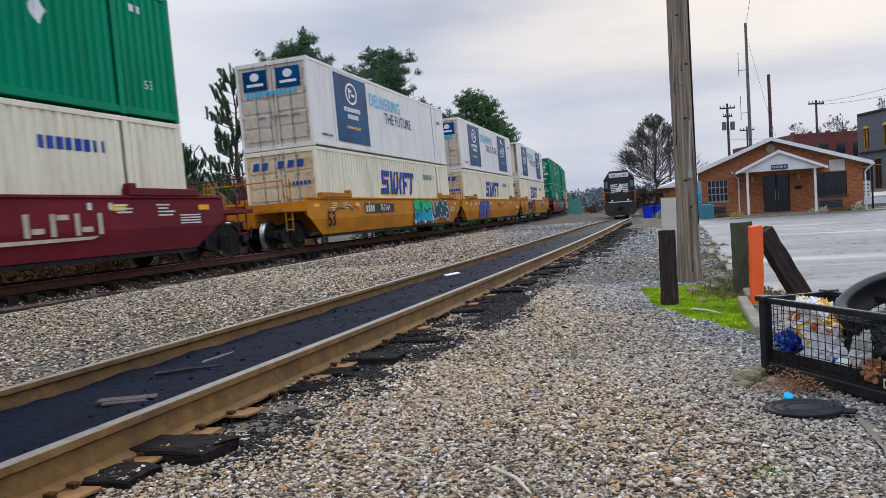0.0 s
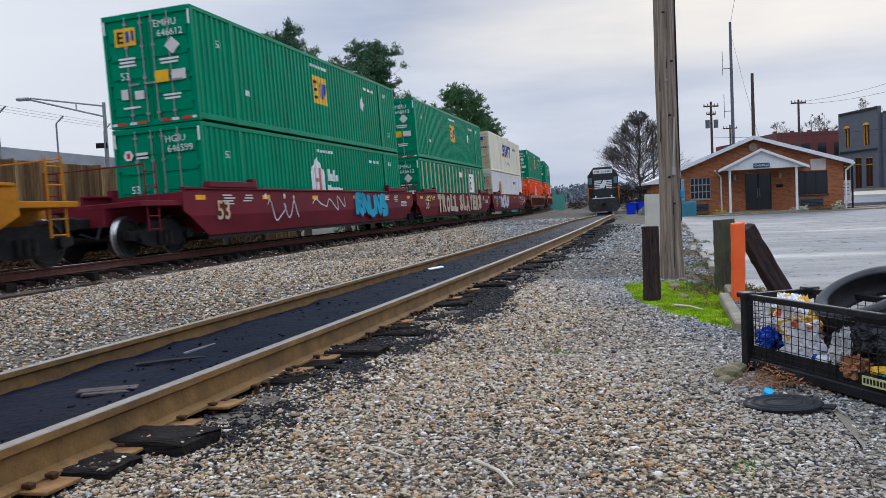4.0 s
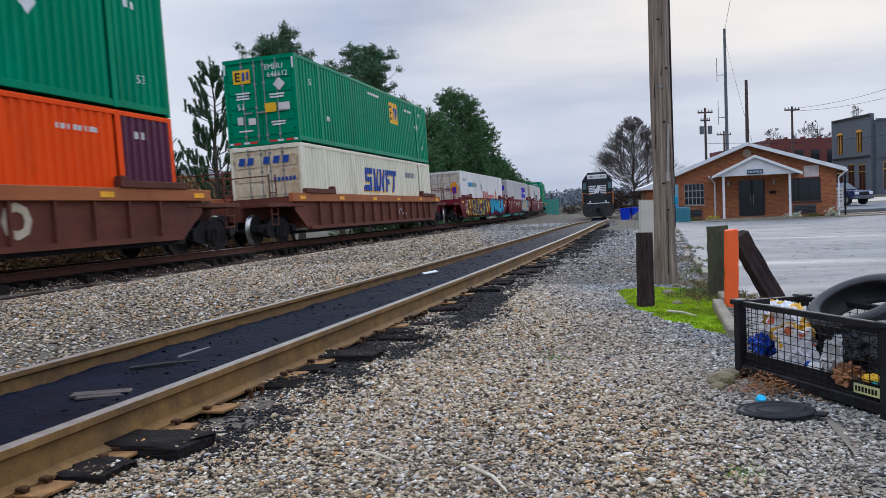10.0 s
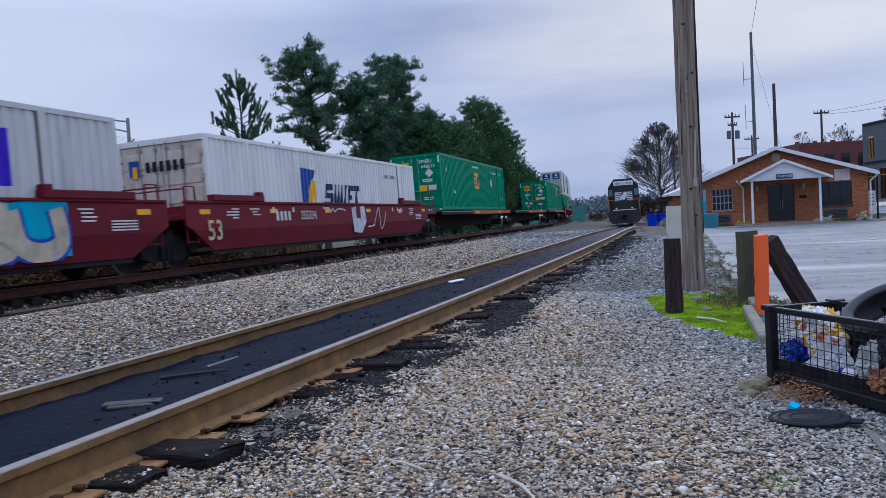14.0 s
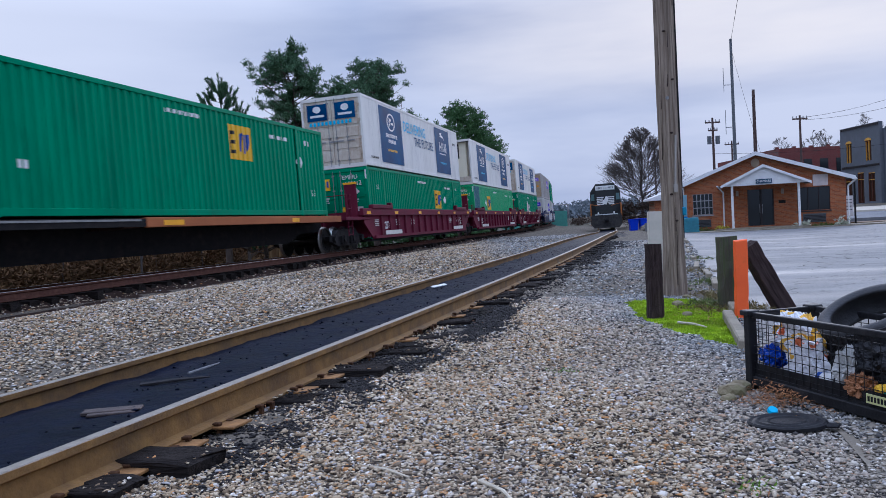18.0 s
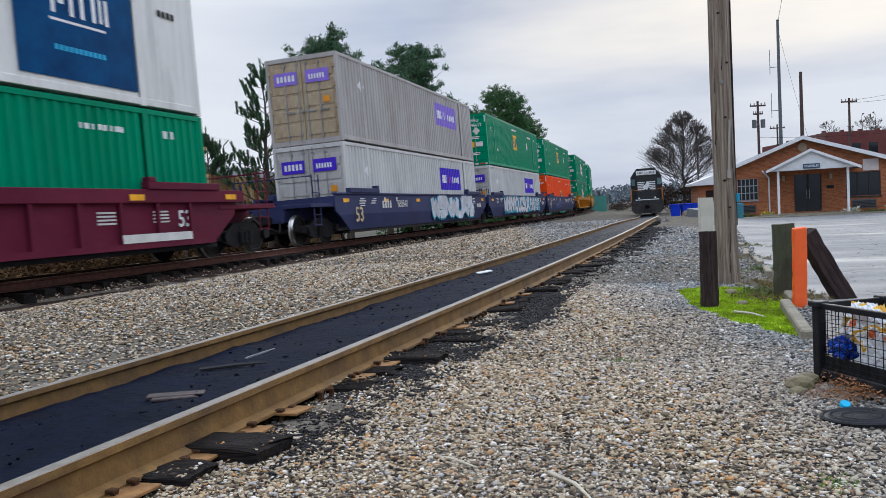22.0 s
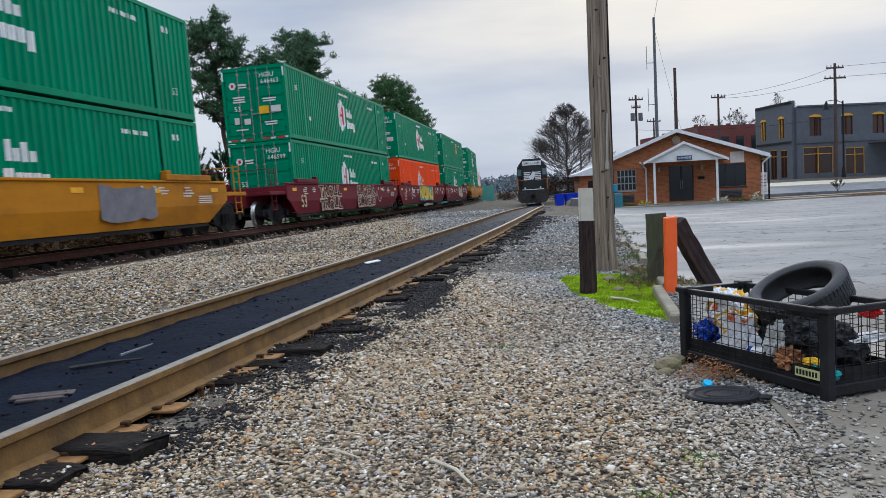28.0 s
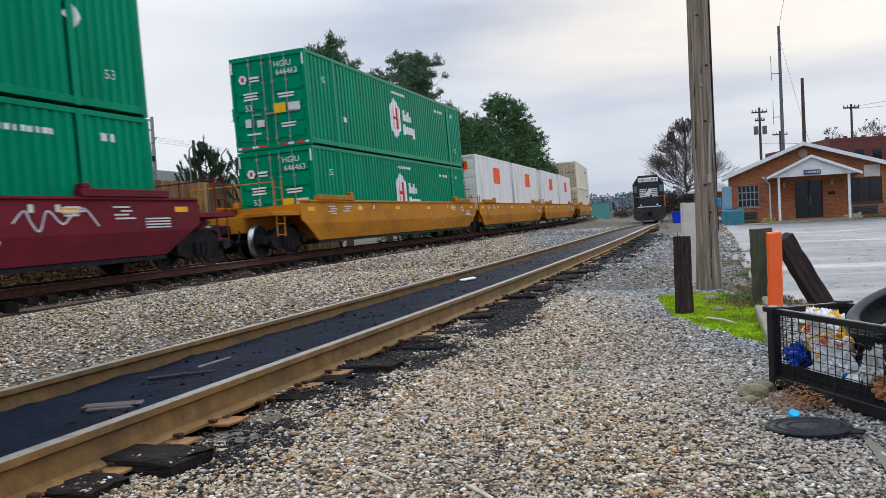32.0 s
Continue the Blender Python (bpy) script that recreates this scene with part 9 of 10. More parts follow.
box(bm, 0.4, BW, 0.9, 1.0, 0, BH - 0.5)
part("interior_screen", bm, M_WINFRAME, shop)


M_BROWN = plain("brown_timber", (0.1, 0.035, 0.02), 0.6)


def arched(u0, u1, z0, z1, parent, turn=False, big=False):
    bm = bmesh.new()
    box(bm, u0, u1, 0.12, 0.16, z0, z1)
    w = part("window", bm, M_SHOPGLASS, parent)
    timber = M_BROWN if turn and big else M_AMBERLIT
    for a, b, c, d in ((u0 - 0.02, u0 + 0.04, z0, z1), (u1 - 0.04, u1 + 0.02, z0, z1), (u0, u1, z1 - 0.08, z1 + 0.02), ((u0 + u1) / 2 - 0.025, (u0 + u1) / 2 + 0.025, z0, z1)):
        bm = bmesh.new()
        box(bm, a, b, 0.03, 0.13, c, d)
        part("frame", bm, timber if d - c > 0.5 and (big or turn) else (M_AMBERLIT if big else M_BROWN), w, "wooden frame")
    if big:
        bm = bmesh.new()
        box(bm, u0, u1, 0.03, 0.13, z1 - 0.68, z1 - 0.62)
        part("frame", bm, M_AMBERLIT, w)
    else:
        bm = bmesh.new()
        prism(bm, [(u0 - 0.02, z1)] + [((u0 + u1) / 2 - (u1 - u0 + 0.04) / 2 * math.cos(t * 0.3927), z1 + 0.24 * math.sin(t * 0.3927)) for t in range(1, 8)] + [(u1 + 0.1, z1)], 'y', -0.05, 0.05)
        part("arch", bm, M_AMBERLIT, w)
    if turn:
        w.rotation_euler.z, w.location, w.scale.y = radians(94), (-0.299, 0.279, 0), -1
    return w


for i, (a, b, c, d) in enumerate(front):
    arched(a, b, c, d, shop, False, i > 3)
for i, (a, b, c, d) in enumerate(side):
    arched(a, b, c, d, shop, True, i > 1)
for z, L, y in ((BH - 0.05, BW, -0.12), (3.25, BW, -0.1)):
    bm = bmesh.new()
    box(bm, 0.0, L, y, 0.0, z, z + 0.14)
    part("cornice", bm, M_GREYWALL, shop)
for z in (3.35, BH + 0.35):
    for i in range(20):
        bm = bmesh.new()
        box(bm, 0.15 + i * 0.3, 0.3 + i * 0.3, -0.12, 0.0, z, z + 0.2)
        k = part("dentil", bm, M_WINFRAME, shop)
        k.rotation_euler.z, k.location, k.scale.y = radians(94), (-0.299, 0.279, 0), -1
bm = bmesh.new()
box(bm, 6.8, 21.0, -3.0, 0.0, 3.0, 3.1)
part("canopy", bm, M_STEEL, shop, "grey metal canopy")
for u in (9.0, 11.5, 14.0, 17.0):
    bm = bmesh.new()
    rod(bm, (u, -2.8, 0), (u, -2.8, 3.05), 0.06, n=8)
    part("canopy_post", bm, M_BRICKRED, shop, "dark red canopy post")
bm = bmesh.new()
box(bm, 0, 9.0, 0, 6, 0, 7.6)
box(bm, -5, 1.0, 1.0, 6, 0, 6.6)
red = tagged(new("red_building"), "dark red brick building with a stepped parapet", "building")
red.matrix_basis = pose(38.2, 95, 0.3, 0, 0, 4)
part("wall", bm, M_BRICKRED, red)
for i in range(6):
    bm = bmesh.new()
    box(bm, -4.2 + i * 2.1, -3.85 + i * 2.1, 0.6, 1.0, 6.4 if i < 2 else 7.4, 6.9 if i < 2 else 7.85)
    part("chimney", bm, M_BRICKRED, red)
for i in range(4):
    bm = bmesh.new()
    box(bm, 1.0 + i * 2.0, 2.0 + i * 2.0, -0.06, 0.02, 4.6, 6.2)
    part("window", bm, M_GLASS, red)

# ---- poles, masts and wires ----
M_MAST = plain("grey_mast", (0.13, 0.14, 0.15), 0.6)
M_DARKPOLE = shade("brown_pole", (0.05, 0.03, 0.025), (0.1, 0.06, 0.05), 6, 0.85, 0, 0.3)


def line_pole(x, y, h, r, material, label, arms=(), cans=0, name="power_pole", lean=0.0):
    p = tagged(new(name), label, "pole", group="poles behind the houses")
    p.matrix_basis = pose(x, y, ground_z(x, y) - 0.2, 0, lean, 0)
    bm = bmesh.new()
    rod(bm, (0, 0, 0), (0, 0, h), r, r * 0.65, 10)
    part("shaft", bm, material, p)
    for z, w in arms:
        bm = bmesh.new()
        box(bm, -w, w, -0.06, 0.06, z - 0.06, z + 0.06)
        arm = part("cross_arm", bm, material, p)
        for sx in (-0.92, -0.45, 0.45, 0.92):
            bm = bmesh.new()
            rod(bm, (sx * w, 0, z + 0.05), (sx * w, 0, z + 0.25), 0.05, 0.035, 6)
            part("insulator", bm, M_STEEL, arm)
    for i in range(cans):
        bm = bmesh.new()
        rod(bm, (-0.36 + 0.72 * i, -0.1, h - 2.3), (-0.36 + 0.72 * i, -0.1, h - 1.6), 0.19, n=12)
        part("transformer", bm, M_MAST, p, "grey transformer can")
    return p


line_pole(24.36, 70, 15.6, 0.17, M_MAST, "tall slim grey radio mast", name="radio_mast", lean=0.0)
line_pole(26.15, 70, 10.7, 0.19, M_DARKPOLE, "tall dark brown wooden pole")
line_pole(22.5, 70, 9.3, 0.14, M_DARKPOLE, "brown power pole with two transformer cans", ((8.9, 0.65), (8.2, 0.4)), 2)
line_pole(30.1, 70, 8.2, 0.13, M_DARKPOLE, "brown power pole with a cross arm", ((7.9, 0.65),))
line_pole(40.2, 68.5, 10.3, 0.17, M_DARKPOLE, "brown street power pole with two cross arms", ((9.9, 0.8), (9.0, 1.0)))
line_pole(31.0, 90, 8.0, 0.13, M_DARKPOLE, "brown power pole with a cross arm", ((7.6, 0.8),))
line_pole(26.0, 105, 10.0, 0.13, M_DARKPOLE, "thin brown power pole far off", ((9.6, 1.0),))
mast = bpy.data.objects["radio_mast"]
for z, d in ((11.6, -0.75), (7.9, -0.7)):
    bm = bmesh.new()
    rod(bm, (0, 0, z), (d, 0, z), 0.03, n=5)
    rod(bm, (d, 0, z - 0.6), (d, 0, z + 1.5), 0.025, n=5)
    part("antenna", bm, M_MAST, mast)
lampp = tagged(new("street_lamp"), "black lantern street lamp with a curved arm", "street lamp")
lampp.matrix_basis = pose(39.4, 66, 0.84)
bm = bmesh.new()
rod(bm, (0, 0, 0), (0, 0, 6.6), 0.09, 0.06, 10)
rod(bm, (0, 0, 0), (0, 0, 0.9), 0.2, 0.12, 10)
part("shaft", bm, M_BLACK, lampp)
bm = bmesh.new()
rod(bm, (0, 0, 6.4), (-0.7, 0, 6.7), 0.03, n=6)
rod(bm, (-0.7, 0, 6.7), (-1.5, 0, 6.6), 0.03, n=6)
part("arm", bm, M_BLACK, lampp)
bm = bmesh.new()
rod(bm, (-1.5, 0, 5.9), (-1.5, 0, 6.35), 0.28, 0.14, 10)
rod(bm, (-1.5, 0, 6.35), (-1.5, 0, 6.6), 0.14, 0.04, 10)
part("lantern", bm, M_BLACK, lampp)


def wire(a, b, sag, r=0.013):
    bm = bmesh.new()
    a, b = Vector(a), Vector(b)
    side = Vector((0, 0, 1)).cross(b - a).normalized()
    up = (b - a).cross(side).normalized()
    before = None
    for i in range(13):
        t = i / 12
        q = a + (b - a) * t - Vector((0, 0, sag * 4 * t * (1 - t)))
        ring = [bm.verts.new(q + (side * c + up * d) * r) for c, d in ((1, 0), (0, 1), (-1, 0), (0, -1))]
        if before:
            for k in range(4):
                bm.faces.new((before[k], before[(k + 1) % 4], ring[(k + 1) % 4], ring[k]))
        before = ring
    return tagged(new("power_line", mesh_of("power_line", bm, M_BLACK)), "thin black overhead power line", "cable", group="overhead power lines")


for a, b, s in (((30.1, 70, 8.7), (40.2, 68.5, 10.7), 0.4), ((30.1, 70, 8.5), (40.2, 68.5, 9.8), 0.4), ((24.4, 70, 14.9), (25.6, 66, 3.6), 0.3),
                ((40.2, 68.5, 10.7), (75, 60, 13.0), 0.5), ((40.2, 68.5, 9.8), (75, 60, 11.5), 0.5), ((22.5, 70, 6.0), (40.2, 68.5, 6.2), 0.4), ((24.36, 70, 15.6), (20.5, 52.0, 24.0), 0.2), ((24.36, 70, 15.6), (22.3, 58.0, 24.0), 0.2)):
    wire(a, b, s)

# ---- locomotive on the siding ----
M_LOCO = shade("loco_black", (0.008, 0.01, 0.01), (0.02, 0.024, 0.024), 3, 0.45, 0, 0.05, dirt=(0.04, 0.035, 0.03), dirt_scale=2, dirt_amount=0.25)
M_HANDRAIL = plain("orange_handrail", (0.45, 0.16, 0.04), 0.6)
x, y, h = on_curve(SIDING, 79.0)
loco = tagged(new("locomotive"), "black diesel locomotive with white nose stripes standing on the siding", "locomotive")
loco.matrix_basis = pose(x, y, SIDE_Z + side_dip(y + 6), 0, -0.8, math.degrees(h))
bm = bmesh.new()
box(bm, -1.5, 1.5, 0.3, 17.5, 1.25, 1.5, 0.02)
part("underframe", bm, M_LOCO, loco)
bm = bmesh.new()
prism(bm, [(-0.95, 1.5), (0.95, 1.5), (0.98, 4.3), (0.9, 4.5), (-0.9, 4.5), (-0.98, 4.3)], 'y', 1.0, 2.9)
hood = part("short_hood", bm, M_LOCO, loco)
bm = bmesh.new()
prism(bm, [(-1.5, 1.5), (1.5, 1.5), (1.5, 3.75), (0.95, 4.5), (-0.95, 4.5), (-1.5, 3.75)], 'y', 2.9, 5.2)
cab = part("cab", bm, M_LOCO, loco)
for sx in (-1, 1):
    bm = bmesh.new()
    box(bm, sx * 1.24 - 0.17, sx * 1.24 + 0.17, 2.87, 2.9, 2.9, 3.55)
    part("window", bm, plain("cab_glass", (0.16, 0.26, 0.26), 0.15), cab, "pale teal cab window")
bm = bmesh.new()
prism(bm, [(-0.9, 1.5), (0.9, 1.5), (0.9, 3.9), (0.65, 4.3), (-0.65, 4.3), (-0.9, 3.9)], 'y', 5.2, 17.0)
part("long_hood", bm, M_LOCO, loco)
bm = bmesh.new()
box(bm, -0.93, 0.93, 0.95, 1.0, 3.86, 4.28, 0.02)
board = part("number_board", bm, M_LETTER, hood, "wide white number board")
for u0 in (-0.78, 0.3):
    for i in range(4):
        bm = bmesh.new()
        box(bm, u0 + i * 0.13, u0 + 0.07 + i * 0.13, 0.94, 0.95, 3.98, 4.17)
        part("lettering_bar", bm, plain("faded_black", (0.16, 0.17, 0.17), 0.6), hood)
bm = bmesh.new()
for sx in (-0.09, 0.09):
    rod(bm, (sx, 0.88, 4.07), (sx, 0.96, 4.07), 0.085, n=12)
part("headlight", bm, plain("lamp_glass", (0.6, 0.6, 0.55), 0.2), hood)
for i in range(5):
    for s0, s1 in ((-0.84, -0.3 + 0.08 * abs(i - 2)), (0.3 - 0.05 * i, 0.84)):
        bm = bmesh.new()
        box(bm, s0, s1, 0.98, 1.0, 2.42 + i * 0.17, 2.52 + i * 0.17)
        part("stripe", bm, M_LETTER, hood, "white stripe")
bm = bmesh.new()
prism(bm, [(-0.3, 2.4), (-0.12, 2.5), (0.05, 2.4), (0.25, 2.75), (0.3, 3.15), (0.05, 3.25), (-0.1, 2.95), (-0.3, 2.8)], 'y', 0.985, 1.0)
part("emblem", bm, M_LETTER, hood, "white emblem shape")
bm = bmesh.new()
box(bm, -1.08, 1.08, 0.24, 0.3, 1.42, 1.5)
part("sill_stripe", bm, M_LETTER, loco, "white sill stripe")
bm = bmesh.new()
prism(bm, [(-1.5, 1.3), (1.5, 1.3), (1.5, 0.5), (1.2, 0.14), (-1.2, 0.14), (-1.5, 0.5)], 'y', 0.1, 0.3)
part("plough", bm, shade("dusty_black", (0.03, 0.03, 0.03), (0.07, 0.065, 0.06), 4, 0.8, 0, 0.2, spec=0.1), loco, "dusty black snow plough")
bm = bmesh.new()
box(bm, -0.2, 0.2, -0.45, 0.2, 0.75, 1.0, 0.04)
part("coupler", bm, M_DARK, loco)
for sx in (-0.75, 0.75):
    bm = bmesh.new()
    rod(bm, (sx, 0.2, 1.62), (sx, 0.3, 1.62), 0.09, n=10)
    part("ditch_light", bm, M_LETTER, loco)
for sx in (-1, 1):
    bm = bmesh.new()
    for yy in (0.35, 1.2, 2.6):
        rod(bm, (sx * 1.45, yy, 1.5), (sx * 1.45, yy, 2.55), 0.025, n=6)
    rod(bm, (sx * 1.45, 0.35, 2.5), (sx * 1.45, 2.6, 2.5), 0.025, n=6)
    rod(bm, (sx * 1.45, 0.35, 2.5), (sx * 0.5, 0.32, 2.3), 0.025, n=6)
    rod(bm, (sx * 1.48, 0.3, 0.5), (sx * 1.48, 0.3, 2.5), 0.03, n=6)
    part("handrail", bm, M_HANDRAIL, loco, "orange handrail")
    for yy in (0.2, 0.4, 0.6):
        bm = bmesh.new()
        box(bm, sx * 1.3 - 0.18, sx * 1.3 + 0.18, 0.1, 0.5, yy + 0.1, yy + 0.13)
        part("step", bm, M_LOCO, loco)
bm = bmesh.new()
box(bm, -1.3, 1.3, 7.0, 11.5, 0.4, 1.25, 0.1)
part("fuel_tank", bm, M_LOCO, loco)
for yc in (3.6, 14.0):
    t = part("truck", cached("bolster", lambda: mesh_of("truck", bolster_bm(), M_DARK)), None, loco)
    t.location = (0, yc, 0)
    for sx in (-1, 1):
        part("side_frame", cached(("sframe", sx), lambda: mesh_of("side_frame", side_frame_bm(sx), M_DARK)), None, t)
    for dy in (-1.3, 1.3):
        w = part("wheelset", cached("wheelset", wheelset_mesh), None, t)
        w.location = (0, dy, 0.457)

# small brick hut, bins and brush beyond
hut = tagged(new("brick_hut"), "small red brick hut with a white eave", "hut")
hut.matrix_basis = pose(18.6, 76, -0.1, 0, 0, -6)
bm = bmesh.new()
box(bm, 0, 2.6, 0, 4.0, -0.6, 2.4)
part("wall", bm, M_BRICK, hut)
bm = bmesh.new()
prism(bm, [(-0.5, 2.3), (3.2, 2.3), (3.2, 2.45), (1.6, 3.2), (-0.5, 2.5)], 'y', -0.5, 4.4)
part("roof", bm, M_TRIM, hut)
bm = bmesh.new()
box(bm, 0.8, 1.5, -0.04, 0.0, 0.8, 1.8)
part("window", bm, M_GLASS, hut)
for i, (x, y) in enumerate(((15.7, 72.2), (16.6, 72.0), (17.4, 72.3))):
    bm = bmesh.new()
    prism(bm, [(-0.32, 0.0), (0.32, 0.0), (0.4, 1.0), (-0.4, 1.0)], 'y', -0.35, 0.35)
    b = tagged(new("wheeled_bin"), "bright blue wheeled bin", "bin", group="blue bins")
    b.matrix_basis = pose(x, y, ground_z(x, y), 0, 0, 8 * i)
    part("bin_body", bm, plain("bright_blue", (0.01, 0.04, 0.5), 0.4), b)
    bm = bmesh.new()
    box(bm, -0.43, 0.43, -0.4, 0.4, 1.0, 1.07, 0.02)
    part("lid", bm, plain("bright_blue", (0.01, 0.04, 0.5), 0.4), b)
for i in range(7):
    bm = bmesh.new()
    bmesh.ops.create_icosphere(bm, subdivisions=2, radius=0.7 + 0.2 * (i % 3))
    for v in bm.verts:
        v.co *= 1 + 0.3 * noise.noise(v.co * 2 + Vector((i, 0, 0)))
        v.co.z *= 0.55
    x, y = 15.6 + 0.45 * (i % 4), 60 + 1.8 * i
    ob = tagged(new("mound", mesh_of("mound", bm, M_BED)), "low mound of pale gravel beside the walkway", "mound")
    ob.location = (x + 0.6, y, ground_z(x, y))
railing = tagged(new("railing"), "low dark metal railing beside the walkway", "railing")
for i in range(12):
    bm = bmesh.new()
    y = 52 + i * 0.9
    x = x_at(SIDING, y) + 4.9
    rod(bm, (x, y, ground_z(x, y) - 0.05), (x, y, ground_z(x, y) + 0.8), 0.025, n=6)
    part("baluster", bm, M_BLACK, railing)
bm = bmesh.new()
rod(bm, (x_at(SIDING, 52) + 4.9, 52, ground_z(x_at(SIDING, 52) + 4.9, 52) + 0.8), (x, y, ground_z(x, y) + 0.8), 0.03, n=6)
part("top_rail", bm, M_BLACK, railing)

# ---- noise wall, fence and highway lamp on the far side of the tracks ----
M_WALL = shade("stained_concrete", (0.2, 0.09, 0.03), (0.5, 0.32, 0.15), 1.6, 0.9, 0, 0.3, 12, stretch=(1.0, 1.0, 0.13), dirt=(0.05, 0.027, 0.017), dirt_scale=2.0, dirt_amount=0.8, per_object=0.4, spec=0.1)
wall = tagged(new("noise_wall"), "stained tan concrete noise wall beyond the tracks", "wall", kind="structure")
wp = [(-22.5, -20.0), (-15.6, 27.3), (-13.8, 40.0), (-11.6, 56.0)]
for (x0, y0), (x1, y1) in zip(wp, wp[1:]):
    L = math.hypot(x1 - x0, y1 - y0)
    n = round(L / 2.4)
    for i in range(n):
        t = (i + 0.5) / n
        bm = bmesh.new()
        far = 7.3 * i + x0
        box(bm, -0.12, 0.12, far - L / n / 2 + 0.03, far + L / n / 2 - 0.03, -0.6, 3.38, 0.02)
        k = part("panel", bm, M_WALL, wall)
        k.matrix_local = pose(x0 + (x1 - x0) * t, y0 + (y1 - y0) * t, 0, 0, 0, -math.degrees(math.atan2(x1 - x0, y1 - y0))) @ Matrix.Translation((0, -far, 0))
        bm = bmesh.new()
        box(bm, -0.16, 0.16, -0.05, 0.05, -0.6, 3.42)
        k = part("joint_post", bm, M_WALL, wall)
        t = i / n
        k.matrix_local = pose(x0 + (x1 - x0) * t, y0 + (y1 - y0) * t, 0, 0, 0, -math.degrees(math.atan2(x1 - x0, y1 - y0)))
bm = bmesh.new()
prism(bm, [(0.0, -0.5), (0.0, 4.9), (-0.4, 4.9), (-6.0, 4.4), (-6.0, -0.5)], 'y', -30.0, 75.0)
bank = tagged(new("highway_bank", mesh_of("highway_bank", bm, shade("pale_barrier", (0.3, 0.31, 0.33), (0.42, 0.43, 0.45), 1.0, 0.9, 0, 0.2, 12, spec=0.1))), "pale grey concrete highway barrier behind the noise wall", "barrier", kind="structure")
bank.matrix_basis = pose(-27.0, 0.0, 0.0, 0, 0, -8)
fence = tagged(new("chain_fence"), "steel fence posts with angled arms on top of the wall", "fence")
for i in range(9):
    t = i * 3.1
    y = 14.5 + t
    x = float(np.interp(y, [q[1] for q in wp], [q[0] for q in wp]))
    bm = bmesh.new()
    rod(bm, (x, y, 3.3), (x, y, 4.9), 0.035, n=6)
    rod(bm, (x, y, 4.9), (x + 0.25, y + 0.1, 5.2), 0.03, n=6)
    part("fence_post", bm, M_STEEL, fence)
for z in (5.0, 5.1, 5.2):
    bm = bmesh.new()
    rod(bm, (float(np.interp(14.5, [q[1] for q in wp], [q[0] for q in wp])) + 0.2, 14.5, z), (float(np.interp(39.3, [q[1] for q in wp], [q[0] for q in wp])) + 0.2, 39.3, z), 0.006, n=4)
    part("barbed_wire", bm, M_STEEL, fence)
hl = tagged(new("highway_lamp"), "grey highway lamp with a long double arm", "street lamp")
hl.matrix_basis = pose(-20.0, 45.0, -0.5)
bm = bmesh.new()
rod(bm, (0, 0, 0), (0, 0, 8.4), 0.13, 0.1, 10)
part("shaft", bm, M_STEEL, hl)
bm = bmesh.new()
rod(bm, (0, 0, 7.6), (-4.2, 0, 8.75), 0.05, n=6)
rod(bm, (0, 0, 8.2), (-4.2, 0, 8.85), 0.05, n=6)
rod(bm, (-1.6, 0, 8.0), (-1.6, 0, 8.45), 0.035, n=6)
part("arm", bm, M_STEEL, hl)
bm = bmesh.new()
box(bm, -5.0, -4.2, -0.18, 0.18, 8.72, 8.9, 0.06)
part("lamp_head", bm, M_STEEL, hl)
bm = bmesh.new()
box(bm, -0.55, 0.1, -0.15, -0.1, 5.8, 6.1)
part("plate", bm, M_DARK, hl)
for dx, dy, hh in ((2.0, 1.0, 7.0), (2.4, 0.8, 6.4)):
    bm = bmesh.new()
    rod(bm, (0, 0, 0), (0, 0, hh), 0.11, 0.09, 8)
    ob = tagged(new("stub_pole", mesh_of("stub_pole", bm, M_DARKPOLE)), "bare brown stub pole behind the wall", "pole")
    ob.location = (-20 + dx, 45 + dy, -0.5)

# ---- trees ----
M_PINE = shade("pine_needles", (0.045, 0.1, 0.05), (0.095, 0.17, 0.08), 1.5, 0.75, 0, 0, island=0.35, spec=0.25)
M_LEAFDARK = shade("evergreen_leaves", (0.04, 0.1, 0.035), (0.085, 0.165, 0.055), 1.5, 0.75, 0, 0, island=0.35, spec=0.25)
M_TRUNK = shade("pine_bark", (0.05, 0.035, 0.028), (0.11, 0.08, 0.06), 6, 0.9, 0, 0.5, 20, stretch=(4, 4, 0.7))
M_BARE = shade("bare_bark", (0.045, 0.036, 0.032), (0.1, 0.08, 0.07), 6, 0.9, 0, 0.3, 20)


def leaf_cloud(centres, spread, per, size, seed, up=0.0, slim=0.25, stray=0.0):
    """Small pointed leaves round many centres, as one mesh's data."""
    r = np.random.RandomState(seed)
    c = np.repeat(np.asarray(centres), per, 0)
    n = len(c)
    d = r.normal(size=(n, 3))
    d /= np.linalg.norm(d, axis=1)[:, None]
    d[:, 2] = d[:, 2] * (1 - up) + up * abs(d[:, 2])
    base = c + d * (r.rand(n, 1) ** 0.7) * spread
    if stray:
        d = d * (1 - stray) + r.normal(size=(n, 3)) * stray
        d /= np.linalg.norm(d, axis=1)[:, None]
    t = np.cross(d, r.normal(size=(n, 3)))
    t /= np.linalg.norm(t, axis=1)[:, None] + 1e-9
    L = size * r.uniform(0.6, 1.3, (n, 1))
    v = np.stack([base - t * L * slim, base + t * L * slim, base + d * L + np.array([0, 0, up * 0.4]) * L], 1)
    return v.reshape(-1, 3)


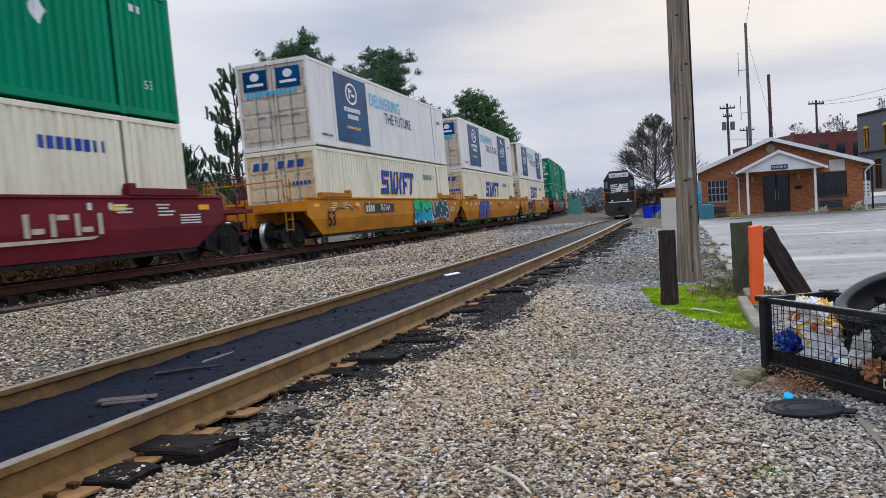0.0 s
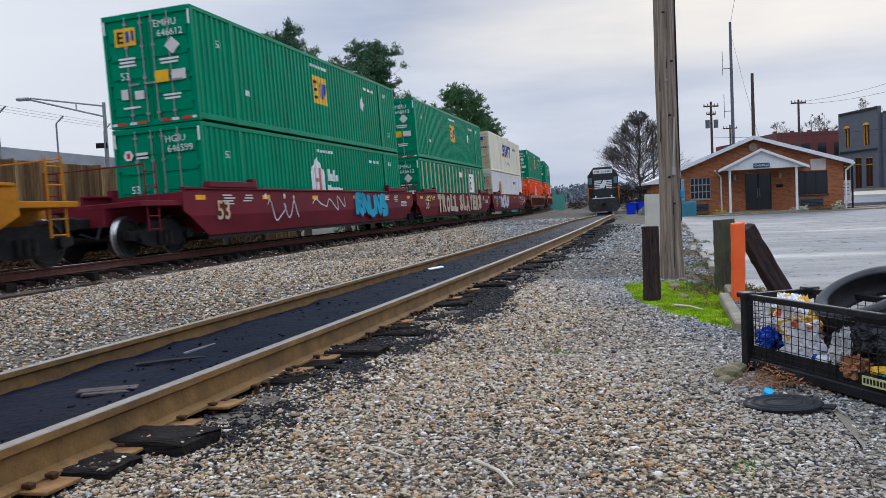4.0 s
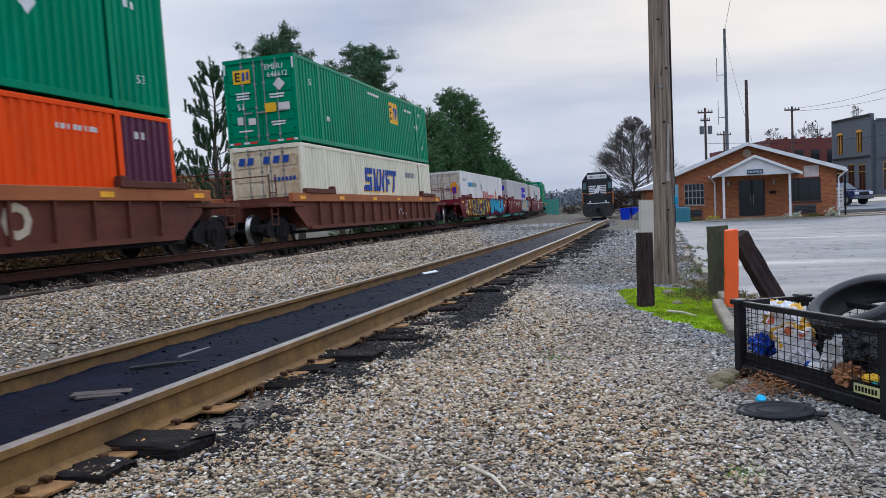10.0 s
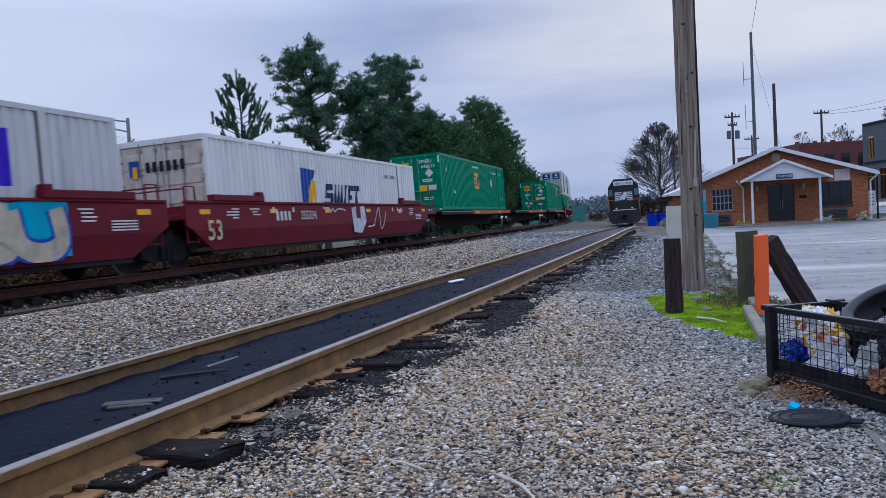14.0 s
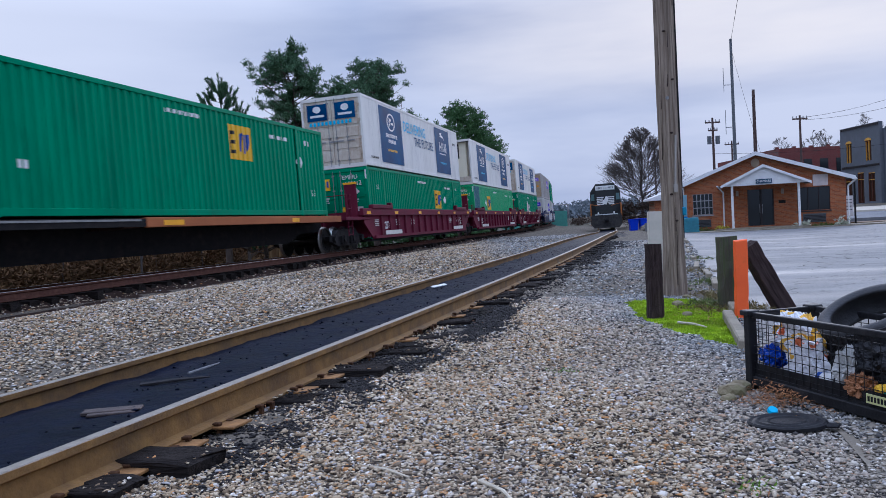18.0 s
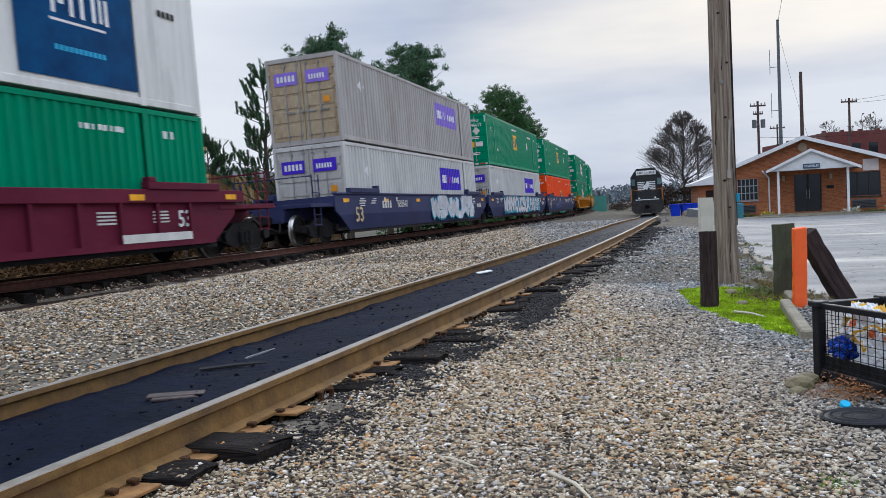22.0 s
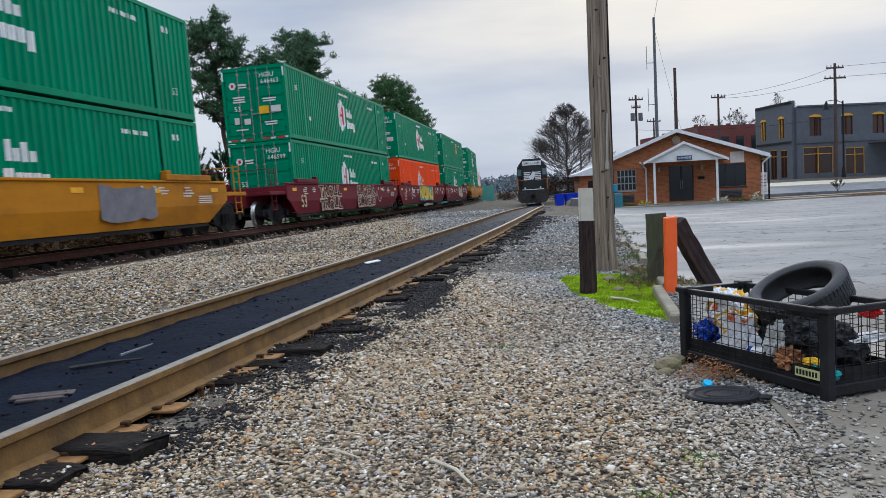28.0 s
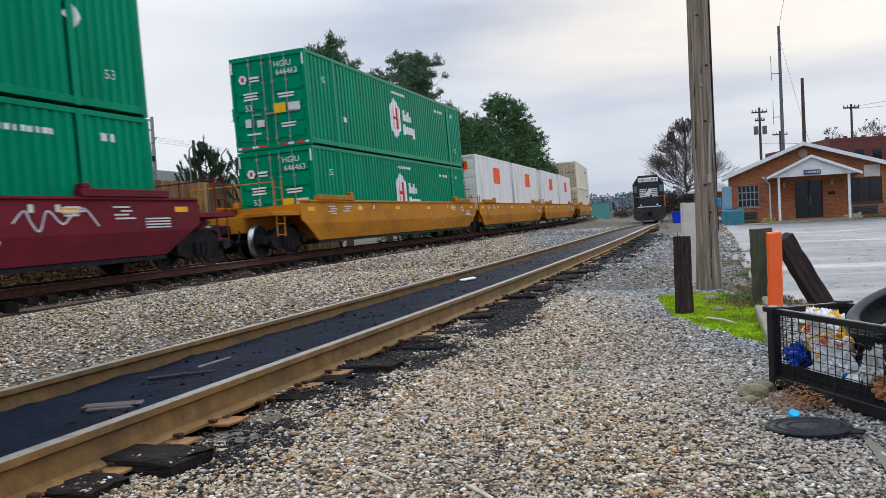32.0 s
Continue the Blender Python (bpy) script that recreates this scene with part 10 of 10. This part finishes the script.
def tri_mesh(name, v, material):
    me = bpy.data.meshes.new(name)
    n = len(v)
    me.vertices.add(n)
    me.vertices.foreach_set("co", v.reshape(-1).astype(np.float32))
    me.loops.add(n)
    me.loops.foreach_set("vertex_index", np.arange(n, dtype=np.int32))
    me.polygons.add(n // 3)
    me.polygons.foreach_set("loop_start", np.arange(0, n, 3, dtype=np.int32))
    me.update(calc_edges=True)
    me.materials.append(material)
    return me


def tree(kind, x, y, h, w, base, seed, label, lean=0.0):
    """A trunk with limbs and a crown of many needle tufts; base: height of the lowest limb."""
    r = random.Random(seed)
    t = tagged(new("tree"), label, "tree", group="trees beyond the tracks")
    t.location = (x, y, ground_z(x, y) - 0.1)
    bm = bmesh.new()
    spine = [Vector((lean * (i / 8) ** 1.5 + r.uniform(-0.1, 0.1) * (i > 0), r.uniform(-0.1, 0.1) * (i > 0), h * 0.94 * i / 8)) for i in range(9)]
    r0 = 0.016 * h + 0.04
    for i in range(8):
        rod(bm, spine[i], spine[i + 1], r0 * (1 - i / 9), r0 * (1 - (i + 1) / 9), 8)
    tufts, shoots = [], []

    def on_spine(z):
        k = min(7.999, z / (h * 0.94) * 8)
        return spine[int(k)].lerp(spine[int(k) + 1], k - int(k))

    if kind == "pine":
        # uneven limbs, each with side twigs that carry round tufts
        for i in range(48):
            f = ((i + r.random()) / 48) ** 0.8
            a = on_spine(base + (h * 0.95 - base) * f)
            g, reach = r.uniform(0, 6.283), w * (0.42 + 0.6 * math.sin(3.14 * min(1, 0.1 + f * 0.8))) * r.uniform(0.5, 1.1)
            b = a + Vector((math.cos(g) * reach, math.sin(g) * reach, reach * r.uniform(0.15, 0.75)))
            rod(bm, a, b, 0.02 + r0 * 0.25 * (1 - f), 0.014, 5)
            for j in range(5):
                c = a.lerp(b, r.uniform(0.35, 1.0))
                d = c + Vector((r.uniform(-1, 1), r.uniform(-1, 1), r.uniform(-0.2, 1.0))) * 0.45 * reach
                rod(bm, c, d, 0.016, 0.008, 3)
                tufts += [d, c.lerp(d, 0.5)] if j % 2 else [d]
        v = leaf_cloud(tufts, 0.34, 120, 0.15, seed, up=0.3, slim=0.2, stray=0.75)
    elif kind == "sapling":
        # rising limbs that end in upright brush-like shoots
        n = int(8 + h * 6)
        for i in range(n):
            f = (i + r.random()) / n
            a = on_spine(base + (h * 0.96 - base) * f)
            g, reach = r.uniform(0, 6.283), 1.45 * w * (1.04 - f) ** 0.75 * r.uniform(0.5, 1.05)
            b = a + Vector((math.cos(g) * reach, math.sin(g) * reach, reach * r.uniform(0.3, 0.7)))
            rod(bm, a, b, 0.012 + r0 * 0.2 * (1 - f), 0.01, 5)
            for j in range(5):
                c = a.lerp(b, 0.3 + 0.7 * (j + r.random()) / 5)
                up = Vector((math.cos(g) * 0.35 + r.uniform(-0.3, 0.3), math.sin(g) * 0.35 + r.uniform(-0.3, 0.3), 1)).normalized()
                shoots.append((c, up, r.uniform(0.32, 0.68) * min(1.0, 0.5 + h / 14)))
        shoots.append((spine[8], Vector((0, 0, 1)), 0.9))
        q = np.random.RandomState(seed)
        k = 120
        base_p = np.repeat(np.array([c for c, _, _ in shoots]), k, 0)
        axis = np.repeat(np.array([u for _, u, _ in shoots]), k, 0)
        long = np.repeat(np.array([L for _, _, L in shoots]), k)[:, None]
        side = np.cross(axis, q.normal(size=axis.shape))
        side /= np.linalg.norm(side, axis=1)[:, None] + 1e-9
        root = base_p + axis * long * q.rand(len(axis), 1)
        tip = root + (axis * 0.75 + side * 0.62) * q.uniform(0.1, 0.19, (len(axis), 1))
        wide = np.cross(tip - root, q.normal(size=axis.shape))
        wide *= 0.016 / (np.linalg.norm(wide, axis=1)[:, None] + 1e-9)
        v = np.stack([root - wide, root + wide, tip], 1).reshape(-1, 3)
    else:
        # a dome of overlapping clumps of tufts with gaps between them
        for i in range(190):
            f, g = (i + r.random()) / 190, r.uniform(0, 6.283)
            e = math.sqrt(max(0.03, 1 - (max(0.0, f - 0.38) / 0.63) ** 2)) * (0.72 + 0.28 * min(1, f / 0.3))
            z = base + (h - base) * f
            a = on_spine(max(0.6, z - 1.2))
            k = r.uniform(0.4, 0.98) * (1 + 0.16 * noise.noise(Vector((math.cos(g) * 1.6, math.sin(g) * 1.6, z * 0.5 + seed))))
            b = Vector((a.x + math.cos(g) * w * e * k, a.y + math.sin(g) * w * e * k, z - 0.3))
            rod(bm, a, b, 0.05 * (1 - f) + 0.015, 0.01, 4)
            tufts += [b + Vector((r.gauss(0, 0.45), r.gauss(0, 0.45), r.gauss(0.1, 0.32))) for _ in range(15)]
        v = leaf_cloud(tufts, 0.2, 26, 0.2, seed, up=0.4, slim=0.17, stray=0.6)
    part("trunk", bm, M_TRUNK, t)
    part("crown", tri_mesh("crown", v, M_PINE if kind != "round" else M_LEAFDARK), None, t)
    return t


rp = random.Random(6)
M_STRAW = shade("dry_grass", (0.1, 0.075, 0.025), (0.22, 0.17, 0.06), 12, 0.85, 0, 0, island=0.4)
for x, y, wide, m, lab in ((2.5, 8.1, 0.26, M_STRAW, "dry brown grass round the posts"), (2.85, 8.0, 0.22, M_STRAW, "dry brown grass round the posts"), (2.6, 8.55, 0.22, M_LAWN, "dull green grass by the posts"), (2.95, 9.3, 0.25, M_STRAW, "dry brown grass along the kerb"), (3.5, 11.2, 0.3, M_LAWN, "dull green grass along the kerb"), (4.1, 13.4, 0.4, M_STRAW, "dry brown grass along the kerb"), (5.0, 17.0, 0.6, M_LAWN, "dull green grass along the kerb")):
    c = tagged(new("grass_tuft", None), lab, "grass", kind="stuff")
    spots = [(x + rp.gauss(0, wide * 0.5), y + rp.gauss(0, wide)) for _ in range(70)]
    PLANTS.append((c, [(a, b, ground_z(a, b) + abs(rp.gauss(0, 0.015))) for a, b in spots], m, 0.04))
for c, seeds, m, leaf in PLANTS:
    part("foliage", tri_mesh("foliage", leaf_cloud(seeds, 0.55 * leaf, 14, leaf, 3, up=0.6, slim=2.4 * leaf), m), None, c)
tree("pine", -8.9, 46, 12.1, 2.2, 5.6, 1, "tall dark pine with a high irregular crown", -0.8)
tree("pine", -6.6, 47, 10.2, 1.9, 3.5, 2, "dark pine standing close to its neighbour")
tree("pine", -5.6, 52, 12.4, 2.2, 5.2, 3, "tall pine with a thin rounded crown", 0.3)
tree("round", -3.6, 56, 9.2, 2.6, 1.5, 4, "dense dark evergreen tree")
tree("round", -6.2, 58, 9.0, 2.6, 1.5, 5, "dense dark evergreen tree")
tree("round", 0.6, 72, 12.2, 3.1, 1.5, 6, "broad dark evergreen with a domed crown")
tree("round", 3.2, 84, 10.6, 2.6, 1.5, 7, "broad dark evergreen with a domed crown")
tree("round", 5.6, 98, 7.4, 2.8, 1.5, 8, "broad dark evergreen with a domed crown")
tree("round", 9.6, 114, 4.8, 2.4, 1.5, 9, "broad dark evergreen with a domed crown")
tree("round", -2.0, 66, 9.6, 2.8, 1.5, 16, "dense dark evergreen tree")
tree("sapling", -10.3, 34.5, 8.3, 2.0, 1.2, 10, "young pine with upright shoots")
tree("sapling", -9.1, 36.0, 5.0, 1.5, 0.6, 11, "small young pine with upright shoots")
tree("sapling", -14.6, 39.0, 5.9, 1.2, 3.0, 12, "thin young pine with upright shoots")
tree("sapling", -9.6, 35.0, 3.6, 1.6, 0.5, 33, "small young pine with upright shoots")
tree("sapling", -8.0, 39.0, 4.0, 1.4, 0.6, 13, "small young pine with upright shoots")


def bare_tree(x, y, h, spread, seed, label, depth=6, lift=0.08):
    r = random.Random(seed)
    t = tagged(new("bare_tree"), label, "tree", group="bare winter trees")
    t.location = (x, y, ground_z(x, y) - 0.1)
    trunk, twigs = bmesh.new(), bmesh.new()

    def grow(a, d, L, rad, k):
        b = a + d * L
        rod(trunk if k < 2 else twigs, a, b, rad, rad * 0.68, 6 if k < 2 else 3)
        if k >= depth:
            return
        for i in range(3 if k < depth - 1 else 2):
            v = (d + Vector((r.uniform(-1, 1), r.uniform(-1, 1), r.uniform(-0.3, 0.6))) * spread + Vector((0, 0, min(lift, 0.1)))).normalized()
            grow(b if i else a + d * L * r.uniform(0.6, 0.95), v, L * r.uniform(0.66, 0.9), max(0.013, rad * 0.62), k + 1)
    if lift > 0.1:
        # one straight leader with side limbs all the way up
        r0, tops = 0.016 * h, [Vector((0.12 * r.uniform(-1, 1) * (i > 0), 0.12 * r.uniform(-1, 1) * (i > 0), h * 0.96 * i / 8)) for i in range(9)]
        for i in range(8):
            rod(trunk, tops[i], tops[i + 1], r0 * (1 - i / 8.6), r0 * (1 - (i + 1) / 8.6), 6)
        n = 120 if depth > 6 else 18
        for i in range(n):
            f = 0.2 + 0.78 * (i + r.random()) / n
            g, L = r.uniform(0, 6.283), h * (0.195 if depth > 6 else 0.18) * (1.02 - f) ** 0.75
            q = min(7.999, f * 8)
            a = tops[int(q)].lerp(tops[int(q) + 1], q - int(q))
            grow(a, Vector((math.cos(g), math.sin(g), r.uniform(0.3, 0.8))).normalized(), L, max(0.02, r0 * 0.4 * (1 - f)), depth - 4)
    else:
        grow(Vector((0, 0, 0)), Vector((0, 0, 1)), h * 0.24, 0.016 * h, 0)
    part("trunk", trunk, M_BARE, t)
    part("crown", twigs, M_BARE, t)
    return t


bare_tree(21.85, 95, 11.9, 0.55, 3, "large bare winter tree with a fine oval crown", 8, 0.14)
for i, (x, y, h) in enumerate(((43.0, 106, 9.8), (47.6, 107, 10.4), (49.8, 108, 10.6), (55.4, 108, 12.6))):
    bare_tree(x, y, h, 0.66, 20 + i, "bare winter tree behind the buildings", 6, 0.12)
for i, (x, y, h) in enumerate(((-12.6, 30.5, 3.4), (-13.2, 33.5, 3.0), (-12.2, 36.5, 2.8), (-14.2, 27.5, 2.6), (30.0, 51.0, 1.5))):
    bare_tree(x, y, h, 0.5, 40 + i, "small leafless winter shrub", 5)

# undergrowth and far woods
rs2 = np.random.RandomState(8)
cs = []
for i in range(360):
    y = rs2.uniform(58, 118)
    x = float(np.interp(y, Y_MAIN[:, 1], Y_MAIN[:, 0])) - rs2.uniform(7.0, 11)
    cs.append((x, y, ground_z(x, y) + rs2.uniform(0.1, 1.5 if y > 50 else 0.8)))
brush = []
for i in range(300):
    y = rs2.uniform(2, 44)
    x = float(np.interp(y, [q[1] for q in wp], [q[0] for q in wp])) + rs2.uniform(0.4, 2.2)
    brush.append((x, y, ground_z(x, y) + rs2.uniform(0.0, 0.75)))
tagged(new("dead_brush", tri_mesh("dead_brush", leaf_cloud(brush, 0.6, 60, 0.2, 19, up=0.3, slim=0.2), shade("dead_brush", (0.05, 0.028, 0.014), (0.12, 0.065, 0.03), 2, 0.9, 0, 0, island=0.4, spec=0.1))), "brown dead brush and leaf litter below the wall", "bushes", kind="stuff")
brush = [(17.5 + rs2.uniform(0, 8), 92 + rs2.uniform(-3, 3), rs2.uniform(0.0, 2.4)) for i in range(120)]
for i in range(90):
    brush.append((rs2.uniform(20.6, 30.5), rs2.uniform(140, 154), rs2.uniform(-0.6, 0.9)))
tagged(new("hedge", tri_mesh("hedge", leaf_cloud(brush, 0.7, 60, 0.22, 29, up=0.2, slim=0.3), shade("winter_hedge", (0.035, 0.026, 0.02), (0.08, 0.055, 0.04), 2, 0.9, 0, 0, island=0.4, spec=0.1))), "dark brown leafless hedge beyond the locomotive", "bushes", kind="stuff")
tagged(new("undergrowth", tri_mesh("undergrowth", leaf_cloud(cs, 0.7, 60, 0.22, 9, slim=0.35), M_LEAFDARK)), "dark tangled undergrowth below the trees", "bushes", kind="stuff")
cs = []
for i in range(1500):
    y = rs2.uniform(190, 330)
    x = rs2.uniform(-40, 110)
    top = 4.2 + 2 * noise.noise(Vector((x * 0.05, y * 0.03, 0)))
    cs.append((x, y, rs2.uniform(0, max(2, top))))
# leaves are coloured pale blue-grey in place of haze in the air
tagged(new("far_woods", tri_mesh("far_woods", leaf_cloud(cs, 1.6, 60, 0.6, 10, slim=0.5), shade("haze_tinted_woods", (0.12, 0.15, 0.17), (0.18, 0.21, 0.23), 0.3, 0.9, 0, 0, island=0.3))), "line of distant woods with haze put into the leaf colour", "woods", kind="stuff")
# green screened fence and gantry far along the line
gs = tagged(new("screen_fence"), "pale green screened fence with a steel gantry far along the line", "fence")
for i in range(4):
    bm = bmesh.new()
    box(bm, 0, 3.0, -0.05, 0.05, 0, 3.1)
    k = part("screen", bm, plain("green_screen", (0.1, 0.32, 0.26), 0.7), gs)
    k.location = (8.0 + 3.05 * i, 150, -0.75)
bm = bmesh.new()
for a, b in (((20.3, 149, -0.75), (20.3, 149, 3.6)), ((15.8, 149, -0.75), (15.8, 149, 3.6)), ((15.8, 149, 3.5), (20.3, 149, 3.5))):
    rod(bm, a, b, 0.09, n=6)
part("gantry", bm, M_STEEL, gs)


motions()
